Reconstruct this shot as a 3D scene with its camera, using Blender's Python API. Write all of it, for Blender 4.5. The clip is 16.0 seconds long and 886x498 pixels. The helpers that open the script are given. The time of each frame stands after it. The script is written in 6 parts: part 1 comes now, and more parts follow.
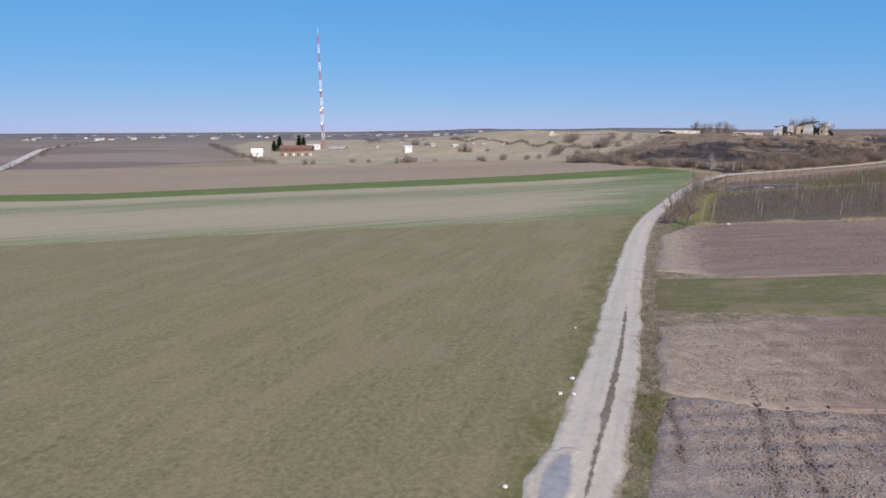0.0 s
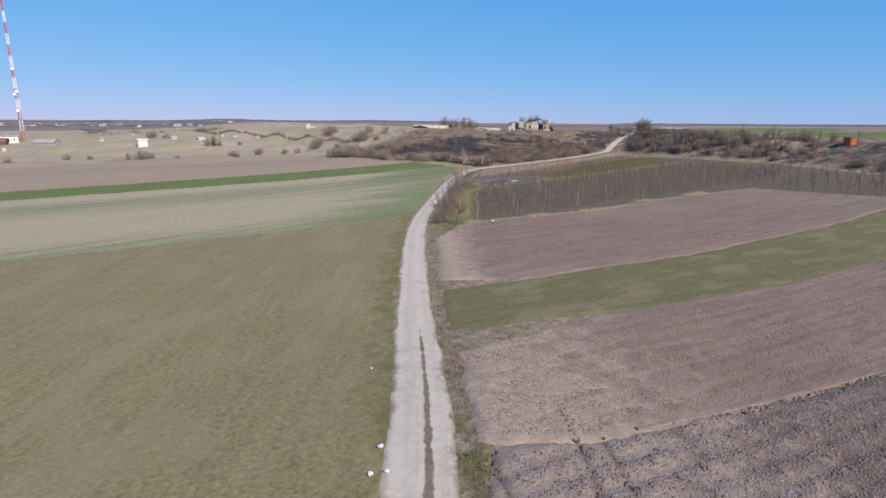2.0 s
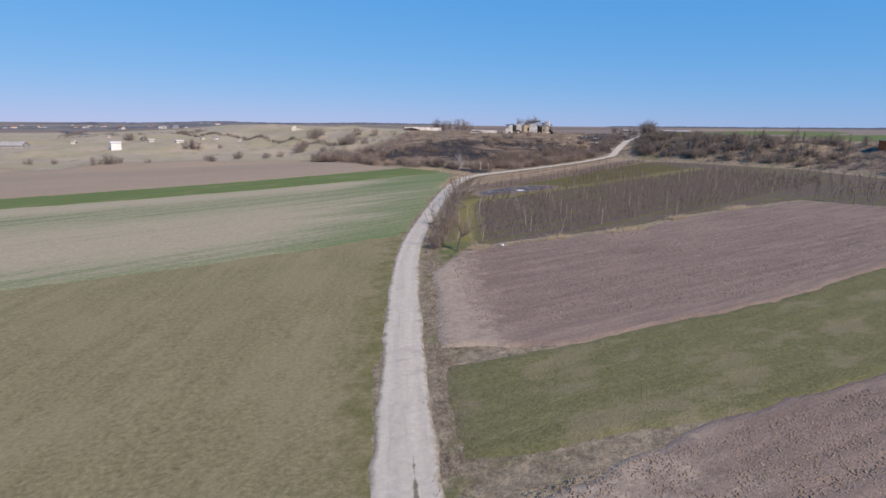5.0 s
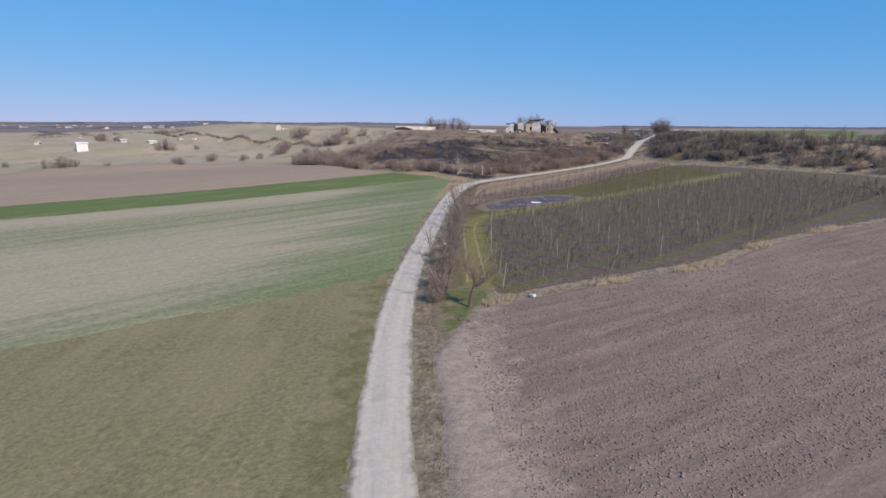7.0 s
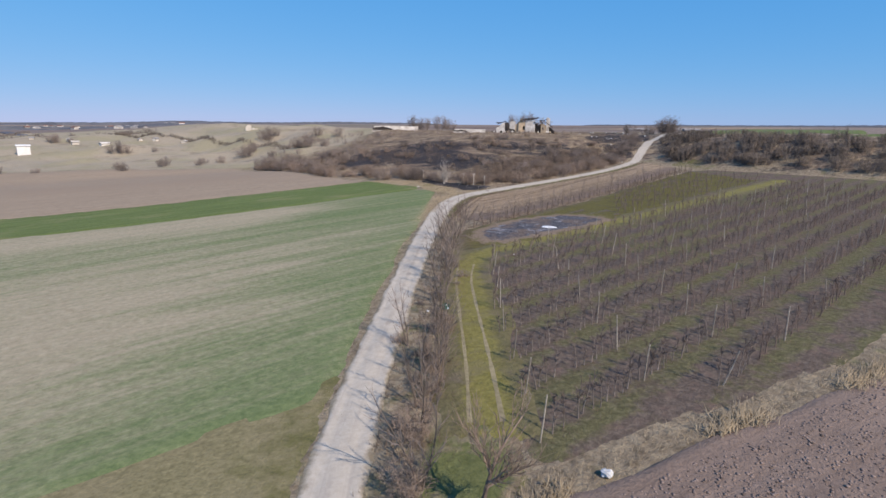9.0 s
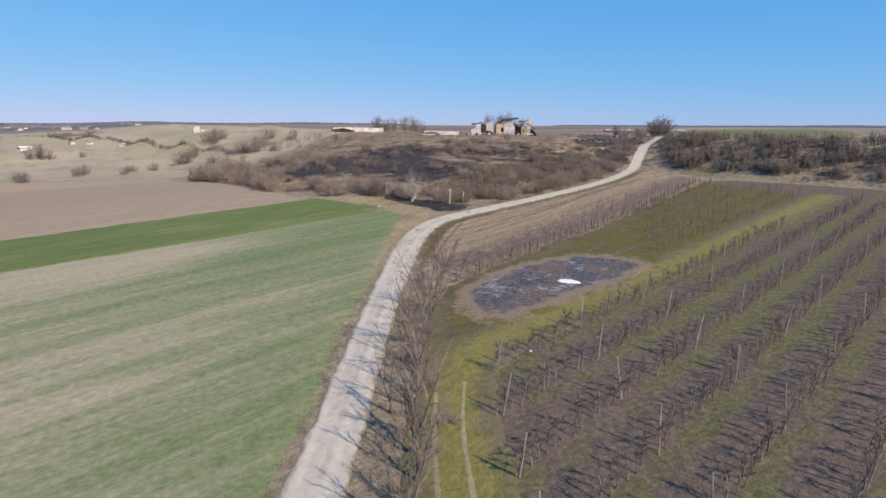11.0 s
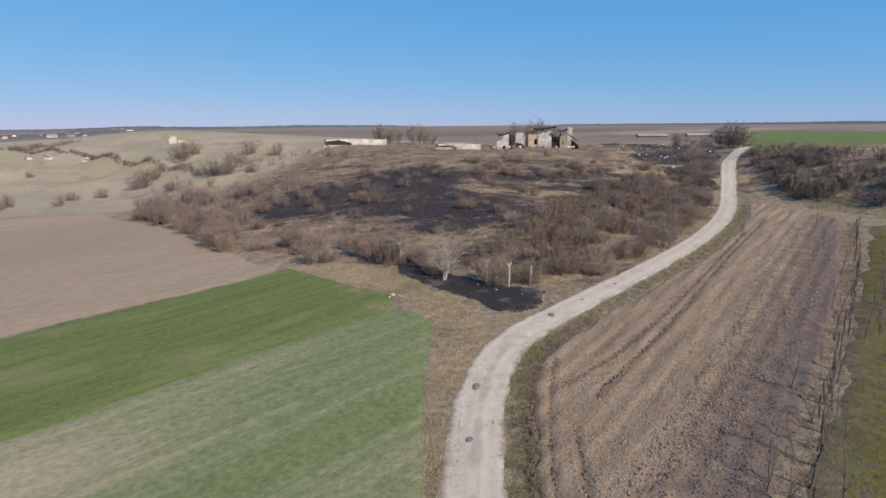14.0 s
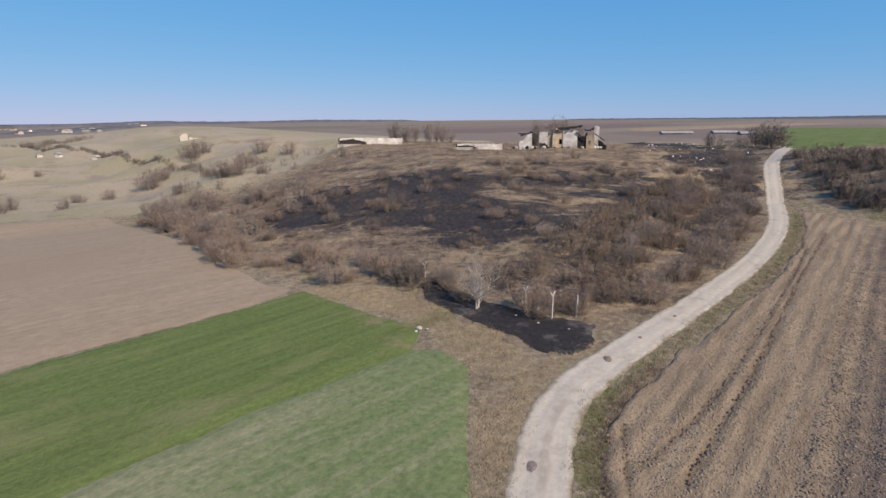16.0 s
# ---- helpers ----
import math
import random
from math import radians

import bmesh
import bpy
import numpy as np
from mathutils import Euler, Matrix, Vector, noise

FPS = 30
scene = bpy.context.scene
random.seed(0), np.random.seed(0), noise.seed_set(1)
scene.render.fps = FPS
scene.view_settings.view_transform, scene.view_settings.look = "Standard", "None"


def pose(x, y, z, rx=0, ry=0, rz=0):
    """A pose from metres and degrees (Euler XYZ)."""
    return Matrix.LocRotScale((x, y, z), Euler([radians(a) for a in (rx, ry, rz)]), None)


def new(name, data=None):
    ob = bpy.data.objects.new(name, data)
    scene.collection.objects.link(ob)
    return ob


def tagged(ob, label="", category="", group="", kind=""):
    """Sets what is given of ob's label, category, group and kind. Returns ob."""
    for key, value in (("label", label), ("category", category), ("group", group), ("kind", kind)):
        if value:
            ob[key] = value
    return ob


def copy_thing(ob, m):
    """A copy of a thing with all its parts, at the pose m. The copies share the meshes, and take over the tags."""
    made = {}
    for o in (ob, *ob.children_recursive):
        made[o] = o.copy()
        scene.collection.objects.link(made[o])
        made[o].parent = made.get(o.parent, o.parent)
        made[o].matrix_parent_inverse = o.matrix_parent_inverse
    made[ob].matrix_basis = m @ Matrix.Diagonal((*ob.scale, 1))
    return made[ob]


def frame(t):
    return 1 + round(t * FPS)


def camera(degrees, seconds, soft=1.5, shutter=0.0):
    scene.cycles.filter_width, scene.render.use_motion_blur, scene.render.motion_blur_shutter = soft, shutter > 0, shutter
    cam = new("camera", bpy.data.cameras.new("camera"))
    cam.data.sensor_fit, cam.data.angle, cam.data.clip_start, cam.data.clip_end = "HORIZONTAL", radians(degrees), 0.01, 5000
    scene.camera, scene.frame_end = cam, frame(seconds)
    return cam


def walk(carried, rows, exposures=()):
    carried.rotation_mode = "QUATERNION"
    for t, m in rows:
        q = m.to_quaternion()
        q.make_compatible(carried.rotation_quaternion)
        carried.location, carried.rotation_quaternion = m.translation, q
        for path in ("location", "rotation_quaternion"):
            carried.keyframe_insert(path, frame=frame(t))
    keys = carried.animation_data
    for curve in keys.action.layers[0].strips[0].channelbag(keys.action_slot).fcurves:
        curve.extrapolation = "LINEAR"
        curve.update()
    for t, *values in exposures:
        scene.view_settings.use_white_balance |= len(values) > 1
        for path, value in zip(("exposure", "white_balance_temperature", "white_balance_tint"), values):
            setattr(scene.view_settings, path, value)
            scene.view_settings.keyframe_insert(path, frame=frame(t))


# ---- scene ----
cam = camera(77.6, 16.0)
METRES, EYE, TILT, LEAN, TURN = 157.4, 17.0, 0.236, -1.757, 0.0
ROWS = [
    (0.0, 0.0, 0.0, 0.0, -0.45, -12.37, 2.06),
    (0.5, 0.0029, 0.0245, 0.0003, -30.34, -13.01, 2.13),
    (1.0, 0.0036, 0.0404, 0.0025, -50.71, -13.96, 1.88),
    (1.5, 0.0026, 0.0478, 0.0054, -44.74, -14.01, 1.55),
    (2.0, 0.0025, 0.0505, 0.0071, -24.94, -13.92, 1.06),
    (2.5, 0.0045, 0.0561, 0.0091, -24.74, -13.65, 1.09),
    (3.0, 0.0093, 0.068, 0.0091, -24.88, -13.5, 1.09),
    (3.5, 0.0161, 0.0851, 0.0074, -25.07, -13.49, 1.07),
    (4.0, 0.0247, 0.1067, 0.0057, -25.32, -13.55, 1.04),
    (6.5, 0.0934, 0.2658, -0.0009, -26.47, -13.73, 0.97),
    (7.0, 0.1097, 0.3036, -0.0022, -26.61, -13.71, 0.99),
    (7.5, 0.1266, 0.3428, -0.0029, -26.75, -13.72, 1.0),
    (8.0, 0.1439, 0.3835, -0.0037, -26.91, -13.79, 1.01),
    (10.5, 0.2567, 0.566, -0.0062, -30.94, -13.79, 1.2),
    (11.0, 0.2734, 0.6093, -0.0063, -31.36, -13.83, 1.11),
    (11.5, 0.2906, 0.6525, -0.0064, -31.41, -13.79, 1.03),
    (12.0, 0.3087, 0.6956, -0.004, -31.38, -13.8, 1.09),
    (12.5, 0.327, 0.7381, -0.0033, -31.48, -13.68, 1.14),
    (13.0, 0.3467, 0.7813, -0.0018, -31.44, -13.72, 1.13),
    (13.5, 0.3665, 0.8233, 0.0035, -31.55, -13.12, 1.61),
    (14.0, 0.3806, 0.8564, 0.0101, -31.52, -13.8, 1.82),
    (14.5, 0.3876, 0.878, 0.0157, -31.37, -14.34, 1.94),
    (15.0, 0.3925, 0.8956, 0.0162, -31.05, -14.58, 2.01),
    (15.5, 0.3939, 0.9039, 0.0164, -30.81, -14.77, 2.14),
    (16.0, 0.3959, 0.9066, 0.0176, -30.29, -14.32, 1.86),
]
walk(cam, [(t, pose(0, 0, EYE, TILT, LEAN, TURN) @ pose(METRES * x, METRES * y, METRES * z, 90 + pitch, roll, yaw)) for t, x, y, z, yaw, pitch, roll in ROWS],
     exposures=[(0.0, 0.1, 6700, 17), (0.6, 0.03, 6600, 17), (1.1, 0.04, 6550, 17), (2.0, 0.22, 6800, 19), (3.5, 0.14, 6750, 19), (8.0, 0.09, 6550, 17), (10.5, 0.32, 7000, 16), (12.0, 0.2, 7000, 16), (16.0, 0.13, 7250, 17)])

# ---- sky and sun ----
SUN_HEIGHT, SUN_TURN = 39.0, 165.0   # degrees above the horizon; clockwise from +y
world = bpy.data.worlds.new("sky")
scene.world = world
world.use_nodes = True
sky = world.node_tree.nodes.new("ShaderNodeTexSky")
sky.sky_type = "NISHITA"
sky.sun_disc = False
sky.sun_elevation, sky.sun_rotation = radians(SUN_HEIGHT), radians(SUN_TURN)
sky.altitude, sky.air_density, sky.dust_density, sky.ozone_density = 100, 1.0, 0.0, 6.0
background = world.node_tree.nodes["Background"]
background.inputs["Strength"].default_value = 0.075
# deepen the blue towards the horizon: each channel gently bent
channels = world.node_tree.nodes.new("ShaderNodeSeparateColor")
blended = world.node_tree.nodes.new("ShaderNodeCombineColor")
world.node_tree.links.new(sky.outputs[0], channels.inputs[0])
for k, (power, gain) in enumerate(((0.92, 0.66), (0.4, 2.72), (0.2, 6.55))):
    bend, scale = world.node_tree.nodes.new("ShaderNodeMath"), world.node_tree.nodes.new("ShaderNodeMath")
    bend.operation, scale.operation = "POWER", "MULTIPLY"
    bend.inputs[1].default_value, scale.inputs[1].default_value = power, gain
    world.node_tree.links.new(channels.outputs[k], bend.inputs[0])
    world.node_tree.links.new(bend.outputs[0], scale.inputs[0])
    world.node_tree.links.new(scale.outputs[0], blended.inputs[k])
world.node_tree.links.new(blended.outputs[0], background.inputs["Color"])
sun_data = bpy.data.lights.new("sun", "SUN")
sun_data.energy, sun_data.angle, sun_data.color = 5.0, radians(0.55), (1.0, 0.895, 0.76)
sun = new("sun", sun_data)
toward = Vector((math.sin(radians(SUN_TURN)) * math.cos(radians(SUN_HEIGHT)), math.cos(radians(SUN_TURN)) * math.cos(radians(SUN_HEIGHT)), math.sin(radians(SUN_HEIGHT))))
sun.rotation_euler = toward.to_track_quat("Z", "Y").to_euler()
sun.location = toward * 300

# ---- materials ----
def shader(name, rough=0.9):
    mat = bpy.data.materials.new(name)
    mat.use_nodes = True
    tree = mat.node_tree
    bsdf = tree.nodes["Principled BSDF"]
    bsdf.inputs["Roughness"].default_value = rough
    bsdf.inputs["Specular IOR Level"].default_value = 0.2
    return mat, tree, bsdf


def place(tree, scale=(1, 1, 1), turn=0.0):
    """World position in metres, turned and scaled."""
    out = tree.nodes.new("ShaderNodeNewGeometry").outputs["Position"]
    for kind, amount in (("Rotation", (0, 0, radians(turn))), ("Scale", scale)):
        mapping = tree.nodes.new("ShaderNodeMapping")
        mapping.inputs[kind].default_value = amount
        tree.links.new(out, mapping.inputs["Vector"])
        out = mapping.outputs[0]
    return out


def grain(tree, vector, scale, detail=4.0, rough=0.6):
    n = tree.nodes.new("ShaderNodeTexNoise")
    n.inputs["Scale"].default_value, n.inputs["Detail"].default_value, n.inputs["Roughness"].default_value = scale, detail, rough
    tree.links.new(vector, n.inputs["Vector"])
    return n.outputs["Fac"]


def ramp(tree, value, stops):
    r = tree.nodes.new("ShaderNodeValToRGB")
    while len(r.color_ramp.elements) < len(stops):
        r.color_ramp.elements.new(0.5)
    for e, (at, col) in zip(r.color_ramp.elements, stops):
        e.position, e.color = at, (*col, 1)
    tree.links.new(value, r.inputs["Fac"])
    return r.outputs["Color"]


def steps(tree, value, low, high):
    """0 below low, 1 above high."""
    m = tree.nodes.new("ShaderNodeMapRange")
    m.interpolation_type = "SMOOTHSTEP"
    m.inputs["From Min"].default_value, m.inputs["From Max"].default_value = low, high
    tree.links.new(value, m.inputs["Value"])
    return m.outputs[0]


def sums(tree, op, a, b):
    m = tree.nodes.new("ShaderNodeMath")
    m.operation = op
    for k, v in enumerate((a, b)):
        if isinstance(v, (int, float)):
            m.inputs[k].default_value = v
        else:
            tree.links.new(v, m.inputs[k])
    return m.outputs[0]


def mixed(tree, fac, a, b, blend="MIX"):
    m = tree.nodes.new("ShaderNodeMix")
    m.data_type, m.blend_type = "RGBA", blend
    for k, v in ((0, fac), (6, a), (7, b)):
        if isinstance(v, (int, float)):
            m.inputs[k].default_value = v
        elif isinstance(v, tuple):
            m.inputs[k].default_value = (*v, 1)
        else:
            tree.links.new(v, m.inputs[k])
    return m.outputs[2]


def attribute(tree, name):
    a = tree.nodes.new("ShaderNodeAttribute")
    a.attribute_name = name
    return a.outputs["Fac"]


def bumped(tree, bsdf, height_value, strength, distance):
    b = tree.nodes.new("ShaderNodeBump")
    b.inputs["Strength"].default_value, b.inputs["Distance"].default_value = strength, distance
    tree.links.new(height_value, b.inputs["Height"])
    tree.links.new(b.outputs[0], bsdf.inputs["Normal"])


def land(name, dark, light, patch_col, patch_size=18.0, patch_at=(0.48, 0.66), fine=1.6, turn=0.0, streak=8.0, streak_amount=0.35, bump=0.5, patch_amount=1.0, worn=None, lumps=3.2):
    """Open ground: fine grain, streaks along the working direction, and large patches of another tone."""
    mat, tree, bsdf = shader(name, 0.95)
    flat = place(tree)
    lines = place(tree, (1.0 / streak, 1.0, 1.0), turn)
    col = ramp(tree, grain(tree, flat, fine, 6, 0.7), [(0.3, dark), (0.68, light)])
    s = ramp(tree, grain(tree, lines, 1.1, 4, 0.65), [(0.34, tuple(c * 0.72 for c in dark)), (0.66, tuple(min(1, c * 1.1) for c in light))])
    col = mixed(tree, streak_amount, col, s)
    big = grain(tree, place(tree, (0.5, 1, 1), turn), 1.0 / patch_size, 5, 0.6)
    col = mixed(tree, sums(tree, "MULTIPLY", steps(tree, big, *patch_at), patch_amount), col, patch_col)
    if worn:
        edge = sums(tree, "ADD", attribute(tree, "worn"), sums(tree, "MULTIPLY", sums(tree, "SUBTRACT", grain(tree, flat, 0.5, 6, 0.7), 0.5), 1.6))
        col = mixed(tree, steps(tree, edge, 0.3, 0.85), col, ramp(tree, grain(tree, flat, 1.9, 6, 0.7), [(0.3, tuple(c * 0.62 for c in worn)), (0.68, worn)]))
    # soil tone darkened down in the ruts, where relief alone gives little shade
    col = mixed(tree, sums(tree, "MULTIPLY", attribute(tree, "rut"), 0.55), col, tuple(c * 0.6 for c in dark))
    speck = grain(tree, flat, 5.0, 3, 0.7)
    col = mixed(tree, sums(tree, "MULTIPLY", steps(tree, speck, 0.55, 0.75), 0.45), col, tuple(c * 0.55 for c in dark))
    tree.links.new(col, bsdf.inputs["Base Color"])
    bumped(tree, bsdf, grain(tree, flat, lumps, 6, 0.7), bump, 0.35)
    return mat


def plain(name, dark, light, scale=4.0, rough=0.85, bump=0.2, distance=0.03, island=0.0):
    """A solid surface with grain, and variation from piece to piece."""
    mat, tree, bsdf = shader(name, rough)
    vec = place(tree)
    col = ramp(tree, grain(tree, vec, scale, 5, 0.65), [(0.32, dark), (0.68, light)])
    big = grain(tree, vec, scale * 0.13, 3, 0.5)
    col = mixed(tree, sums(tree, "MULTIPLY", steps(tree, big, 0.45, 0.7), 0.35), col, tuple(c * 0.6 for c in dark))
    if island:
        info = tree.nodes.new("ShaderNodeObjectInfo")
        hue = tree.nodes.new("ShaderNodeHueSaturation")
        tree.links.new(sums(tree, "ADD", sums(tree, "MULTIPLY", info.outputs["Random"], island), 1 - island / 2), hue.inputs["Value"])
        tree.links.new(col, hue.inputs["Color"])
        col = hue.outputs[0]
    tree.links.new(col, bsdf.inputs["Base Color"])
    if bump:
        bumped(tree, bsdf, grain(tree, vec, scale * 2.5, 5, 0.7), bump, distance)
    return mat


def ground_shader():
    """Verges, scrub slope, dry dunes and far farmland, weighed by attributes of the sheet."""
    mat, tree, bsdf = shader("open_ground", 0.95)
    flat = place(tree)
    fine = grain(tree, flat, 1.4, 6, 0.72)
    mid = grain(tree, flat, 0.16, 5, 0.65)
    verge = ramp(tree, fine, [(0.3, (0.11, 0.085, 0.056)), (0.5, (0.24, 0.192, 0.13)), (0.7, (0.36, 0.3, 0.2))])
    verge = mixed(tree, steps(tree, mid, 0.54, 0.68), verge, ramp(tree, fine, [(0.3, (0.1, 0.095, 0.04)), (0.7, (0.2, 0.19, 0.085))]))
    scrub = ramp(tree, fine, [(0.28, (0.075, 0.055, 0.042)), (0.5, (0.165, 0.122, 0.088)), (0.72, (0.28, 0.215, 0.15))])
    bands = grain(tree, place(tree, (0.05, 0.14, 0.3), 35), 1.0, 6, 0.68)
    scrub = mixed(tree, steps(tree, bands, 0.5, 0.6), scrub, ramp(tree, fine, [(0.3, (0.2, 0.15, 0.095)), (0.7, (0.34, 0.265, 0.17))]))
    scrub = mixed(tree, sums(tree, "MULTIPLY", steps(tree, bands, 0.47, 0.36), 0.85), scrub, ramp(tree, fine, [(0.35, (0.02, 0.017, 0.017)), (0.7, (0.085, 0.065, 0.055))]))
    clumps = grain(tree, flat, 0.33, 7, 0.75)
    scrub = mixed(tree, sums(tree, "MULTIPLY", steps(tree, clumps, 0.53, 0.6), 0.8), scrub, ramp(tree, fine, [(0.3, (0.23, 0.178, 0.115)), (0.7, (0.38, 0.305, 0.2))]))
    scrub = mixed(tree, sums(tree, "MULTIPLY", steps(tree, clumps, 0.46, 0.4), 0.8), scrub, ramp(tree, fine, [(0.3, (0.035, 0.028, 0.025)), (0.7, (0.1, 0.076, 0.06))]))
    # black tone of burnt ground, also the shade painted on the steep bank
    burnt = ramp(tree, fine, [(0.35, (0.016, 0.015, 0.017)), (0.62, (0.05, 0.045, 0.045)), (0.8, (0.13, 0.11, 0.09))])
    dune = ramp(tree, fine, [(0.25, (0.25, 0.207, 0.148)), (0.7, (0.395, 0.335, 0.24))])
    dune = mixed(tree, sums(tree, "MULTIPLY", steps(tree, grain(tree, flat, 0.09, 6, 0.7), 0.52, 0.66), 0.7), dune, ramp(tree, fine, [(0.3, (0.13, 0.1, 0.07)), (0.7, (0.25, 0.2, 0.14))]))
    dune = mixed(tree, sums(tree, "MULTIPLY", steps(tree, grain(tree, flat, 0.03, 5, 0.6), 0.44, 0.6), 0.75), dune, ramp(tree, fine, [(0.3, (0.225, 0.2, 0.118)), (0.7, (0.34, 0.303, 0.185))]))
    cells = tree.nodes.new("ShaderNodeTexVoronoi")
    cells.inputs["Scale"].default_value = 1.0
    tree.links.new(place(tree, (1 / 420, 1 / 130, 0.0), -12), cells.inputs["Vector"])
    farm = ramp(tree, cells.outputs["Color"], [(0.1, (0.155, 0.122, 0.105)), (0.35, (0.215, 0.172, 0.143)), (0.55, (0.25, 0.205, 0.165)), (0.72, (0.13, 0.138, 0.085)), (0.9, (0.18, 0.145, 0.125))])
    farm = mixed(tree, 0.3, farm, ramp(tree, fine, [(0.3, (0.1, 0.075, 0.06)), (0.7, (0.28, 0.22, 0.17))]))
    wobble = sums(tree, "MULTIPLY", sums(tree, "SUBTRACT", grain(tree, flat, 0.22, 6, 0.7), 0.5), 1.5)
    col = mixed(tree, steps(tree, sums(tree, "ADD", attribute(tree, "scrub"), wobble), 0.35, 0.65), verge, scrub)
    col = mixed(tree, steps(tree, sums(tree, "ADD", attribute(tree, "dune"), wobble), 0.35, 0.65), col, dune)
    col = mixed(tree, steps(tree, attribute(tree, "farm"), 0.3, 0.7), col, farm)
    thin = sums(tree, "MULTIPLY", steps(tree, grain(tree, place(tree, (0.035, 0.1, 0.3), 25), 1.0, 7, 0.72), 0.46, 0.6), 0.6)
    col = mixed(tree, steps(tree, sums(tree, "SUBTRACT", sums(tree, "ADD", attribute(tree, "burnt"), wobble), thin), 0.35, 0.65), col, burnt)
    tree.links.new(col, bsdf.inputs["Base Color"])
    bumped(tree, bsdf, grain(tree, flat, 1.1, 7, 0.75), 0.7, 0.6)
    return mat


def road_shader():
    """Pale crushed stone and dried mud with two wheel tracks; 'across' runs from -1 to 1, 'crown' gives the grassy middle."""
    mat, tree, bsdf = shader("dirt_road", 0.95)
    flat = place(tree)
    fine = grain(tree, flat, 2.2, 7, 0.7)
    wear = tree.nodes.new("ShaderNodeCombineXYZ")
    tree.links.new(sums(tree, "MULTIPLY", attribute(tree, "across"), 5.0), wear.inputs[0])
    tree.links.new(sums(tree, "MULTIPLY", attribute(tree, "run"), 0.16), wear.inputs[1])
    lines = grain(tree, wear.outputs[0], 1.0, 5, 0.6)
    col = ramp(tree, fine, [(0.28, (0.378, 0.335, 0.27)), (0.5, (0.432, 0.386, 0.315)), (0.72, (0.492, 0.443, 0.367))])
    col = mixed(tree, sums(tree, "MULTIPLY", steps(tree, lines, 0.5, 0.68), 0.35), col, (0.33, 0.29, 0.245))
    col = mixed(tree, sums(tree, "MULTIPLY", steps(tree, grain(tree, flat, 0.35, 5, 0.65), 0.54, 0.72), 0.45), col, (0.25, 0.215, 0.18))
    away = sums(tree, "ABSOLUTE", sums(tree, "ADD", attribute(tree, "across"), -0.22), 0)
    wobble = sums(tree, "MULTIPLY", sums(tree, "SUBTRACT", grain(tree, flat, 0.7, 5, 0.7), 0.5), 1.5)
    crown = sums(tree, "SUBTRACT", attribute(tree, "crown"), sums(tree, "MULTIPLY", away, 4.2))
    col = mixed(tree, steps(tree, sums(tree, "ADD", crown, wobble), 0.12, 0.42), col, ramp(tree, fine, [(0.3, (0.1, 0.085, 0.065)), (0.7, (0.2, 0.17, 0.125))]))
    mud = sums(tree, "ADD", grain(tree, flat, 0.55, 6, 0.7), sums(tree, "MULTIPLY", attribute(tree, "mud"), 0.22))
    col = mixed(tree, sums(tree, "MULTIPLY", steps(tree, mud, 0.6, 0.75), 0.4), col, ramp(tree, fine, [(0.3, (0.14, 0.11, 0.085)), (0.7, (0.26, 0.215, 0.17))]))
    side = sums(tree, "ADD", sums(tree, "ABSOLUTE", attribute(tree, "across"), 0), sums(tree, "MULTIPLY", wobble, 0.45))
    col = mixed(tree, steps(tree, side, 0.72, 1.02), col, ramp(tree, fine, [(0.3, (0.14, 0.11, 0.075)), (0.7, (0.27, 0.23, 0.15))]))
    tree.links.new(col, bsdf.inputs["Base Color"])
    bumped(tree, bsdf, grain(tree, flat, 2.5, 7, 0.75), 0.35, 0.15)
    return mat


GROUND = ground_shader()
ROAD = road_shader()
MEADOW = land("meadow_grass", (0.112, 0.1, 0.047), (0.265, 0.23, 0.122), (0.262, 0.215, 0.128), 5, (0.46, 0.62), 3.0, -66, 14, 0.14, 0.4, 0.34, (0.145, 0.137, 0.052), 5.0)


def thin_wheat():
    """Young wheat in drill rows over pale soil; 'bare' tells where the soil shows."""
    mat, tree, bsdf = shader("thin_young_wheat", 0.95)
    flat, rows = place(tree), place(tree, (0.02, 1.0, 1.0), -14)
    fine = grain(tree, flat, 2.0, 6, 0.7)
    green = ramp(tree, fine, [(0.3, (0.08, 0.116, 0.044)), (0.7, (0.168, 0.206, 0.09))])
    soil = ramp(tree, fine, [(0.3, (0.265, 0.223, 0.148)), (0.7, (0.39, 0.335, 0.235))])
    streaks = sums(tree, "MULTIPLY", sums(tree, "SUBTRACT", grain(tree, rows, 0.42, 7, 0.8), 0.49), 1.55)
    lumps = sums(tree, "MULTIPLY", sums(tree, "SUBTRACT", grain(tree, flat, 1.1, 5, 0.75), 0.5), 0.6)
    fac = sums(tree, "ADD", sums(tree, "ADD", attribute(tree, "bare"), streaks), lumps)
    tree.links.new(mixed(tree, sums(tree, "MULTIPLY", steps(tree, fac, 0.05, 0.95), 0.95), green, soil), bsdf.inputs["Base Color"])
    bumped(tree, bsdf, grain(tree, flat, 3.0, 6, 0.7), 0.4, 0.3)
    return mat


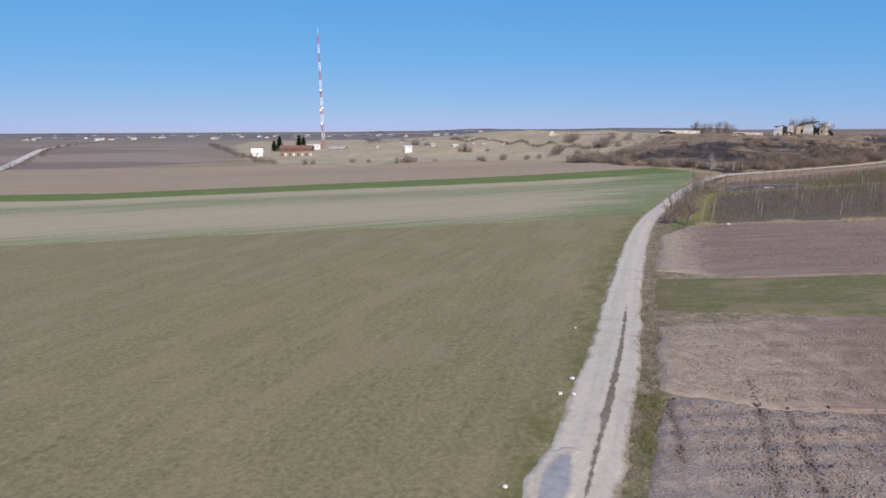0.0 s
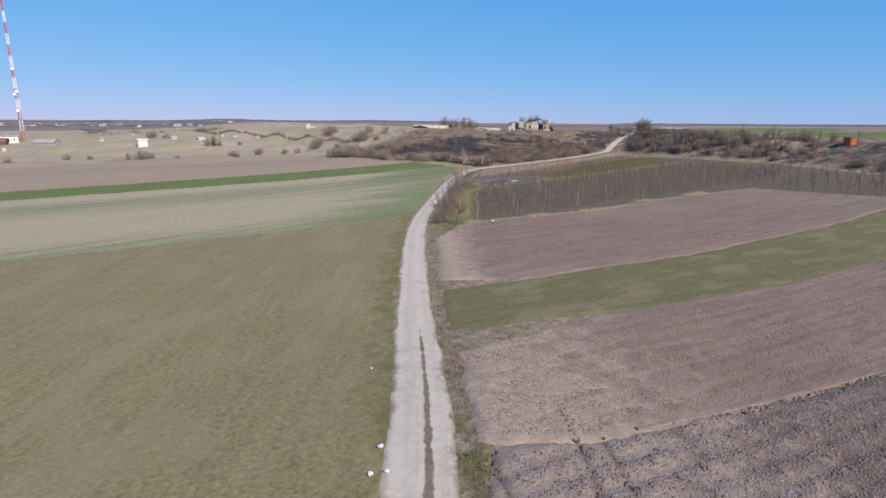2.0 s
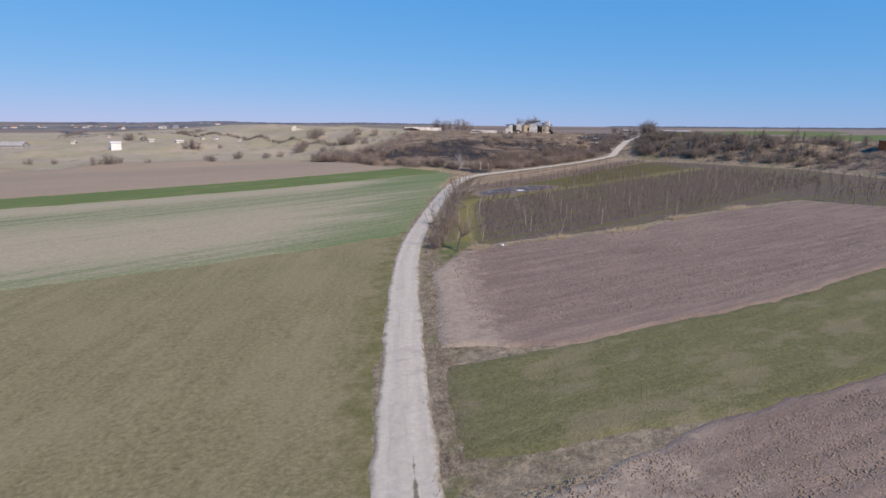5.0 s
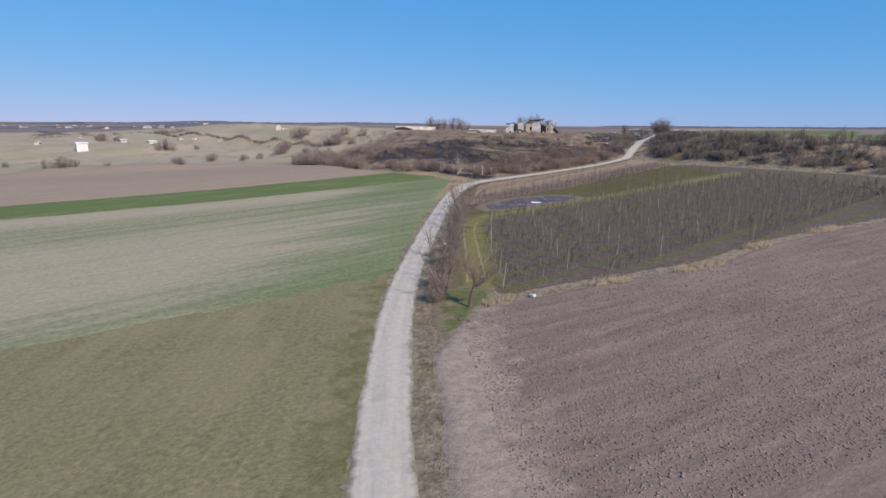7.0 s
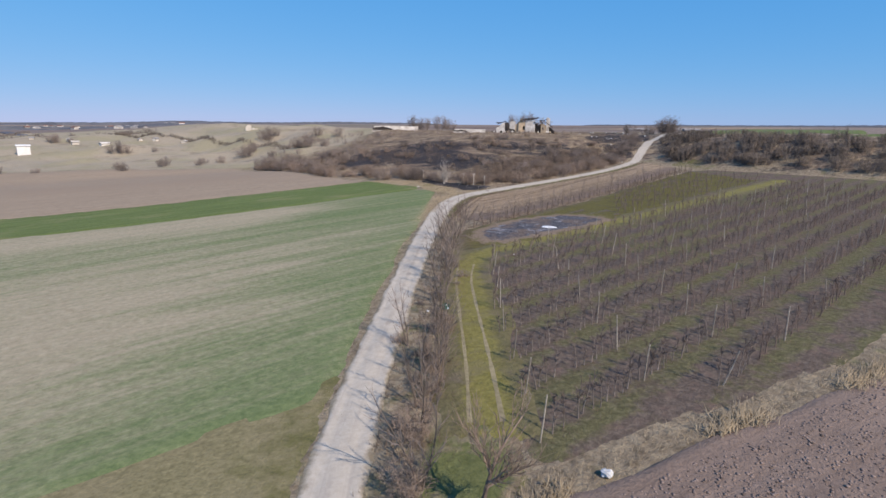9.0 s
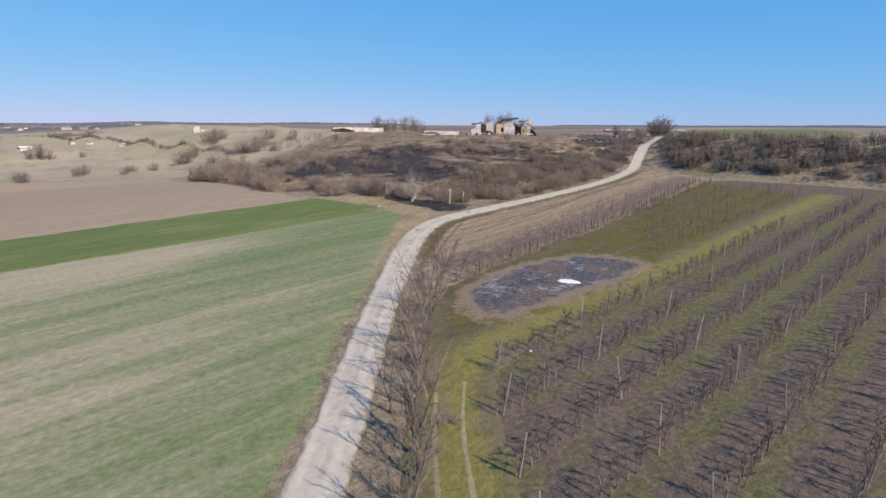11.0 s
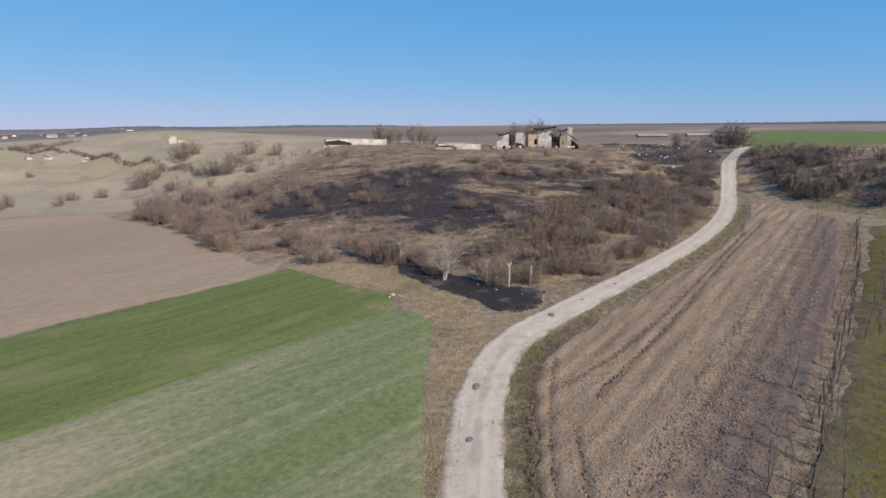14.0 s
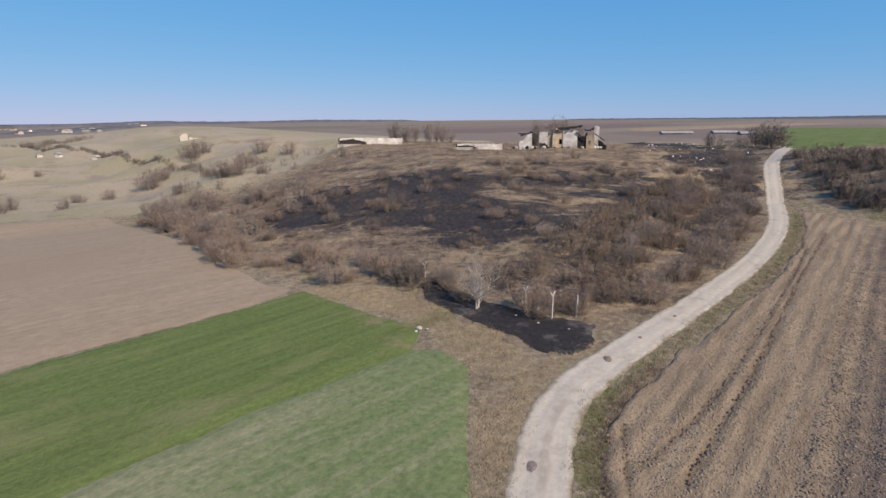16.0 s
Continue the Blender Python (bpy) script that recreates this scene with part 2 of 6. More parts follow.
PALE_WHEAT = thin_wheat()
GREEN_WHEAT = land("thick_young_wheat", (0.068, 0.098, 0.027), (0.145, 0.186, 0.058), (0.19, 0.19, 0.085), 6, (0.52, 0.74), 2.4, -14, 22, 0.35, 0.5, 0.8, (0.24, 0.21, 0.11))
STRIP_GRASS = land("strip_grass", (0.09, 0.09, 0.036), (0.19, 0.175, 0.08), (0.22, 0.185, 0.11), 3, (0.5, 0.62), 3.0, 0, 10, 0.2, 0.6, 0.6, (0.25, 0.2, 0.13), 5.0)
PLOUGH = land("ploughed_soil", (0.085, 0.063, 0.053), (0.228, 0.174, 0.146), (0.225, 0.172, 0.145), 20, (0.5, 0.75), 3.4, 0, 7, 0.4, 0.7, 0.5, (0.36, 0.292, 0.24), 5.5)
HARROWED = land("harrowed_soil", (0.148, 0.107, 0.084), (0.266, 0.198, 0.156), (0.275, 0.206, 0.16), 26, (0.5, 0.75), 3.4, -2, 12, 0.4, 0.5, 0.5, (0.39, 0.31, 0.235), 5.5)
SMOOTH_SOIL = land("smooth_harrowed_soil", (0.235, 0.18, 0.124), (0.325, 0.254, 0.178), (0.262, 0.198, 0.138), 40, (0.45, 0.65), 0.9, -10, 20, 0.25, 0.25, 0.8)
STUBBLE = land("dry_stubble", (0.185, 0.135, 0.088), (0.36, 0.275, 0.185), (0.39, 0.305, 0.21), 14, (0.5, 0.75), 3.0, -21, 10, 0.5, 0.7, 0.6, (0.2, 0.152, 0.12), 5.0)
ROW_SLOPE, ROW_PITCH, ROW_FIRST = 0.225, 3.8, 107.7   # orchard rows: y = ROW_FIRST - ROW_PITCH * k + ROW_SLOPE * x


def orchard_shader():
    """Orchard floor: bare brown soil and litter under the trees, mossy grass in a band beside each row."""
    mat, tree, bsdf = shader("orchard_floor", 0.95)
    flat = place(tree)
    fine = grain(tree, flat, 2.6, 6, 0.72)
    soil = ramp(tree, fine, [(0.28, (0.058, 0.044, 0.035)), (0.5, (0.11, 0.085, 0.067)), (0.72, (0.185, 0.146, 0.115))])
    soil = mixed(tree, sums(tree, "MULTIPLY", steps(tree, grain(tree, flat, 0.5, 5, 0.7), 0.5, 0.66), 0.6), soil, (0.16, 0.108, 0.085))
    moss = ramp(tree, fine, [(0.28, (0.054, 0.052, 0.024)), (0.5, (0.107, 0.1, 0.048)), (0.72, (0.178, 0.163, 0.088))])
    axes = tree.nodes.new("ShaderNodeSeparateXYZ")
    tree.links.new(flat, axes.inputs[0])
    across = sums(tree, "SUBTRACT", axes.outputs[1], sums(tree, "MULTIPLY", axes.outputs[0], ROW_SLOPE))
    phase = sums(tree, "MULTIPLY", sums(tree, "SUBTRACT", across, ROW_FIRST - 0.75), 2 * math.pi / ROW_PITCH)
    band = sums(tree, "MULTIPLY", sums(tree, "COSINE", phase, 0.0), 0.2)
    blot = sums(tree, "MULTIPLY", sums(tree, "SUBTRACT", grain(tree, flat, 0.55, 6, 0.72), 0.5), 1.5)
    wide = sums(tree, "MULTIPLY", sums(tree, "SUBTRACT", grain(tree, flat, 0.08, 3, 0.6), 0.5), 1.2)
    fac = sums(tree, "ADD", sums(tree, "ADD", band, blot), wide)
    col = mixed(tree, steps(tree, fac, -0.12, 0.3), soil, moss)
    tree.links.new(col, bsdf.inputs["Base Color"])
    bumped(tree, bsdf, grain(tree, flat, 3.0, 6, 0.72), 0.6, 0.3)
    return mat


def ash_shader():
    """Burnt ground: black and blue-grey cinders blotted with white ash, passing raggedly into scorched brown grass and moss; 'core' runs from 0 at the rim to 1 inside."""
    mat, tree, bsdf = shader("burnt_ash", 0.95)
    flat = place(tree)
    fine = grain(tree, flat, 3.2, 7, 0.75)
    black = ramp(tree, fine, [(0.3, (0.018, 0.018, 0.022)), (0.5, (0.065, 0.065, 0.074)), (0.7, (0.2, 0.195, 0.2))])
    brown = ramp(tree, fine, [(0.3, (0.06, 0.045, 0.038)), (0.7, (0.19, 0.148, 0.122))])
    rim = ramp(tree, fine, [(0.3, (0.12, 0.088, 0.06)), (0.7, (0.27, 0.205, 0.145))])
    moss = ramp(tree, fine, [(0.3, (0.075, 0.067, 0.02)), (0.7, (0.16, 0.14, 0.048))])
    col = mixed(tree, steps(tree, grain(tree, flat, 0.3, 5, 0.65), 0.46, 0.6), black, brown)
    white = steps(tree, sums(tree, "ADD", grain(tree, flat, 0.42, 7, 0.72), sums(tree, "MULTIPLY", fine, 0.25)), 0.655, 0.78)
    col = mixed(tree, sums(tree, "MULTIPLY", white, 0.55), col, ramp(tree, fine, [(0.3, (0.2, 0.2, 0.22)), (0.7, (0.5, 0.5, 0.52))]))
    edge = sums(tree, "ADD", attribute(tree, "core"), sums(tree, "MULTIPLY", sums(tree, "SUBTRACT", grain(tree, flat, 0.4, 6, 0.72), 0.5), 1.5))
    col = mixed(tree, steps(tree, edge, 0.5, 0.7), rim, col)
    col = mixed(tree, steps(tree, edge, -0.05, 0.22), moss, col)
    tree.links.new(col, bsdf.inputs["Base Color"])
    bumped(tree, bsdf, fine, 0.6, 0.2)
    return mat


ORCHARD_FLOOR = orchard_shader()
ASH = ash_shader()


def blended_land(name, inner, outer, low=0.3, high=0.7, size=0.45, strength=1.3, bump=0.6):
    """Ground that passes raggedly into another: 'core' runs from 0 at the border to 1 inside. Each tone is dark, light and blot."""
    mat, tree, bsdf = shader(name, 0.95)
    flat = place(tree)
    fine = grain(tree, flat, 1.9, 6, 0.72)
    tones = []
    for dark, light, blot, scale in (inner, outer):
        c = ramp(tree, fine, [(0.3, dark), (0.7, light)])
        tones.append(mixed(tree, steps(tree, grain(tree, flat, scale, 5, 0.65), 0.5, 0.66), c, blot))
    edge = sums(tree, "ADD", attribute(tree, "core"), sums(tree, "MULTIPLY", sums(tree, "SUBTRACT", grain(tree, flat, size, 6, 0.7), 0.5), strength))
    tree.links.new(mixed(tree, steps(tree, edge, low, high), tones[1], tones[0]), bsdf.inputs["Base Color"])
    bumped(tree, bsdf, grain(tree, flat, 2.6, 6, 0.72), bump, 0.35)
    return mat


FLOOR_TONE = ((0.078, 0.063, 0.043), (0.175, 0.142, 0.1), (0.118, 0.117, 0.05), 0.17)
LANE_BLEND = blended_land("mossy_lane", ((0.132, 0.119, 0.031), (0.236, 0.21, 0.068), (0.175, 0.153, 0.07), 0.3), ((0.088, 0.079, 0.036), (0.17, 0.15, 0.075), (0.15, 0.124, 0.08), 0.3), 0.35, 0.95, 0.5, 1.5)
MOSS_BLEND = blended_land("mossy_hollow", ((0.07, 0.063, 0.017), (0.146, 0.127, 0.036), (0.085, 0.072, 0.038), 0.3), FLOOR_TONE, 0.3, 0.9, 0.3, 1.6)
SOOT_BLEND = blended_land("charred_ground", ((0.012, 0.012, 0.013), (0.042, 0.038, 0.038), (0.09, 0.08, 0.075), 0.4), ((0.12, 0.09, 0.06), (0.28, 0.22, 0.15), (0.3, 0.25, 0.18), 0.4), 0.1, 0.32, 0.9, 1.2)
VERGE_BLEND = blended_land("green_verge", ((0.075, 0.088, 0.03), (0.155, 0.165, 0.065), (0.21, 0.18, 0.11), 0.4), ((0.11, 0.085, 0.056), (0.28, 0.225, 0.15), (0.2, 0.175, 0.1), 0.4), 0.3, 0.8, 0.5, 1.5)
RUT = plain("rut_soil", (0.085, 0.064, 0.053), (0.17, 0.13, 0.107), 2.0, 0.95, 0.6, 0.1)
BALK = plain("balk_grass", (0.15, 0.117, 0.098), (0.27, 0.213, 0.18), 2.6, 0.95, 0.5, 0.08)
RUT_PALE = plain("worn_track_soil", (0.19, 0.162, 0.09), (0.31, 0.262, 0.158), 2.0, 0.95, 0.4, 0.05)
CLOD = plain("soil_clods", (0.15, 0.115, 0.097), (0.3, 0.232, 0.198), 2.5, 0.95, 0.4, 0.04)
CLOD_PALE = plain("pale_soil_clods", (0.18, 0.138, 0.1), (0.34, 0.265, 0.19), 2.5, 0.95, 0.4, 0.04)
# grey mud, with the puddle's sky reflection put into its matte colour
MUD_BLEND = blended_land("wet_grey_mud", ((0.2, 0.2, 0.2), (0.32, 0.315, 0.31), (0.24, 0.24, 0.245), 0.5), ((0.34, 0.298, 0.234), (0.48, 0.428, 0.345), (0.4, 0.355, 0.283), 0.5), 0.4, 0.75, 0.8, 1.2, 0.3)
LIME = plain("white_lime", (0.62, 0.62, 0.62), (0.82, 0.82, 0.82), 3, 0.8)
ORCHARD_TWIG = plain("orchard_twigs", (0.1, 0.077, 0.067), (0.185, 0.146, 0.128), 2, 0.9, 0, 0, 0.5)
ORCHARD_BARK = plain("orchard_bark", (0.13, 0.107, 0.092), (0.28, 0.24, 0.21), 6, 0.9, 0.3, 0.02, 0.5)
BARK = plain("grey_brown_bark", (0.085, 0.066, 0.052), (0.18, 0.145, 0.118), 6, 0.9, 0.3, 0.02, 0.5)
PALE_BARK = plain("bleached_bark", (0.25, 0.22, 0.19), (0.42, 0.38, 0.33), 6, 0.9, 0.3, 0.02)
TWIG = plain("bare_twigs", (0.15, 0.122, 0.105), (0.27, 0.222, 0.19), 2, 0.9, 0, 0, 0.6)
RUST_TWIG = plain("russet_twigs", (0.158, 0.12, 0.095), (0.295, 0.228, 0.178), 2, 0.9, 0, 0, 0.6)
BANK_TWIG = plain("bank_twigs", (0.11, 0.093, 0.078), (0.205, 0.172, 0.145), 2, 0.9, 0, 0, 0.5)
# twig colour darkened to hold the shade of the steep bank
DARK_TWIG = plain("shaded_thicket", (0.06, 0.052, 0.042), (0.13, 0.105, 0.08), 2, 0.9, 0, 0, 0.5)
STRAW = plain("dry_straw", (0.235, 0.193, 0.13), (0.41, 0.342, 0.24), 1.2, 0.9, 0)
WEED = plain("withered_weeds", (0.085, 0.062, 0.048), (0.2, 0.148, 0.11), 1.2, 0.9, 0)
SPROUT = plain("green_blades", (0.07, 0.09, 0.025), (0.17, 0.18, 0.06), 1.2, 0.8, 0)
WHEAT_BLADE = plain("wheat_blades", (0.085, 0.125, 0.042), (0.17, 0.215, 0.085), 0.6, 0.85, 0)
MEADOW_BLADE = plain("meadow_blades", (0.125, 0.118, 0.05), (0.26, 0.235, 0.12), 0.5, 0.9, 0)
CONCRETE = plain("weathered_concrete", (0.36, 0.33, 0.29), (0.56, 0.52, 0.46), 3, 0.9, 0.3, 0.02)
PLASTER = plain("flaking_white_plaster", (0.4, 0.36, 0.31), (0.74, 0.71, 0.66), 0.7, 0.9, 0.3, 0.03)
ADOBE = plain("bare_earth_wall", (0.33, 0.255, 0.175), (0.52, 0.42, 0.3), 0.9, 0.95, 0.5, 0.05)
# black of charred timber, and of the shaded openings in the ruin
CHAR = plain("char_and_shade_black", (0.02, 0.018, 0.017), (0.06, 0.05, 0.045), 3, 0.9, 0.3, 0.03)
WALL_WHITE = plain("white_render", (0.66, 0.65, 0.62), (0.82, 0.81, 0.78), 0.6, 0.85, 0)
TILE = plain("red_roof_tiles", (0.14, 0.078, 0.06), (0.22, 0.125, 0.1), 1.5, 0.85, 0)
GREY_ROOF = plain("grey_roof_sheets", (0.22, 0.21, 0.2), (0.4, 0.38, 0.36), 1.0, 0.8, 0)
RED_PAINT = plain("red_mast_paint", (0.5, 0.05, 0.035), (0.6, 0.08, 0.05), 1, 0.6, 0)
WHITE_PAINT = plain("white_mast_paint", (0.75, 0.75, 0.75), (0.85, 0.85, 0.85), 1, 0.6, 0)
ORANGE_PAINT = plain("orange_rust_sheet", (0.45, 0.1, 0.03), (0.6, 0.16, 0.06), 2, 0.7, 0)
GREEN_PLASTIC = plain("dark_green_plastic", (0.01, 0.06, 0.045), (0.02, 0.1, 0.075), 3, 0.5, 0)
BAG_BLUE = plain("pale_blue_plastic_bag", (0.5, 0.66, 0.74), (0.65, 0.78, 0.84), 5, 0.5, 0)
GLASS_DARK = plain("dark_window", (0.02, 0.02, 0.025), (0.05, 0.05, 0.06), 1, 0.2, 0)
WOOD = plain("grey_post_wood", (0.2, 0.175, 0.145), (0.42, 0.38, 0.32), 5, 0.9, 0.3, 0.02, 0.4)
EVERGREEN = plain("dark_conifer", (0.015, 0.028, 0.012), (0.04, 0.06, 0.025), 1.5, 0.9, 0)
# bluish grey puts the distance haze into the woodland colour
FAR_WOOD = plain("hazy_far_woodland", (0.07, 0.077, 0.095), (0.115, 0.12, 0.135), 0.05, 0.95, 0)
RUBBISH = plain("pale_litter", (0.45, 0.45, 0.44), (0.72, 0.72, 0.7), 6, 0.7, 0)

# ---- the lie of the land ----
def lattice(ix, iy, seed):
    """A repeatable random number from 0 to 1 for each lattice point."""
    n = np.sin(ix * 127.1 + iy * 311.7 + seed * 74.7) * 43758.5453
    return n - np.floor(n)


def value_noise(x, y, seed=0):
    """Smooth noise from -1 to 1, one lump a metre."""
    ix, iy = np.floor(x), np.floor(y)
    fx, fy = x - ix, y - iy
    fx, fy = fx * fx * (3 - 2 * fx), fy * fy * (3 - 2 * fy)
    a, b = lattice(ix, iy, seed), lattice(ix + 1, iy, seed)
    c, d = lattice(ix, iy + 1, seed), lattice(ix + 1, iy + 1, seed)
    return 2 * (a + (b - a) * fx + (c - a) * fy + (a - b - c + d) * fx * fy) - 1


def ease(a, b, x):
    t = np.clip((x - a) / (b - a), 0, 1)
    return t * t * (3 - 2 * t)


def edge_distance(x, y, line):
    """Distance in plan to a polyline."""
    best = np.full(np.shape(x), 1e9)
    for (ax, ay), (bx, by) in zip(line, line[1:]):
        dx, dy = bx - ax, by - ay
        t = np.clip(((x - ax) * dx + (y - ay) * dy) / (dx * dx + dy * dy), 0, 1)
        best = np.minimum(best, np.hypot(x - ax - t * dx, y - ay - t * dy))
    return best


def inside(x, y, ring):
    """Whether points lie in a closed ring in plan."""
    odd = np.zeros(np.shape(x), bool)
    for (ax, ay), (bx, by) in zip(ring, ring[1:] + ring[:1]):
        if ay == by:
            continue
        odd ^= ((ay > y) != (by > y)) & (x < (bx - ax) * (y - ay) / (by - ay) + ax)
    return odd


# The foot and the upper edge of the terrace that the ruins stand on; both close far off to the east.
FOOT = [(150, -900), (150, 20), (152, 50), (168, 90), (177, 126), (171, 150), (167, 172), (169, 192), (170, 201), (164, 205),
        (141, 190), (116, 180), (99, 176), (91, 196), (83, 204), (75, 220), (67, 262), (64, 300), (60, 330), (50, 400), (45, 455), (40, 530), (30, 640), (20, 1000), (50, 4800)]
TOP = [(162, -900), (162, 8), (155.5, 20), (158, 50), (168, 62), (188, 80), (202, 126), (188, 150), (188, 176), (196, 200), (212, 226), (202, 236),
       (182, 240), (162, 246), (147, 258), (141, 282), (140, 330), (124, 420), (116, 500), (122, 690), (150, 1000), (200, 1500), (330, 4800)]
MOUNDS = [(32, 372, 3.2, 15), (5, 365, 2.6, 12), (58, 352, 2.4, 11), (-40, 380, 2.2, 14), (82, 372, 3.0, 13), (110, 352, 2.6, 12), (20, 420, 3.4, 18), (64, 428, 3.6, 16), (104, 410, 3.0, 15), (-70, 420, 2.5, 16), (45, 500, 4.0, 22), (100, 480, 3.6, 18), (0, 560, 4.0, 26), (130, 440, 3.0, 14), (84, 560, 4.0, 24)]
EAST = [(4800, 4800), (4800, -900)]


def height(x, y):
    """The lie of the land at (x, y)."""
    x, y = np.asarray(x, float), np.asarray(y, float)
    far = np.hypot(x - 60, y - 120)
    low = 0.0307 * np.clip(x, -110, 190) + 0.0041 * np.clip(y, -100, 250)
    low = low - 1.9 * ease(225, 285, y) * ease(130, 60, x) + 0.7 * np.exp(-((x - 14) / 16) ** 2 - ((y - 30) / 16) ** 2)
    low = low + 6.0 * ease(325, 540, y)
    low = low - 0.5 * np.exp(-((x - 95) / 28) ** 2 - ((y - 155) / 18) ** 2)
    high = 13.9 + 1.2 * ease(200, 900, far) - 3.2 * ease(155, 250, x) * ease(130, 60, y) * ease(700, 300, x)
    df, dt = edge_distance(x, y, FOOT), edge_distance(x, y, TOP)
    rise = np.where(inside(x, y, TOP + EAST), 1.0, np.where(inside(x, y, FOOT + EAST), df / (df + dt + 1e-6), 0.0))
    rise = 0.55 * rise + 0.45 * rise * rise * (3 - 2 * rise)
    z = low + (high - low) * rise
    for mx, my, mh, mr in MOUNDS:
        z = z + mh * np.exp(-((x - mx) / mr) ** 2 - ((y - my) / (mr * 0.8)) ** 2)
    rough = inside(x, y, FOOT + EAST) * ease(0, 14, df)
    hill = rough * ease(330, 210, far)
    z = z + hill * (0.55 * value_noise(x / 13, y / 13, 3) + 0.3 * value_noise(x / 5, y / 5, 4))
    dune = ease(290, 330, y + 0.3 * np.minimum(x, 0) + 30) * ease(-260, -90, x) * ease(175, 110, x) * ease(2200, 700, far)
    z = z + dune * (1.7 * value_noise(x / 46 + 7, y / 38, 5) + 1.2 * value_noise(x / 21, y / 18, 6) + 0.3)
    return z + (12.5 - z) * ease(1500, 4300, far)


# ---- mesh helpers ----
def fill(me, verts, faces):
    """Vertices and faces of one size, from arrays."""
    n = faces.shape[1]
    me.vertices.add(len(verts))
    me.vertices.foreach_set("co", verts.ravel())
    me.loops.add(faces.size)
    me.loops.foreach_set("vertex_index", faces.astype(np.int32).ravel())
    me.polygons.add(len(faces))
    me.polygons.foreach_set("loop_start", np.arange(0, faces.size, n, dtype=np.int32))
    me.polygons.foreach_set("loop_total", np.full(len(faces), n, np.int32))
    me.update(calc_edges=True)


def mesh_object(name, verts, faces, mat, parent=None, smooth=False):
    me = bpy.data.meshes.new(name)
    if isinstance(faces, np.ndarray):
        fill(me, np.asarray(verts, np.float32), faces)
    else:
        me.from_pydata([tuple(map(float, v)) for v in verts], [], [tuple(map(int, f)) for f in faces])
    me.materials.append(mat)
    if smooth:
        me.polygons.foreach_set("use_smooth", [True] * len(me.polygons))
    me.update()
    ob = new(name, me)
    ob.parent = parent
    return ob


def part(name, bm, mat, parent, label=""):
    me = bpy.data.meshes.new(name)
    bm.to_mesh(me)
    bm.free()
    me.materials.append(mat)
    ob = new(name, me)
    ob.parent = parent
    return tagged(ob, label)


def empty(name, m):
    ob = new(name)
    ob.empty_display_size = 0.2
    ob.matrix_world = m
    return ob


TABLE = height(*np.meshgrid(np.arange(-45, 271, 1.0), np.arange(-15, 351, 1.0), indexing="ij"))


def near_height(x, y):
    """The lie of the land near the road, read from a table of one-metre steps."""
    x, y = np.clip(np.asarray(x, float) + 45, 0, TABLE.shape[0] - 1.001), np.clip(np.asarray(y, float) + 15, 0, TABLE.shape[1] - 1.001)
    i, j = x.astype(int), y.astype(int)
    u, v = x - i, y - j
    return (TABLE[i, j] * (1 - u) + TABLE[i + 1, j] * u) * (1 - v) + (TABLE[i, j + 1] * (1 - u) + TABLE[i + 1, j + 1] * u) * v


def up(x, y):
    if -44 < x < 269 and -14 < y < 349:
        return float(near_height(x, y))
    return float(height(np.array([x]), np.array([y]))[0])


def value(me, name, values):
    a = me.attributes.new(name, "FLOAT", "POINT")
    a.data.foreach_set("value", np.asarray(values, np.float32))


def dense(line, step):
    out = []
    for (ax, ay), (bx, by) in zip(line, line[1:]):
        n = max(1, int(math.hypot(bx - ax, by - ay) / step))
        out += [(ax + (bx - ax) * k / n, ay + (by - ay) * k / n) for k in range(n)]
    return out + [line[-1]]


def rounded(line, times=2):
    """Cuts the corners of an open line."""
    for _ in range(times):
        out = [line[0]]
        for (ax, ay), (bx, by) in zip(line, line[1:]):
            out += [(ax * 0.75 + bx * 0.25, ay * 0.75 + by * 0.25), (ax * 0.25 + bx * 0.75, ay * 0.25 + by * 0.75)]
        line = out + [line[-1]]
    return line


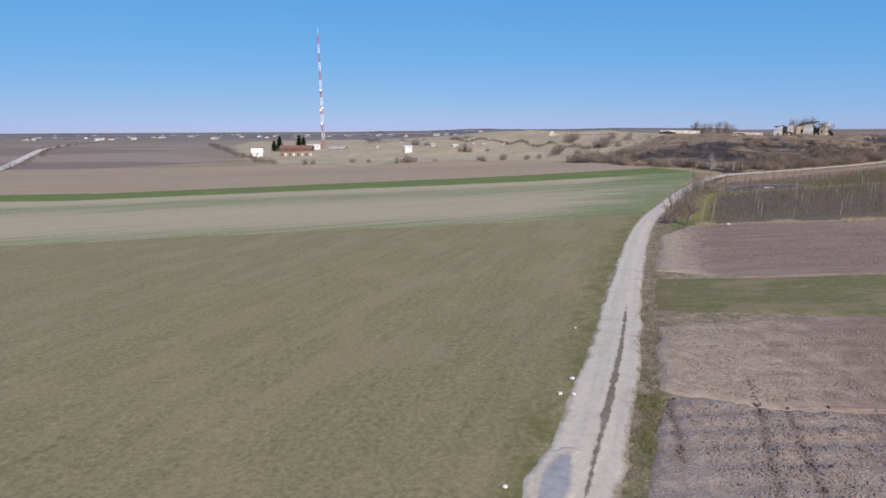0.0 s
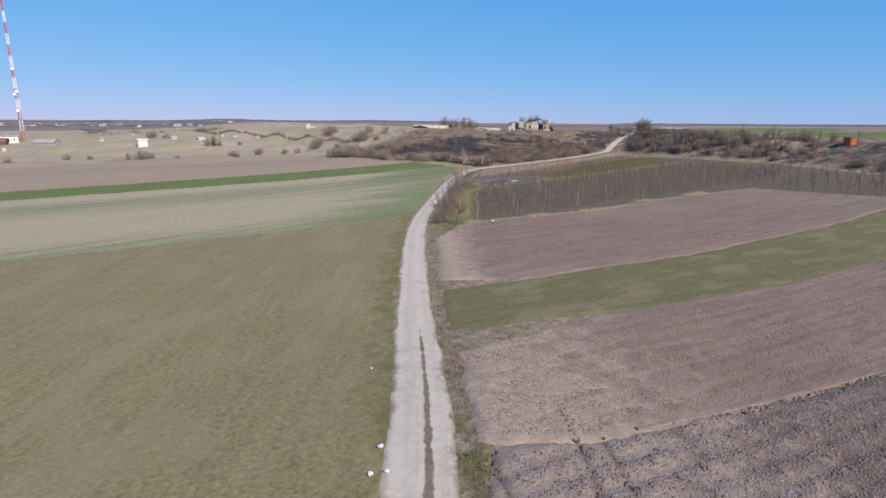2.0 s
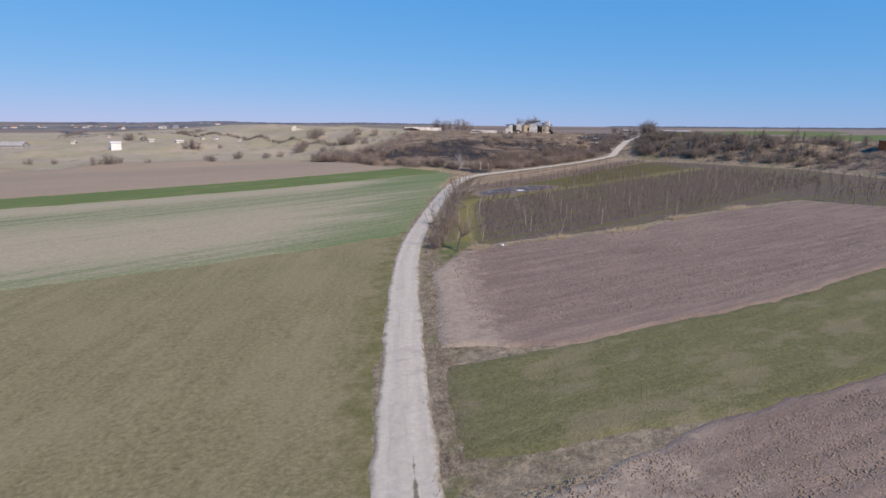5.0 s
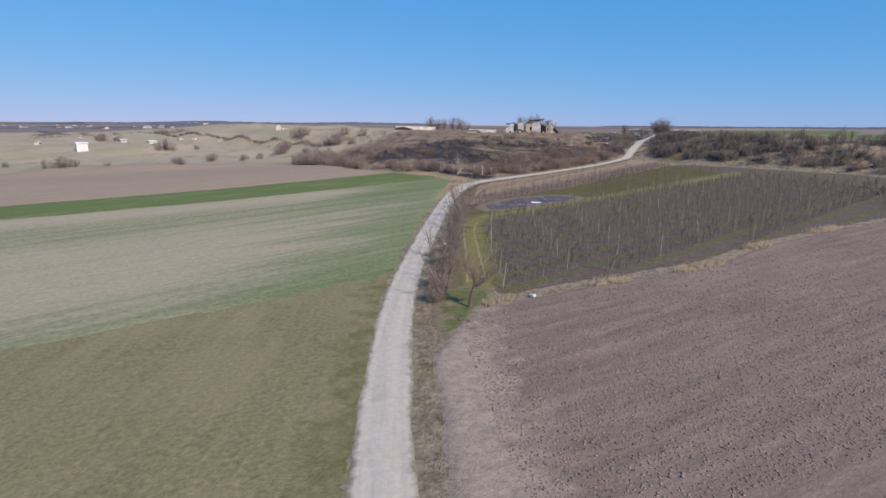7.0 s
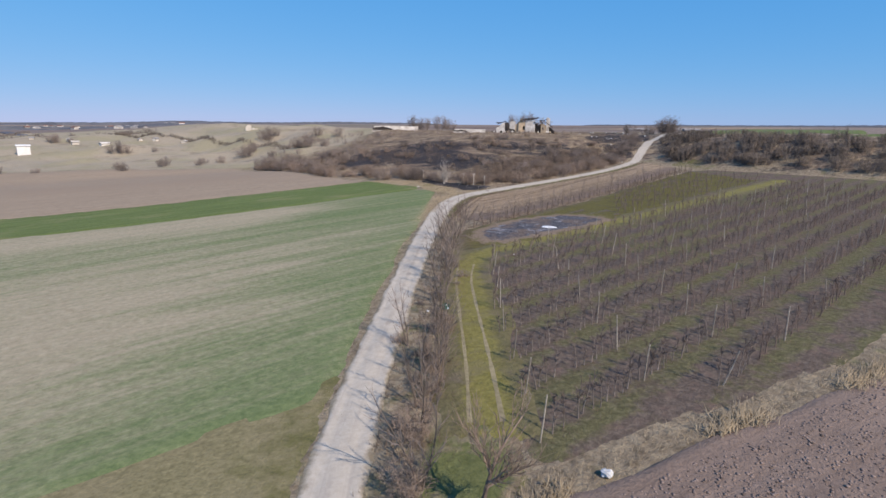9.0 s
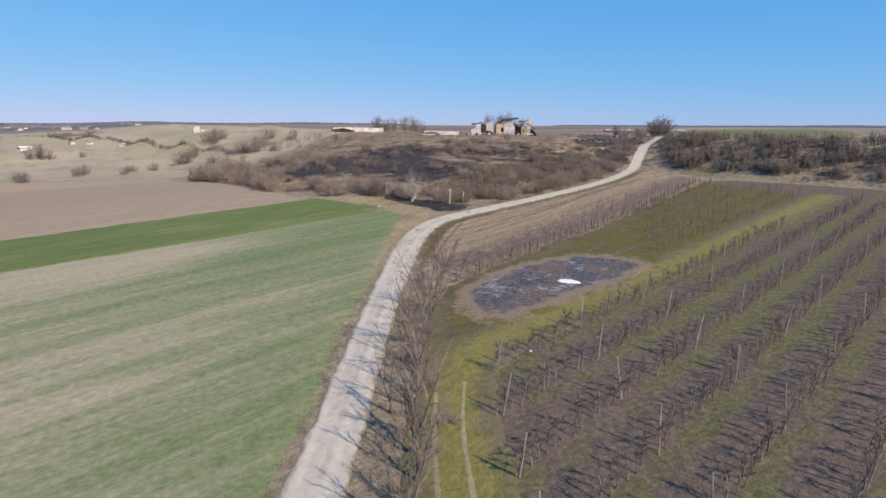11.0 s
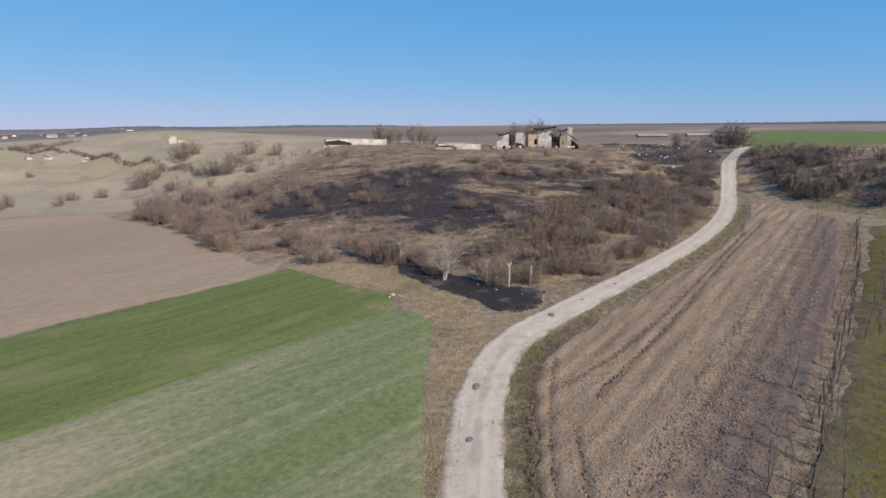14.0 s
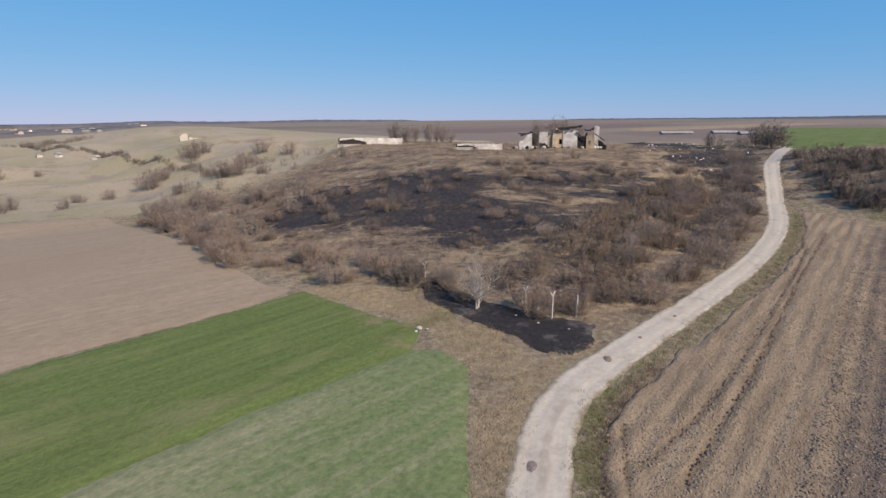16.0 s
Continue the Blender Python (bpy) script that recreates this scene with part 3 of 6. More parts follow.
def patch(name, ring, mat, step, turn=0.0, lift=0.07, relief=None, wobble=0.35, smooth=True, weights=None):
    """A sheet of land inside a ring in plan, gridded along its working direction, with an uneven border that sinks into the ground."""
    line = dense(ring + ring[:1], min(2.0, step * 2))[:-1]
    arr = np.array(line)
    arr[:, 0] += wobble * value_noise(arr[:, 0] / 2.7, arr[:, 1] / 2.7, 11) + wobble * value_noise(arr[:, 0] / 0.9, arr[:, 1] / 0.9, 13) * 0.5
    arr[:, 1] += wobble * value_noise(arr[:, 0] / 2.7 + 50, arr[:, 1] / 2.7, 12) + wobble * value_noise(arr[:, 0] / 0.9, arr[:, 1] / 0.9 + 31, 14) * 0.5
    c, s = math.cos(radians(turn)), math.sin(radians(turn))
    uv = np.stack([arr[:, 0] * c + arr[:, 1] * s, -arr[:, 0] * s + arr[:, 1] * c], 1)
    us = np.arange(uv[:, 0].min() - step, uv[:, 0].max() + 2 * step, step)
    vs = np.arange(uv[:, 1].min() - step, uv[:, 1].max() + 2 * step, step)
    cu, cv = np.meshgrid(us[:-1] + step / 2, vs[:-1] + step / 2, indexing="ij")
    keep = inside(cu, cv, [tuple(p) for p in uv])
    full = np.zeros((len(us) + 1, len(vs) + 1), int)
    full[1:-1, 1:-1] = keep
    around = full[:-1, :-1] + full[1:, :-1] + full[:-1, 1:] + full[1:, 1:]
    U, V = np.meshgrid(us, vs, indexing="ij")
    rim = np.argwhere((around > 0) & (around < 4))
    rx, ry = U[rim[:, 0], rim[:, 1]], V[rim[:, 0], rim[:, 1]]
    a, b = uv, np.roll(uv, -1, 0)
    for k0 in range(0, len(rx), 2000):
        px, py = rx[k0:k0 + 2000, None], ry[k0:k0 + 2000, None]
        d = b - a
        t = np.clip(((px - a[:, 0]) * d[:, 0] + (py - a[:, 1]) * d[:, 1]) / (d ** 2).sum(1).clip(1e-9), 0, 1)
        qx, qy = a[:, 0] + t * d[:, 0], a[:, 1] + t * d[:, 1]
        best = np.argmin((qx - px) ** 2 + (qy - py) ** 2, 1)
        rows = np.arange(len(best))
        rx[k0:k0 + 2000], ry[k0:k0 + 2000] = qx[rows, best], qy[rows, best]
    U[rim[:, 0], rim[:, 1]], V[rim[:, 0], rim[:, 1]] = rx, ry
    used = around > 0
    index = np.full(used.shape, -1)
    index[used] = np.arange(used.sum())
    u, v = U[used], V[used]
    x, y = u * c - v * s, u * s + v * c
    z = height(x, y) + np.where(around[used] == 4, lift, -0.03)
    if relief:
        z = z + np.where(around[used] == 4, relief(u, v), 0)
    i, j = np.nonzero(keep)
    faces = np.stack([index[i, j], index[i + 1, j], index[i + 1, j + 1], index[i, j + 1]], 1)
    me = bpy.data.meshes.new(name)
    me.vertices.add(len(x))
    me.vertices.foreach_set("co", np.stack([x, y, z], 1).astype(np.float32).ravel())
    me.loops.add(faces.size)
    me.loops.foreach_set("vertex_index", faces.astype(np.int32).ravel())
    me.polygons.add(len(faces))
    me.polygons.foreach_set("loop_start", np.arange(0, faces.size, 4, dtype=np.int32))
    me.polygons.foreach_set("loop_total", np.full(len(faces), 4, np.int32))
    me.polygons.foreach_set("use_smooth", np.full(len(faces), smooth))
    me.update(calc_edges=True)
    me.validate()
    for key, rule in (weights or {}).items():
        value(me, key, rule(x, y))
    me.materials.append(mat)
    return new(name, me)


def furrows(pitch, deep, clod, coarse=0.5):
    """Ridges along the working direction, broken by clods."""
    def relief(u, v):
        bend = v + 0.25 * value_noise(u / 9, v / 9, 21)
        ridge = np.sin(bend * 2 * np.pi / pitch) * deep * (0.6 + 0.4 * value_noise(u / 4, v / 2, 22))
        lumps = np.maximum(0, value_noise(u / coarse, v / coarse, 23)) + 0.6 * value_noise(u / (coarse * 2.3), v / (coarse * 2.3), 24)
        return ridge + clod * lumps
    return relief


# ---- the land ----
def graded(low, high, step, far):
    """Even steps from low to high, then ever longer ones out to far."""
    mid = list(np.arange(low, high + step, step))
    s, below, above = step, [mid[0]], [mid[-1]]
    while below[-1] > -far:
        s *= 1.06
        below.append(below[-1] - s)
    s = step
    while above[-1] < far:
        s *= 1.06
        above.append(above[-1] + s)
    return np.array(below[:0:-1] + mid + above[1:])


SCRUB_RING = [(99, 174), (116, 178), (141, 188), (165, 203), (200, 226), (205, 260), (190, 300), (150, 330), (125, 310), (100, 290), (66, 283), (68, 250), (76, 219), (84, 203), (91, 196)]
BURNT_RING = [(83, 254), (84, 240), (89, 227), (94, 218), (101, 208), (110, 203), (122, 216), (128, 240), (126, 250), (116, 257), (104, 260), (91, 260)]
SINGED_RING = [(100, 205), (108, 199), (118, 196), (142, 200), (164, 212), (168, 228), (150, 240), (135, 242), (124, 250), (112, 230)]
DUNE_RING = [(54, 291), (20, 299), (-25, 306), (-105, 340), (-150, 430), (-220, 600), (-300, 900), (150, 1200), (240, 420), (200, 300), (150, 330), (125, 312), (100, 292), (66, 284)]
LITTER_RING = [(156, 196), (166, 202), (174, 207.5), (184, 214), (194, 220), (206, 227), (222, 256), (212, 278), (192, 258), (179, 239), (176, 222), (168, 210)]


def build_ground():
    xs, ys = graded(-30, 235, 1.3, 4700), graded(0, 345, 1.3, 4700)
    X, Y = np.meshgrid(xs, ys, indexing="ij")
    x, y = X.ravel(), Y.ravel()
    z = height(x, y)
    n, m = X.shape
    index = np.arange(n * m).reshape(n, m)
    faces = np.stack([index[:-1, :-1], index[1:, :-1], index[1:, 1:], index[:-1, 1:]], -1).reshape(-1, 4)
    me = bpy.data.meshes.new("ground")
    me.vertices.add(len(x))
    me.vertices.foreach_set("co", np.stack([x, y, z], 1).astype(np.float32).ravel())
    me.loops.add(faces.size)
    me.loops.foreach_set("vertex_index", faces.astype(np.int32).ravel())
    me.polygons.add(len(faces))
    me.polygons.foreach_set("loop_start", np.arange(0, faces.size, 4, dtype=np.int32))
    me.polygons.foreach_set("loop_total", np.full(len(faces), 4, np.int32))
    me.polygons.foreach_set("use_smooth", np.full(len(faces), True))
    me.update(calc_edges=True)
    far = np.hypot(x - 60, y - 120)

    def soft(ring, width):
        d = edge_distance(x, y, ring + ring[:1])
        return 0.5 + np.where(inside(x, y, ring), 1, -1) * np.clip(d / width, 0, 1) * 0.5

    terrace = inside(x, y, FOOT + EAST)
    scrub = np.maximum(soft(SCRUB_RING, 8), terrace * ease(0, 6, edge_distance(x, y, FOOT)) * (y < 235))
    value(me, "scrub", scrub)
    sandy = soft(DUNE_RING, 8) * (1 - soft(SCRUB_RING, 14)) * ease(1500, 700, far)
    value(me, "dune", sandy)
    value(me, "farm", np.maximum(ease(240, 420, far) * ~terrace * (sandy < 0.3), np.maximum(terrace * (x > 185) * ease(190, 260, far), ease(800, 1300, far))))
    # steep bank: its shade goes in as the burnt tone; bank: dark undergrowth
    cliff_shade = inside(x, y, [(149, -90), (149, 20), (151, 50), (154, 55), (161, 54), (160, 50), (157, 20), (160, -90)])
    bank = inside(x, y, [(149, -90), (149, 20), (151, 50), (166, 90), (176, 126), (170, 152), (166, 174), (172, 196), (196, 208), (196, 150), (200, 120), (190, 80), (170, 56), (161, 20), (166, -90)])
    value(me, "burnt", np.maximum(0.42 * bank, np.maximum(np.maximum(np.maximum(1.25 * soft(BURNT_RING, 9), 0.84 * soft(SINGED_RING, 10)), 1.15 * soft(LITTER_RING, 5)), 1.2 * cliff_shade)))
    me.materials.append(GROUND)
    return tagged(new("ground", me), "rolling dry grassland, scrub and farmland reaching the horizon", "ground", kind="structure")


ground = build_ground()

ROAD_LINE = rounded([(-44, -88), (-14, -24), (0, 8), (6.2, 22.4), (9.1, 29), (13, 38.3), (19, 54.5), (24, 66.8), (28.4, 77.7), (33, 88), (37.6, 97.3), (48.3, 115.2), (57.7, 130.5),
                     (64.4, 141), (75, 157), (81.8, 165.2), (87.3, 169.2), (93.5, 171.2), (100, 172.8), (113.5, 176.2), (131.2, 181.3), (150, 189.3), (168, 199.8), (184, 210.5), (194, 216.5), (204, 220), (213, 222.5), (226, 230), (246, 246)], 2)


def ribbon(name, line, half, mat, lift, cross, step=0.8, crown=None):
    """A road along a line: half its width at each place, and its cross-section."""
    pts = np.array(dense(line, step))
    way = np.gradient(pts, axis=0)
    way /= np.hypot(way[:, 0], way[:, 1])[:, None]
    side = np.stack([way[:, 1], -way[:, 0]], 1)
    run = np.concatenate([[0], np.cumsum(np.hypot(*np.diff(pts, axis=0).T))])
    ks = np.linspace(-1, 1, cross)
    verts, across, crowns = [], [], []
    for p, s, r in zip(pts, side, run):
        for k in ks:
            w = half(p[1])
            edge = 0.16 * float(value_noise(np.array([r / 1.7]), np.array([k * 3.0]), 31)[0]) * abs(k) ** 3
            q = p + s * (k * w + edge)
            verts.append((q[0], q[1], 0))
            across.append(k)
            crowns.append(crown(p[1]) if crown else 0)
    v = np.array(verts)
    a = np.array(across)
    sink = np.where(np.abs(a) > 0.99, -0.11, np.where(np.abs(a) > 0.84, -0.03, 0.0)) - 0.05 * np.exp(-((np.abs(a) - 0.5) / 0.2) ** 2)
    v[:, 2] = height(v[:, 0], v[:, 1]) + lift + sink + 0.025 * value_noise(v[:, 0] / 0.8, v[:, 1] / 0.8, 33)
    faces = [(i * cross + k, i * cross + k + 1, (i + 1) * cross + k + 1, (i + 1) * cross + k) for i in range(len(pts) - 1) for k in range(cross - 1)]
    ob = mesh_object(name, v, faces, mat, None, True)
    value(ob.data, "across", a)
    value(ob.data, "crown", crowns)
    value(ob.data, "run", np.repeat(run, cross))
    value(ob.data, "mud", np.exp(-((a - 0.05) / 0.22) ** 2) * ease(98, 112, v[:, 1]) * ease(176, 165, v[:, 1]))
    return ob


def road_half(y):
    return float(np.interp(y, [20, 35, 60, 80, 110, 140, 160, 170, 180, 215], [2.1, 2.0, 1.7, 1.6, 1.5, 1.55, 1.85, 1.8, 1.6, 1.7]))


road = tagged(ribbon("road", ROAD_LINE, road_half, ROAD, 0.09, 15, 0.8, lambda y: float(np.interp(y, [16, 23, 30, 46, 54], [-0.2, 0.35, 0.75, 0.5, -0.3]))),
              "pale rutted dirt farm road with dry mud and gravel", "road", kind="structure")
far_road = tagged(ribbon("road", rounded([(-180, 190), (-263, 335), (-424, 623), (-700, 1180), (-900, 1600)], 1), lambda y: 3.2, CONCRETE, 0.5, 5, 12),
                  "straight pale country road across the far fields", "road", kind="structure")


def beside(y0, y1, off):
    """Points along the road at a distance to its right (left if negative), from y0 to y1."""
    pts = np.array(dense(ROAD_LINE, 3.0))
    way = np.gradient(pts, axis=0)
    way /= np.hypot(way[:, 0], way[:, 1])[:, None]
    q = pts + np.stack([way[:, 1], -way[:, 0]], 1) * off
    return [tuple(p) for p, o in zip(q, pts) if y0 <= o[1] <= y1]


WHEAT_SOUTH = [(-420, 62), (-160, 86), (-74, 92), (-38, 95), (2, 96.5), (19, 98)]
WHEAT_NORTH = [(81.8, 181.8), (68.5, 178.6), (53.5, 174.8), (32, 170.5), (4, 168), (-66, 165), (-160, 160), (-420, 140)]
GREEN_NORTH = [(78.6, 203), (71, 200.7), (51, 196.5), (30, 191.5), (4, 189), (-74, 184), (-160, 178), (-420, 160)]
CORNER_RUTS = [[(19.6, 32.2), (18.4, 29.2), (17.3, 26.7), (16.4, 25), (14.8, 21)], [(19.6, 28.4), (18.6, 26.2), (17.8, 24), (16.4, 20)], [(13.6, 30), (12.9, 27.6), (11.8, 24)]]
STRIP_RUTS = [[(88, 164.4), (83.7, 160.1), (79.2, 155.1), (76.1, 151.0), (73.1, 146.8), (71.4, 144.2)], [(82.6, 156.6), (80.0, 153.5), (77.9, 150.8), (74.7, 146.5), (72.4, 143.4)], [(84.4, 162.6), (78.3, 155.9), (74.4, 150.6), (72.2, 147.6)],
              [(86.4, 158.6), (89.2, 159.7), (102.8, 164.4), (125.6, 173.6), (151, 183)], [(85.4, 160.8), (95.4, 163.0), (114.4, 169.8), (140, 180)]]


def near_ruts(lines, width):
    """1 in the bottom of a wheel rut, falling to 0 beside it."""
    smooth = [rounded(l, 2) for l in lines]
    return lambda x, y: np.exp(-(np.minimum.reduce([edge_distance(x, y, l) for l in smooth]) / width) ** 2)


def rutted(relief, lines, turn, deep=0.16):
    """Furrows with wheel ruts pressed through them and soil heaved up beside them."""
    smooth = [rounded(l, 2) for l in lines]
    c, s = math.cos(radians(turn)), math.sin(radians(turn))

    def both(u, v):
        x, y = u * c - v * s, u * s + v * c
        d = np.minimum.reduce([edge_distance(x, y, l) for l in smooth])
        return relief(u, v) - deep * np.exp(-(d / 0.22) ** 2) + 0.3 * deep * np.exp(-((d - 0.5) / 0.2) ** 2)
    return both


PLOUGH_LIE = rutted(furrows(1.6, 0.07, 0.09, 0.45), CORNER_RUTS, 0, 0.06)
TILLED_LIE = furrows(1.8, 0.035, 0.045, 0.5)
STRIP_LIE = rutted(furrows(1.5, 0.06, 0.06, 0.45), STRIP_RUTS, 20, 0.09)
FIELDS = [
    ("field_1", [(-420, -120)] + beside(-60, 107, -1.35) + [(x, y + 1.6) for x, y in WHEAT_SOUTH[::-1]], MEADOW, 0.9, 0, 0.045, None, "olive meadow of short winter grass beside the road", "meadow"),
    ("field_2", WHEAT_SOUTH + beside(99, 156, -2.0) + [(75, 162.2), (78.6, 167.6), (81.6, 172.4), (84.2, 177), (83.8, 180.4)] + [(x, y + 0.5) for x, y in WHEAT_NORTH], PALE_WHEAT, 0.9, 10, 0.1, furrows(1.5, 0.02, 0.03), "thin pale young wheat with bare soil patches", "field"),
    ("field_3", WHEAT_NORTH[::-1] + [(84.6, 185)] + GREEN_NORTH, GREEN_WHEAT, 0.9, 14, 0.15, furrows(1.5, 0.02, 0.04), "bright green strip of thick young wheat", "field"),
    ("field_4", GREEN_NORTH[::-1] + [(76, 208), (69.5, 246), (58, 290), (20, 297), (-25, 304), (-105, 338), (-260, 330), (-420, 300)], SMOOTH_SOIL, 1.5, 10, 0.1, None, "smooth brown harrowed field below the dunes", "field"),
    ("field_5", [(147, 8), (131.5, 28.2), (64, 26.2), (36, 27.2), (21, 28.4), (17, 29.6), (13.6, 30.6)] + beside(-40, 28, 3.0)[::-1] + [(60, -60), (140, -60)], PLOUGH, 0.32, 0, 0.17, PLOUGH_LIE, "freshly ploughed dark field with furrows and clods", "field"),
    ("field_6", beside(32, 45, 2.9) + [(35, 44.6), (55, 43.3), (80, 43.7), (124, 46.9), (131.5, 27.9), (64, 25.9), (36, 26.9), (21, 28), (17, 29.4), (14.2, 30.4)], HARROWED, 0.36, 0, 0.15, furrows(1.6, 0.02, 0.035, 0.45), "rough brown ploughed strip with scattered clods", "field"),
    ("field_7", beside(46, 60, 2.8) + [(34, 57.4), (57, 56.4), (89, 58.6), (128, 65), (124, 46.6), (80, 43.4), (55, 43), (35, 44.3)], STRIP_GRASS, 0.6, 0, 0.09, furrows(2.4, 0.02, 0.06), "narrow strip of winter grass between ploughed fields", "field"),
    ("field_8", beside(61, 84, 2.9) + [(40.5, 87.6), (57, 87.4), (71, 86.6), (83, 89.6), (99, 90.8), (117, 90.6), (127.5, 64.8), (89, 58.3), (57, 56.1), (34, 57.1)], HARROWED, 0.42, 2, 0.16, TILLED_LIE, "brown tilled field with rows of clods", "field"),
    ("orchard_floor", [(44, 89.5), (57, 89), (71, 88.4), (83, 91), (99, 92), (118, 91.6), (129, 65), (140, 36), (148, 34), (151, 55), (166, 92), (174, 126), (169, 150), (165, 168), (158, 171.5), (121, 156.4), (101, 149.4), (83, 142.6), (74, 139.6), (66, 131), (55, 112.5), (47, 98)], ORCHARD_FLOOR, 0.8, 12, 0.06, furrows(3.4, 0.04, 0.05), "brown and mossy green orchard floor", "orchard floor"),
    ("field_9", beside(153, 196, 3.6) + [(166, 192), (160, 176), (121, 159), (101, 152), (83, 145.4), (75, 143.4), (73.4, 147.5)], STUBBLE, 0.25, 20, 0.16, STRIP_LIE, "dry straw-coloured tilled strip in the road bend", "field"),
]


def bare_wheat(x, y):
    """Where the young wheat is thin: in bands along the field, never close to the road."""
    south = np.interp(x, *np.array(WHEAT_SOUTH + [(40, 102), (82, 150)]).T)
    north = np.interp(x, *np.array(WHEAT_NORTH[::-1]).T)
    f = np.clip((y - south) / (north - south), 0, 1)
    off = edge_distance(x, y, ROAD_LINE)
    band = 0.36 + 0.5 * np.exp(-((f - 0.33) / 0.25) ** 4) + 0.1 * np.exp(-((f - 0.62) / 0.1) ** 2) + 0.5 * np.exp(-((f - 0.91) / 0.11) ** 2) * (1 - 0.7 * ease(44, 70, x))
    return np.clip(band, 0, 1) * (0.36 + 0.64 * ease(3, 27, off + 6 * value_noise(x / 14, y / 4, 81) - 5 * f))


WORN = {"field_1": lambda x, y: ease(8, 1.6, edge_distance(x, y, ROAD_LINE)) * 0.62,
        "field_3": lambda x, y: ease(9, 1, edge_distance(x, y, [(78.6, 203), (85, 185), (81.8, 181.8), (53.5, 174.8)])) * ease(66, 84, x) * 0.45,
        "field_5": lambda x, y: ease(34, 6, edge_distance(x, y, ROAD_LINE)) * 0.9,
        "field_6": lambda x, y: 0.1 + 0.75 * ease(26, 5, edge_distance(x, y, ROAD_LINE)),
        "field_7": lambda x, y: ease(8, 3, edge_distance(x, y, ROAD_LINE)) * 0.5,
        "field_8": lambda x, y: ease(14, 4, edge_distance(x, y, ROAD_LINE)) * 0.85}
# tilled strip: here the second tone is darker, strongest along the fence
WORN["field_9"] = lambda x, y: 0.95 * ease(10, 0.5, edge_distance(x, y, [(75, 143.4), (83, 145.4), (101, 152), (121, 159), (160, 176)]))
RUTS = {"field_5": near_ruts(CORNER_RUTS, 0.17), "field_9": near_ruts(STRIP_RUTS, 0.2)}
for fname, ring, mat, step, turn, lift, relief, label, category in FIELDS:
    tagged(patch(fname, ring, mat, step, turn, lift, relief, weights={key: rules[fname] for key, rules in (("bare", {"field_2": bare_wheat}), ("worn", WORN), ("rut", RUTS)) if fname in rules}), label, category, kind="structure")


def oval(cx, cy, a, b, turn, n=28):
    c, s = math.cos(radians(turn)), math.sin(radians(turn))
    return [(cx + a * math.cos(k) * c - b * math.sin(k) * s, cy + a * math.cos(k) * s + b * math.sin(k) * c) for k in np.linspace(0, 2 * math.pi, n, endpoint=False)]


def strip_ring(line, half):
    pts = np.array(line, float)
    way = np.gradient(pts, axis=0)
    way /= np.hypot(way[:, 0], way[:, 1])[:, None]
    side = np.stack([way[:, 1], -way[:, 0]], 1) * half
    return [tuple(p) for p in pts + side] + [tuple(p) for p in (pts - side)[::-1]]


LANE = rounded([(43.6, 92), (47, 98.6), (52, 107.6), (55, 113.6), (59, 121), (62, 124.4), (66, 126), (73, 127.3), (86, 129.8), (111, 135.6), (157, 145.4)], 2)
tagged(patch("grass_lane", strip_ring(dense(LANE, 3), 3.0), LANE_BLEND, 0.5, 12, 0.12, None, 0.5, weights={"core": lambda x, y: ease(3.0, 0.2, edge_distance(x, y, LANE))}), "yellow-green mossy lane through the orchard", "lane", kind="structure")
MOSS_RIM = [(60, 123), (63, 130), (68, 138.6), (84, 144.4), (101, 150.4), (121, 157.6)]
tagged(patch("grass_lane", [(68, 138.6), (74, 141), (84, 144.4), (101, 150.4), (121, 157.6), (157, 170.6), (152, 147.6), (118, 140), (100, 135), (94, 130), (70, 124.6), (58, 120), (62, 130)], MOSS_BLEND, 0.6, 12, 0.1, None, 0.6, weights={"core": lambda x, y: 0.5 + 0.5 * ease(0, 4, edge_distance(x, y, MOSS_RIM))}), "yellow-green moss round the burnt hollow", "grass", kind="structure")
ASH_RING = [(66.4, 132.6), (66.2, 129.6), (68.4, 127.6), (73, 127.8), (79, 128.8), (85, 129.6), (91.4, 131), (92.6, 135), (91.6, 139), (88.4, 142), (81, 142.2), (74, 140.4), (68.6, 137)]
tagged(patch("ash_patch", ASH_RING, ASH, 0.35, 12, 0.16, furrows(3, 0.01, 0.05), 0.8, weights={"core": lambda x, y: ease(0, 3.8, edge_distance(x, y, ASH_RING + ASH_RING[:1]))}), "black and grey ash of a burnt patch with a scorched brown rim", "burnt ground", kind="structure")
CHAR_RING = [(90.4, 198), (93, 197), (94, 188), (96.6, 181), (99.4, 177), (97, 174.3), (92, 172.9), (89.8, 175.6), (90, 179), (88.8, 184), (88, 192)]
tagged(patch("charred_patch", CHAR_RING, SOOT_BLEND, 0.3, 0, 0.12, furrows(2, 0.01, 0.05), 1.0, weights={"core": lambda x, y: ease(0, 1.8, edge_distance(x, y, CHAR_RING + CHAR_RING[:1]))}), "black charred grass by the road bend", "burnt ground", kind="structure")
tagged(patch("white_patch", oval(79.9, 133.0, 1.25, 0.75, -60, 16), LIME, 0.15, 0, 0.24, None, 0.15), "small white patch of spilled lime on the ash", "lime patch")
tagged(patch("far_field", [(214, 224), (235, 216), (330, 210), (520, 300), (470, 365), (330, 300)], GREEN_WHEAT, 4, 30, 0.35, None, 1.0), "green wheat field on the terrace beyond the road", "field", kind="structure")


tagged(patch("far_field", [(196, 30), (420, -40), (470, 110), (300, 118), (212, 96)], PLOUGH, 6, 20, 0.35, None, 1.5), "dark tilled field on the terrace", "field", kind="structure")
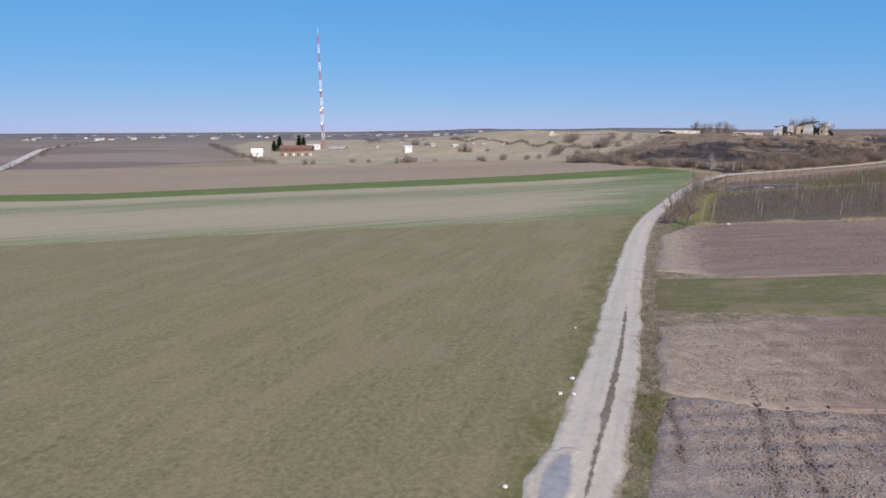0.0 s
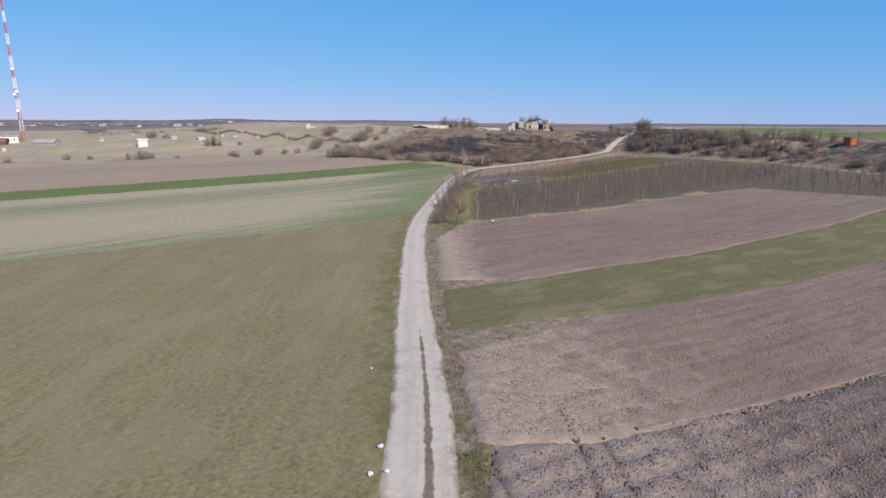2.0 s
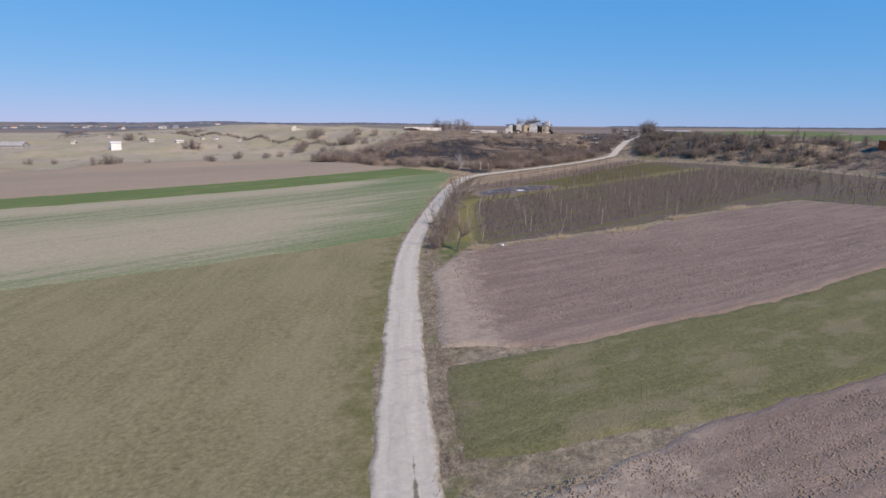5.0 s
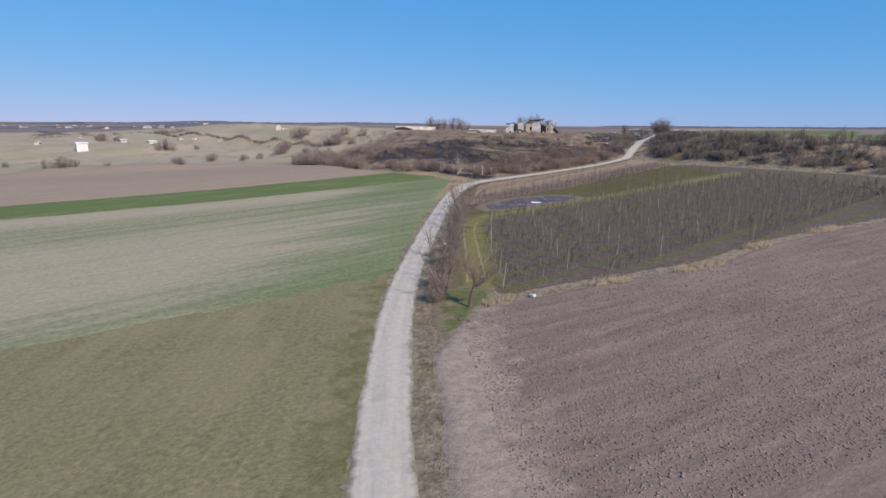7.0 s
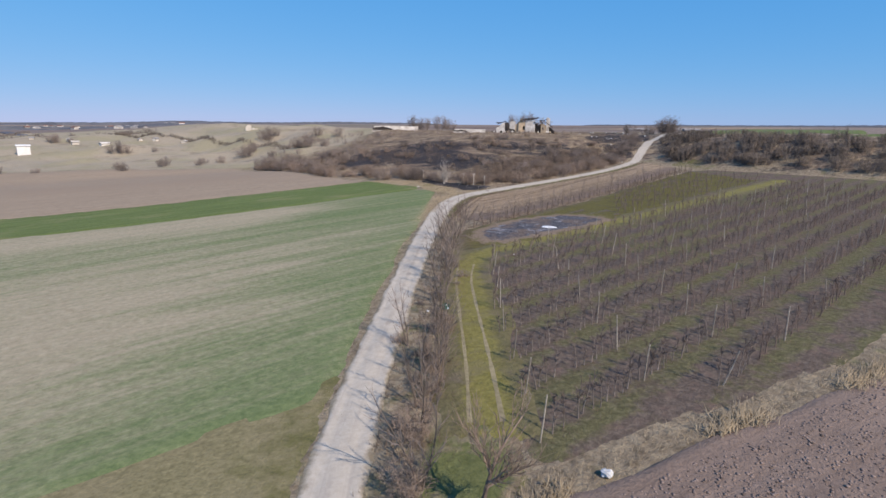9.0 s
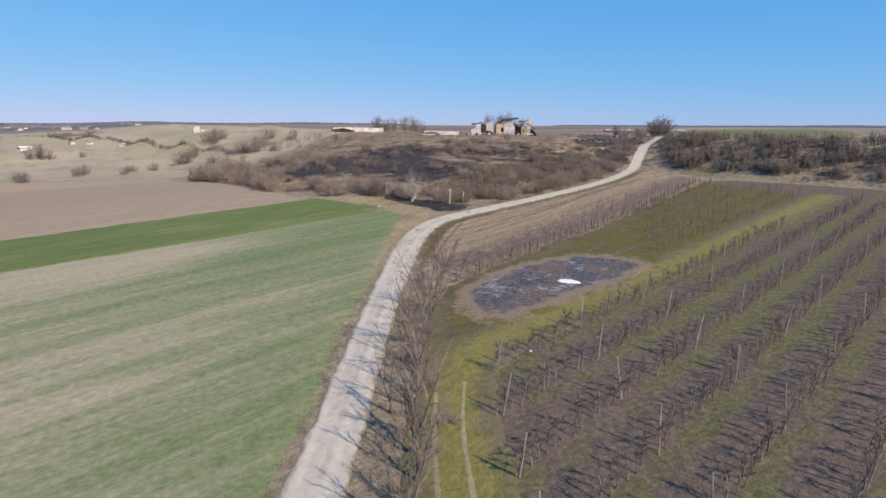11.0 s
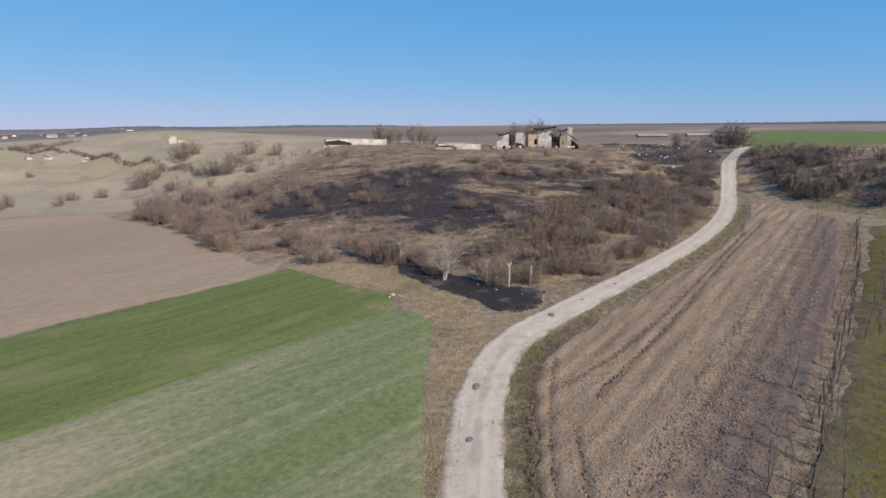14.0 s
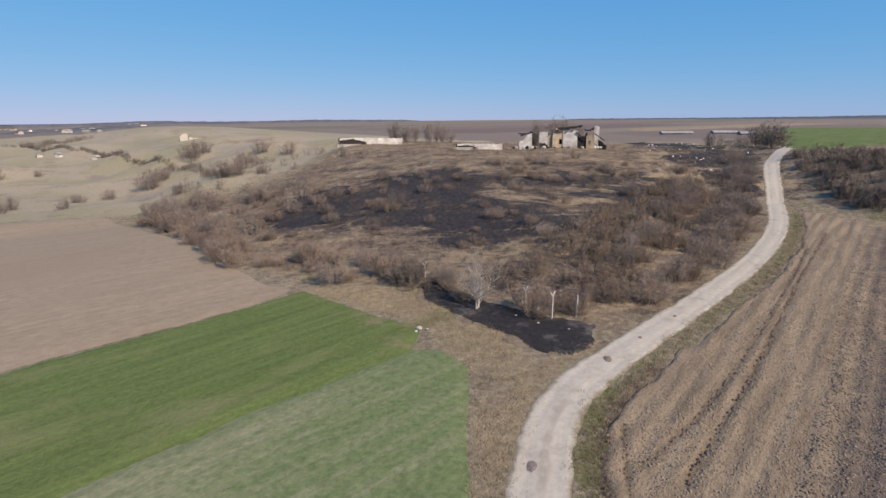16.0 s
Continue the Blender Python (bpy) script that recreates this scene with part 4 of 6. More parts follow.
tagged(patch("far_field", [(216, 118), (470, 122), (600, 240), (330, 205), (240, 180)], GREEN_WHEAT, 6, 20, 0.4, None, 1.5), "dull green field on the terrace", "field", kind="structure")

for ring, mat, label in (([(250, 420), (600, 520), (560, 620), (210, 500)], PLOUGH, "dark tilled field far across the terrace"), ([(300, 640), (900, 800), (860, 900), (280, 720)], HARROWED, "brown tilled field far across the terrace"),
                         ([(330, 380), (700, 430), (680, 500), (400, 440)], STUBBLE, "pale stubble field far across the terrace")):
    tagged(patch("far_field", ring, mat, 9, 15, 0.5, None, 3.0), label, "field", kind="structure")


# ---- wheel ruts, the grass balk between the ploughed strips, and clods ----
def rut(line, half, mat, lift=0.1, deep=0.1, label="dark wheel rut pressed into the tilled soil", name="wheel_rut", broken=-1.0):
    pts = np.array(dense(rounded(line, 2), 0.5))
    way = np.gradient(pts, axis=0)
    way /= np.hypot(way[:, 0], way[:, 1])[:, None]
    side = np.stack([way[:, 1], -way[:, 0]], 1)
    verts = []
    for k, (p, s) in enumerate(zip(pts, side)):
        w = half * (0.75 + 0.35 * float(value_noise(np.array([k * 0.4]), np.array([line[0][0]]), 41)[0]))
        for a, z in ((-1.3, -0.05), (-0.8, lift), (0, lift - deep), (0.8, lift), (1.3, -0.05)):
            q = p + s * (a * w)
            verts.append((q[0], q[1], z))
    verts = np.array(verts)
    verts[:, 2] += height(verts[:, 0], verts[:, 1])
    faces = [(i * 5 + k, i * 5 + k + 1, i * 5 + k + 6, i * 5 + k + 5) for i in range(len(pts) - 1) for k in range(4) if broken < -0.9 or value_noise(np.array([i * 0.31]), np.array([line[0][1]]), 43)[0] > broken]
    return tagged(mesh_object(name, verts, faces, mat), label, name.replace("_", " "), kind="structure")


for line in ([(43.6, 94.6), (47.4, 101.4), (53.4, 113.2), (56.2, 118.3), (58.5, 121.9)], [(45.2, 93.8), (48.8, 100.6), (54.7, 112.4), (57.4, 117.5), (60.3, 121.6)]):
    rut(line, 0.2, RUT_PALE, 0.125, -0.005, "worn pale wheel track in the orchard lane", "wheel_track")
rut([(22, 28.5), (36, 27.2), (64, 26.2), (131, 28.2)], 0.16, BALK, 0.27, 0.0, "low balk of dry grass between two ploughed strips", "grass_balk")
rut([(35, 36.3), (60, 35), (100, 35.6), (126, 37.5)], 0.08, BALK, 0.2, 0.0, "thin line of dry stubble along a ploughed strip", "grass_balk", 0.0)

GREEN_RING = [(34.6, 82.5), (37.4, 83.4), (40, 86.4), (43.6, 89), (46.6, 95), (48, 100), (45, 98.6), (41.4, 96), (38.4, 92), (36, 87)]
tagged(patch("grass_verge", GREEN_RING, VERGE_BLEND, 0.4, 0, 0.08, furrows(3, 0.01, 0.04), 0.5, weights={"core": lambda x, y: ease(0, 1.6, edge_distance(x, y, GREEN_RING + GREEN_RING[:1]))}), "green grass verge where the orchard lane leaves the road", "grass", kind="structure")


def pothole(x, y, wide, deep, turn):
    """A low fan of brown mud lying in the road."""
    rim = oval(x, y, wide, deep, turn, 18)
    r = random.Random(int(x * 10))
    pts = [(x, y, 0.125)] + [(x + (px - x) * r.uniform(0.45, 0.7), y + (py - y) * r.uniform(0.45, 0.7), 0.12) for px, py in rim] + [(x + (px - x) * r.uniform(0.8, 1.15), y + (py - y) * r.uniform(0.8, 1.15), 0.055) for px, py in rim]
    v = np.array(pts)
    v[:, 2] += height(v[:, 0], v[:, 1])
    n = len(rim)
    faces = [(0, 1 + k, 1 + (k + 1) % n) for k in range(n)] + [(1 + k, 1 + n + k, 1 + n + (k + 1) % n, 1 + (k + 1) % n) for k in range(n)]
    return tagged(mesh_object("pothole", v, faces, BALK, None, True), "shallow brown mud-filled hole in the dirt road", "pothole", kind="structure")


for hx, hy, wide, deep in ((80.5, 164.2, 0.6, 0.4), (94.1, 171.5, 0.7, 0.4), (76.4, 159.1, 0.4, 0.3), (99.5, 172.9, 0.35, 0.22), (106, 174.4, 0.4, 0.2)):
    pothole(hx, hy, wide, deep, 40)


def pressed(line, gap, seed):
    """A wheel track: clods thrown up along a line and dark lumps in it, as one mass."""
    r = random.Random(seed)
    w = [(x + r.gauss(0, 0.12), y + r.gauss(0, 0.12)) for x, y in dense(rounded(line, 2), gap)]
    verts, faces = [], []
    for x, y in w:
        z, s = up(x, y) + 0.17, r.uniform(0.04, 0.12)
        base = len(verts)
        for k in range(5):
            a = k * 1.257 + r.uniform(-0.3, 0.3)
            verts.append((x + s * 1.3 * math.cos(a), y + s * 1.3 * math.sin(a), z - 0.04))
        verts.append((x, y, z + s * 0.8))
        faces += [(base + k, base + (k + 1) % 5, base + 5) for k in range(5)]
    return tagged(mesh_object("soil_clods", verts, faces, RUT), "dark clods thrown up along a wheel track", "clods", kind="stuff")


for k, line in enumerate(CORNER_RUTS):
    pressed(line, 0.14, k)
for k, line in enumerate(STRIP_RUTS):
    pressed(line, 0.3, 20 + k)
pressed([(24, 28.2), (36, 27.1), (64, 26.1), (131, 28.1)], 0.3, 40)


def clods(name, ring, count, pitch, turn, mat, big, seed, label, near=None, relief=None):
    """Loose lumps of soil lying along the furrows, as one mass."""
    r = np.random.RandomState(seed)
    a = np.array(ring)
    p = r.uniform(a.min(0), a.max(0), (count * 5, 2))
    c, s = math.cos(radians(turn)), math.sin(radians(turn))
    v = -p[:, 0] * s + p[:, 1] * c
    v = np.round(v / pitch) * pitch + r.normal(0, pitch * 0.4, len(v))
    u = p[:, 0] * c + p[:, 1] * s
    x, y = u * c - v * s, u * s + v * c
    keep = inside(x, y, ring)
    if near:
        keep &= r.uniform(0, 1, len(x)) < np.clip(near / np.hypot(x - a[:, 0].min(), y - a[:, 1].mean()), 0.12, 1)
    x, y = x[keep][:count], y[keep][:count]
    n = len(x)
    z = near_height(x, y) + 0.165 + (relief(x * c + y * s, -x * s + y * c) if relief else 0.0)
    size = big * r.uniform(0.35, 1.0, n) ** 1.6 + 0.05
    six = np.array([(1, 0, 0), (0, 1, 0), (-1, 0, 0), (0, -1, 0), (0, 0, 0.8), (0, 0, -0.5)])
    spin = r.uniform(0, 6.28, n)
    pts = six[None] * np.array([1, 1, 0.55]) * size[:, None, None] * r.uniform(0.6, 1.3, (n, 6, 1))
    verts = np.stack([pts[..., 0] * np.cos(spin)[:, None] - pts[..., 1] * np.sin(spin)[:, None] + x[:, None], pts[..., 0] * np.sin(spin)[:, None] + pts[..., 1] * np.cos(spin)[:, None] + y[:, None], pts[..., 2] + z[:, None]], -1)
    tri = np.array([(0, 1, 4), (1, 2, 4), (2, 3, 4), (3, 0, 4), (1, 0, 5), (2, 1, 5), (3, 2, 5), (0, 3, 5)])
    faces = (np.arange(n)[:, None, None] * 6 + tri[None]).reshape(-1, 3)
    return tagged(mesh_object(name, verts.reshape(-1, 3), faces, mat), label, "clods", kind="stuff")


for ring, count, pitch, turn, mat, big, seed, label, near, lie in (
        ([(9, 0), (14, 29.6), (19, 28), (60, 26), (90, 27), (90, -10), (20, -20)], 60000, 0.8, 0, CLOD, 0.07, 3, "broken clods over the ploughed field", 26, PLOUGH_LIE),
        ([(9, 2), (14, 29.6), (19, 28), (50, 26), (60, 10), (30, -10)], 6000, 0.8, 0, RUT, 0.065, 8, "dark upturned clods in the ploughed field", 16, PLOUGH_LIE),
        ([(14.6, 31.4), (19, 44), (55, 42), (95, 43), (95, 28), (40, 28), (19, 29.4)], 14000, 0.5, 0, CLOD_PALE, 0.04, 4, "small clods over the harrowed strip", 22, None),
        ([(29, 62), (38, 86.6), (70, 86), (100, 90), (110, 64), (60, 58)], 2600, 0.9, 2, RUT, 0.065, 9, "dark clods in rows over the tilled field", 30, TILLED_LIE),
        ([(29, 62), (38, 86.6), (70, 86), (100, 90), (110, 64), (60, 58)], 15000, 0.9, 2, CLOD, 0.075, 5, "small clods in rows over the tilled field", 30, TILLED_LIE),
        ([(76, 146), (84, 146.5), (101, 153), (121, 160), (150, 173), (148, 178), (118, 166), (98, 158), (80, 151)], 4500, 0.6, 20, RUT, 0.07, 7, "dark clods and crumbs beside the fence", 40, STRIP_LIE),
        ([(77, 150), (86, 164), (100, 168), (130, 178), (150, 184), (120, 160), (95, 152)], 9000, 0.5, 20, CLOD_PALE, 0.065, 6, "pale clods over the tilled strip", 30, STRIP_LIE)):
    clods("soil_clods", ring, count, pitch, turn, mat, big, seed, label, near, lie)

MUD_RING = [(2.0, 17.4), (3.4, 21.2), (4.3, 23.8), (5.2, 25.2), (6.6, 26), (7.3, 25), (6.6, 22.6), (5.4, 19.4), (4.4, 16.6)]
tagged(patch("mud_patch", MUD_RING, MUD_BLEND, 0.2, 0, 0.13, None, 0.6, weights={"core": lambda x, y: ease(0, 1.1, edge_distance(x, y, MUD_RING + MUD_RING[:1]))}), "wet grey mud on the edge of the dirt road", "mud", kind="structure")


# ---- plants ----
class Wood:
    """Collects tapered limbs into one mesh."""

    def __init__(self):
        self.verts, self.faces = [], []

    def limb(self, a, b, ra, rb, n=5):
        a, b = Vector(a), Vector(b)
        q = (b - a).to_track_quat("Z", "Y")
        base = len(self.verts)
        for c, r in ((a, ra), (b, rb)):
            if r <= 0:
                self.verts.append(tuple(c))
                continue
            for k in range(n):
                w = 2 * math.pi * k / n
                self.verts.append(tuple(c + q @ Vector((r * math.cos(w), r * math.sin(w), 0))))
        for k in range(n):
            j = (k + 1) % n
            if rb <= 0:
                self.faces.append((base + k, base + j, base + n))
            else:
                self.faces.append((base + k, base + j, base + n + j, base + n + k))

    def chain(self, points, radii, n=6):
        """One bent, tapering stem through the points, closed at its tip."""
        base = len(self.verts)
        for k, p in enumerate(points):
            q = (points[min(k + 1, len(points) - 1)] - points[max(k - 1, 0)]).to_track_quat("Z", "Y")
            for j in range(n):
                w = 2 * math.pi * j / n
                self.verts.append(tuple(p + q @ Vector((radii[k] * math.cos(w), radii[k] * math.sin(w), 0))))
        for k in range(len(points) - 1):
            for j in range(n):
                i = (j + 1) % n
                self.faces.append((base + k * n + j, base + k * n + i, base + (k + 1) * n + i, base + (k + 1) * n + j))
        self.faces.append(tuple(base + (len(points) - 1) * n + j for j in range(n)))

    def mesh(self, name, mat):
        me = bpy.data.meshes.new(name)
        me.from_pydata(self.verts, [], self.faces)
        me.materials.append(mat)
        return me


def away_from(d, rng, spread):
    v = Vector((rng.gauss(0, 1), rng.gauss(0, 1), rng.gauss(0, 1)))
    v = (v - d * v.dot(d)).normalized()
    return (d * math.cos(spread) + v * math.sin(spread)).normalized()


def grow(wood, rng, p, d, length, r, depth, kids, spread, lift, thin):
    """A limb of three bent pieces, with side limbs along it."""
    pieces = 3 if depth > 0 else 1
    for k in range(pieces):
        q = p + d * (length / pieces)
        last = k == pieces - 1
        r2 = 0 if (last and depth == 0) else r * (1 - 0.22)
        wood.limb(p, q, r, r2, 5 if r > 0.05 else 3)
        if depth > 0:
            for _ in range(kids):
                f = rng.uniform(0.15, 1.0)
                w = away_from(d, rng, rng.uniform(0.5, 1.0) * spread)
                w = (w + Vector((0, 0, lift))).normalized()
                grow(wood, rng, p + (q - p) * f, w, length * rng.uniform(0.45, 0.7), max(thin, r * 0.5), depth - 1, kids, spread, lift, thin)
        p, r = q, r * 0.78
        d = (away_from(d, rng, rng.uniform(0.05, 0.28)) + Vector((0, 0, lift * 0.4))).normalized()


def bare_tree(name, seed, tall, radius, limbs, kids, trunk_part=0.35, spread=0.8, depth=2, trunk_mat=None, twig_mat=None, thin=0.022, stems=1, parts=("trunk", "crown"), top=0.8, reach=(0.2, 0.34), fork=0.18):
    """An Empty at the foot, with a trunk and a crown of bare limbs."""
    rng = random.Random(seed)
    trunk, crown = Wood(), Wood()
    for s in range(stems):
        lean = Vector((rng.gauss(0, 0.06 + fork * (stems > 1)), rng.gauss(0, 0.06 + fork * (stems > 1)), 1)).normalized()
        p, r = Vector((rng.gauss(0, 0.12) * (stems > 1), rng.gauss(0, 0.12) * (stems > 1), -0.15)), radius / math.sqrt(stems)
        whole = tall * rng.uniform(0.85, 1.0)
        n = 6
        line, girth = [p], [r * 1.3]
        for k in range(n):
            q = p + lean * (whole * top / n)
            line.append(q)
            girth.append(r * 0.84)
            if (k + 1) / n > trunk_part:
                for _ in range(limbs):
                    w = away_from(lean, rng, rng.uniform(0.6, 1.1) * spread)
                    grow(crown, rng, p + (q - p) * rng.random(), w, whole * rng.uniform(*reach), r * 0.55, depth - 1, kids, spread, 0.25, thin)
            p, r = q, r * 0.84
            lean = (away_from(lean, rng, rng.uniform(0.02, 0.12)) + Vector((0, 0, 0.05))).normalized()
        trunk.chain(line, girth)
        grow(crown, rng, p, lean, whole * reach[1], r, depth - 1, kids, spread, 0.2, thin)
    root = new(name)
    root.empty_display_size = 0.3
    for n_, w_, m_ in ((parts[0], trunk, trunk_mat or BARK), (parts[1], crown, twig_mat or TWIG)):
        new(n_, w_.mesh(n_, m_)).parent = root
    return root


def bush_mesh(seed, mat, stems=16, twigs=14, wide=1.25, tall=1.8, thick=0.03, name="bush"):
    """A rounded thicket of bare stems with short twigs, about two metres high."""
    rng = random.Random(seed)
    w = Wood()
    lobes = [(rng.uniform(0, 6.28), rng.uniform(0.1, 0.35)) for _ in range(3)]
    for _ in range(stems):
        turn, out = rng.uniform(0, 2 * math.pi), rng.uniform(0.05, 1.0) ** 0.6
        out *= 1 + sum(a * math.cos(turn - c) for c, a in lobes) * 0.6
        foot = Vector((math.cos(turn) * out * wide * 0.5, math.sin(turn) * out * wide * 0.5, -0.1))
        tip = Vector((math.cos(turn) * out * wide, math.sin(turn) * out * wide, tall * math.sqrt(max(0.16, 1.05 - 0.62 * out * out)) * rng.uniform(0.72, 1.02)))
        w.limb(foot, tip, thick, 0, 3)
        for _ in range(twigs):
            p = foot.lerp(tip, rng.uniform(0.2, 1.0))
            d = away_from((tip - foot).normalized(), rng, rng.uniform(0.5, 1.5))
            d.z = abs(d.z) * 0.7 + 0.05
            q = p + d.normalized() * rng.uniform(0.25, 0.6) * wide * 0.6
            w.limb(p, q, thick * 0.75, 0, 3)
            if rng.random() < 0.6:
                p2 = p.lerp(q, rng.uniform(0.3, 0.8))
                d2 = away_from(d.normalized(), rng, rng.uniform(0.5, 1.1))
                w.limb(p2, p2 + d2 * rng.uniform(0.12, 0.3), thick * 0.6, 0, 3)
    return w.mesh(name, mat)


rng = random.Random(5)
BUSHES = {"russet": [bush_mesh(k, RUST_TWIG, 38, 24, 1.45, 1.75, 0.015) for k in range(4)],
          "grey": [bush_mesh(20 + k, TWIG, 38, 24, 1.4, 1.9, 0.015) for k in range(4)],
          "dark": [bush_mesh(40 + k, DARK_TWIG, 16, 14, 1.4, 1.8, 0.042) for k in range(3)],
          "light": [bush_mesh(60 + k, TWIG, 18, 14, 1.4, 1.8, 0.026) for k in range(4)],
          "far": [bush_mesh(80 + k, TWIG, 11, 9, 1.35, 1.7, 0.034) for k in range(4)]}
BUSH_LABELS = {"light": "low bare bush on the slope", "russet": "rounded bare russet bush on the dry slope", "grey": "bare grey-brown bush with dense twigs", "dark": "dark dense leafless thicket bush"}


def bush(kind, x, y, size, group="", tall=1.0):
    ob = new("bush", rng.choice(BUSHES[kind]))
    ob.matrix_world = pose(x, y, up(x, y) - 0.05, 0, 0, rng.uniform(0, 360)) @ Matrix.Diagonal((size * rng.uniform(0.9, 1.25), size * rng.uniform(0.9, 1.25), size * tall, 1))
    return tagged(ob, BUSH_LABELS[kind], "bush", group)


def thicket(name, spots, mat_kinds, mat, label, category="bushes", seed=3):
    """Bushes too many or too far to tell apart, as one mass; spots are x, y, size, height factor."""
    r = random.Random(seed)
    forms = [(np.array([v.co[:] for v in me.vertices]), np.array([tuple(p.vertices) for p in me.polygons])) for k in mat_kinds for me in BUSHES[k]]
    verts, faces, base = [], [], 0
    for x, y, s, tall in spots:
        v, f = forms[r.randrange(len(forms))]
        a = r.uniform(0, 6.28)
        verts.append(np.stack([(v[:, 0] * math.cos(a) - v[:, 1] * math.sin(a)) * s + x, (v[:, 0] * math.sin(a) + v[:, 1] * math.cos(a)) * s + y, v[:, 2] * s * tall + up(x, y) - 0.05], 1))
        faces.append(f + base)
        base += len(v)
    return tagged(mesh_object(name, np.concatenate(verts), np.concatenate(faces), mat), label, category, kind="stuff")


def tufts(name, spots, mat, tall, blades, spread, label, category, seed=1):
    """Many small clumps of upright blades, as one mass; each blade is a slim three-sided spike."""
    r = np.random.RandomState(seed)
    spots = np.asarray(spots, float)
    n = len(spots) * blades
    x = np.repeat(spots[:, 0], blades) + r.normal(0, spread, n)
    y = np.repeat(spots[:, 1], blades) + r.normal(0, spread, n)
    z = near_height(x, y)
    h = tall * r.uniform(0.5, 1.25, n)
    lean = r.normal(0, 0.4, (n, 2)) * h[:, None]
    wide = 0.03 * (0.5 + tall)
    ang = r.uniform(0, 2 * np.pi, n)
    verts = np.empty((n, 4, 3))
    for k in range(3):
        verts[:, k, 0], verts[:, k, 1], verts[:, k, 2] = x + wide * np.cos(ang + 2.094 * k), y + wide * np.sin(ang + 2.094 * k), z - 0.03
    verts[:, 3, 0], verts[:, 3, 1], verts[:, 3, 2] = x + lean[:, 0], y + lean[:, 1], z + h
    base = np.arange(n)[:, None] * 4
    faces = np.concatenate([base + [0, 1, 3], base + [1, 2, 3], base + [2, 0, 3]], 0)
    ob = mesh_object(name, verts.reshape(-1, 3), faces, mat)
    return tagged(ob, label, category, kind="stuff")


def scatter(ring, count, seed):
    """Random places in a ring, clumped."""
    r = np.random.RandomState(seed)
    a = np.array(ring)
    out = np.empty((0, 2))
    while len(out) < count:
        p = r.uniform(a.min(0), a.max(0), (count * 3, 2))
        keep = inside(p[:, 0], p[:, 1], ring) & (value_noise(p[:, 0] / 6, p[:, 1] / 6, seed) + 0.5 * value_noise(p[:, 0] / 2, p[:, 1] / 2, seed + 1) > r.uniform(-0.9, 0.7, len(p)))
        out = np.concatenate([out, p[keep]])
    return out[:count]


# ---- the orchard ----
def fruit_tree(seed):
    """A pruned spindle tree two metres high: a slim pale trunk, short steep limbs and many fine twigs."""
    r = random.Random(seed)
    trunk, crown = Wood(), Wood()
    p, d, w = Vector((0, 0, -0.1)), Vector((r.gauss(0, 0.09), r.gauss(0, 0.09), 1)).normalized(), 0.05
    line, girth = [p], [w * 1.2]
    for k in range(5):
        q = p + d * r.uniform(0.37, 0.46)
        line.append(q)
        girth.append(w * 0.85)
        for _ in range((0, 1, 3, 4, 4)[k]):
            e = away_from(d, r, r.uniform(0.35, 0.95))
            b = p.lerp(q, r.random())
            t = b + e * r.uniform(0.3, 0.62)
            crown.limb(b, t, 0.02, 0.011, 3)
            for _ in range(9):
                c = b.lerp(t, r.uniform(0.1, 1))
                f = away_from(e, r, r.uniform(0.4, 1.1))
                f.z = f.z * 0.7 + 0.3
                crown.limb(c, c + f.normalized() * r.uniform(0.12, 0.34), 0.011, 0, 3)
        p, w = q, w * 0.85
        d = away_from(d, r, 0.13)
    trunk.chain(line, girth, 5)
    root = new("fruit_tree")
    root.empty_display_size = 0.2
    new("trunk", trunk.mesh("trunk", ORCHARD_BARK)).parent = root
    new("crown", crown.mesh("crown", ORCHARD_TWIG)).parent = root
    return tagged(root, "small pruned leafless fruit tree in an orchard row", "fruit tree", "orchard trees")


ORCHARD_RING = [(62.4, 122), (58, 115.2), (54.6, 109), (50.4, 101.5), (46.6, 94), (45, 90.9), (57, 90.4), (71, 89.8), (83, 92.4), (99, 93.4), (118, 93), (119, 94.4), (140, 98), (152, 100), (152, 140.4), (111, 133.2), (86, 127.4), (73, 124.9), (66, 123.6)]


def row_line(k):
    """Orchard row k, from west to east; row 0 runs beside the lane."""
    xs = np.arange(40, 152, 0.5)
    ys = ROW_FIRST - ROW_PITCH * k + ROW_SLOPE * xs
    keep = inside(xs, ys, ORCHARD_RING)
    return [(float(xs[keep][0]), float(ys[keep][0])), (float(xs[keep][-1]), float(ys[keep][-1]))]


def along(line, step, jitter, seed):
    r = random.Random(seed)
    for x, y in dense(line, min(step, 0.1))[:: max(1, int(step / 0.1 + 0.01))]:
        yield x + r.gauss(0, jitter), y + r.gauss(0, jitter)


ROW_COUNT = 10
TREE_KINDS = [fruit_tree(100 + k) for k in range(7)]
near_trees, far_trees, grown_trees = [], [], []
for k in range(ROW_COUNT):
    for x, y in along(row_line(k), 0.75, 0.1, k):
        if rng.random() < 0.93:
            (near_trees if x < 63 + 0.3 * (y - 90) else far_trees).append((x, y))
for k in range(5):
    for x, y in along([(96 + 4 * k, 135.6 + 4.2 * k), (152, 147.5 + 4.6 * k)], 1.4, 0.2, 50 + k):
        far_trees.append((x, y))
for k in range(10):
    for x, y in along([(119 + 4.4 * k, 93 + 2.5 * k), (131 + 2.2 * k, 42 + 1.2 * k)], 3.0, 0.3, 70 + k):
        if x < 151:
            grown_trees.append((x, y))
near_trees, far_trees = near_trees[:300], far_trees + near_trees[300:]
first = {}
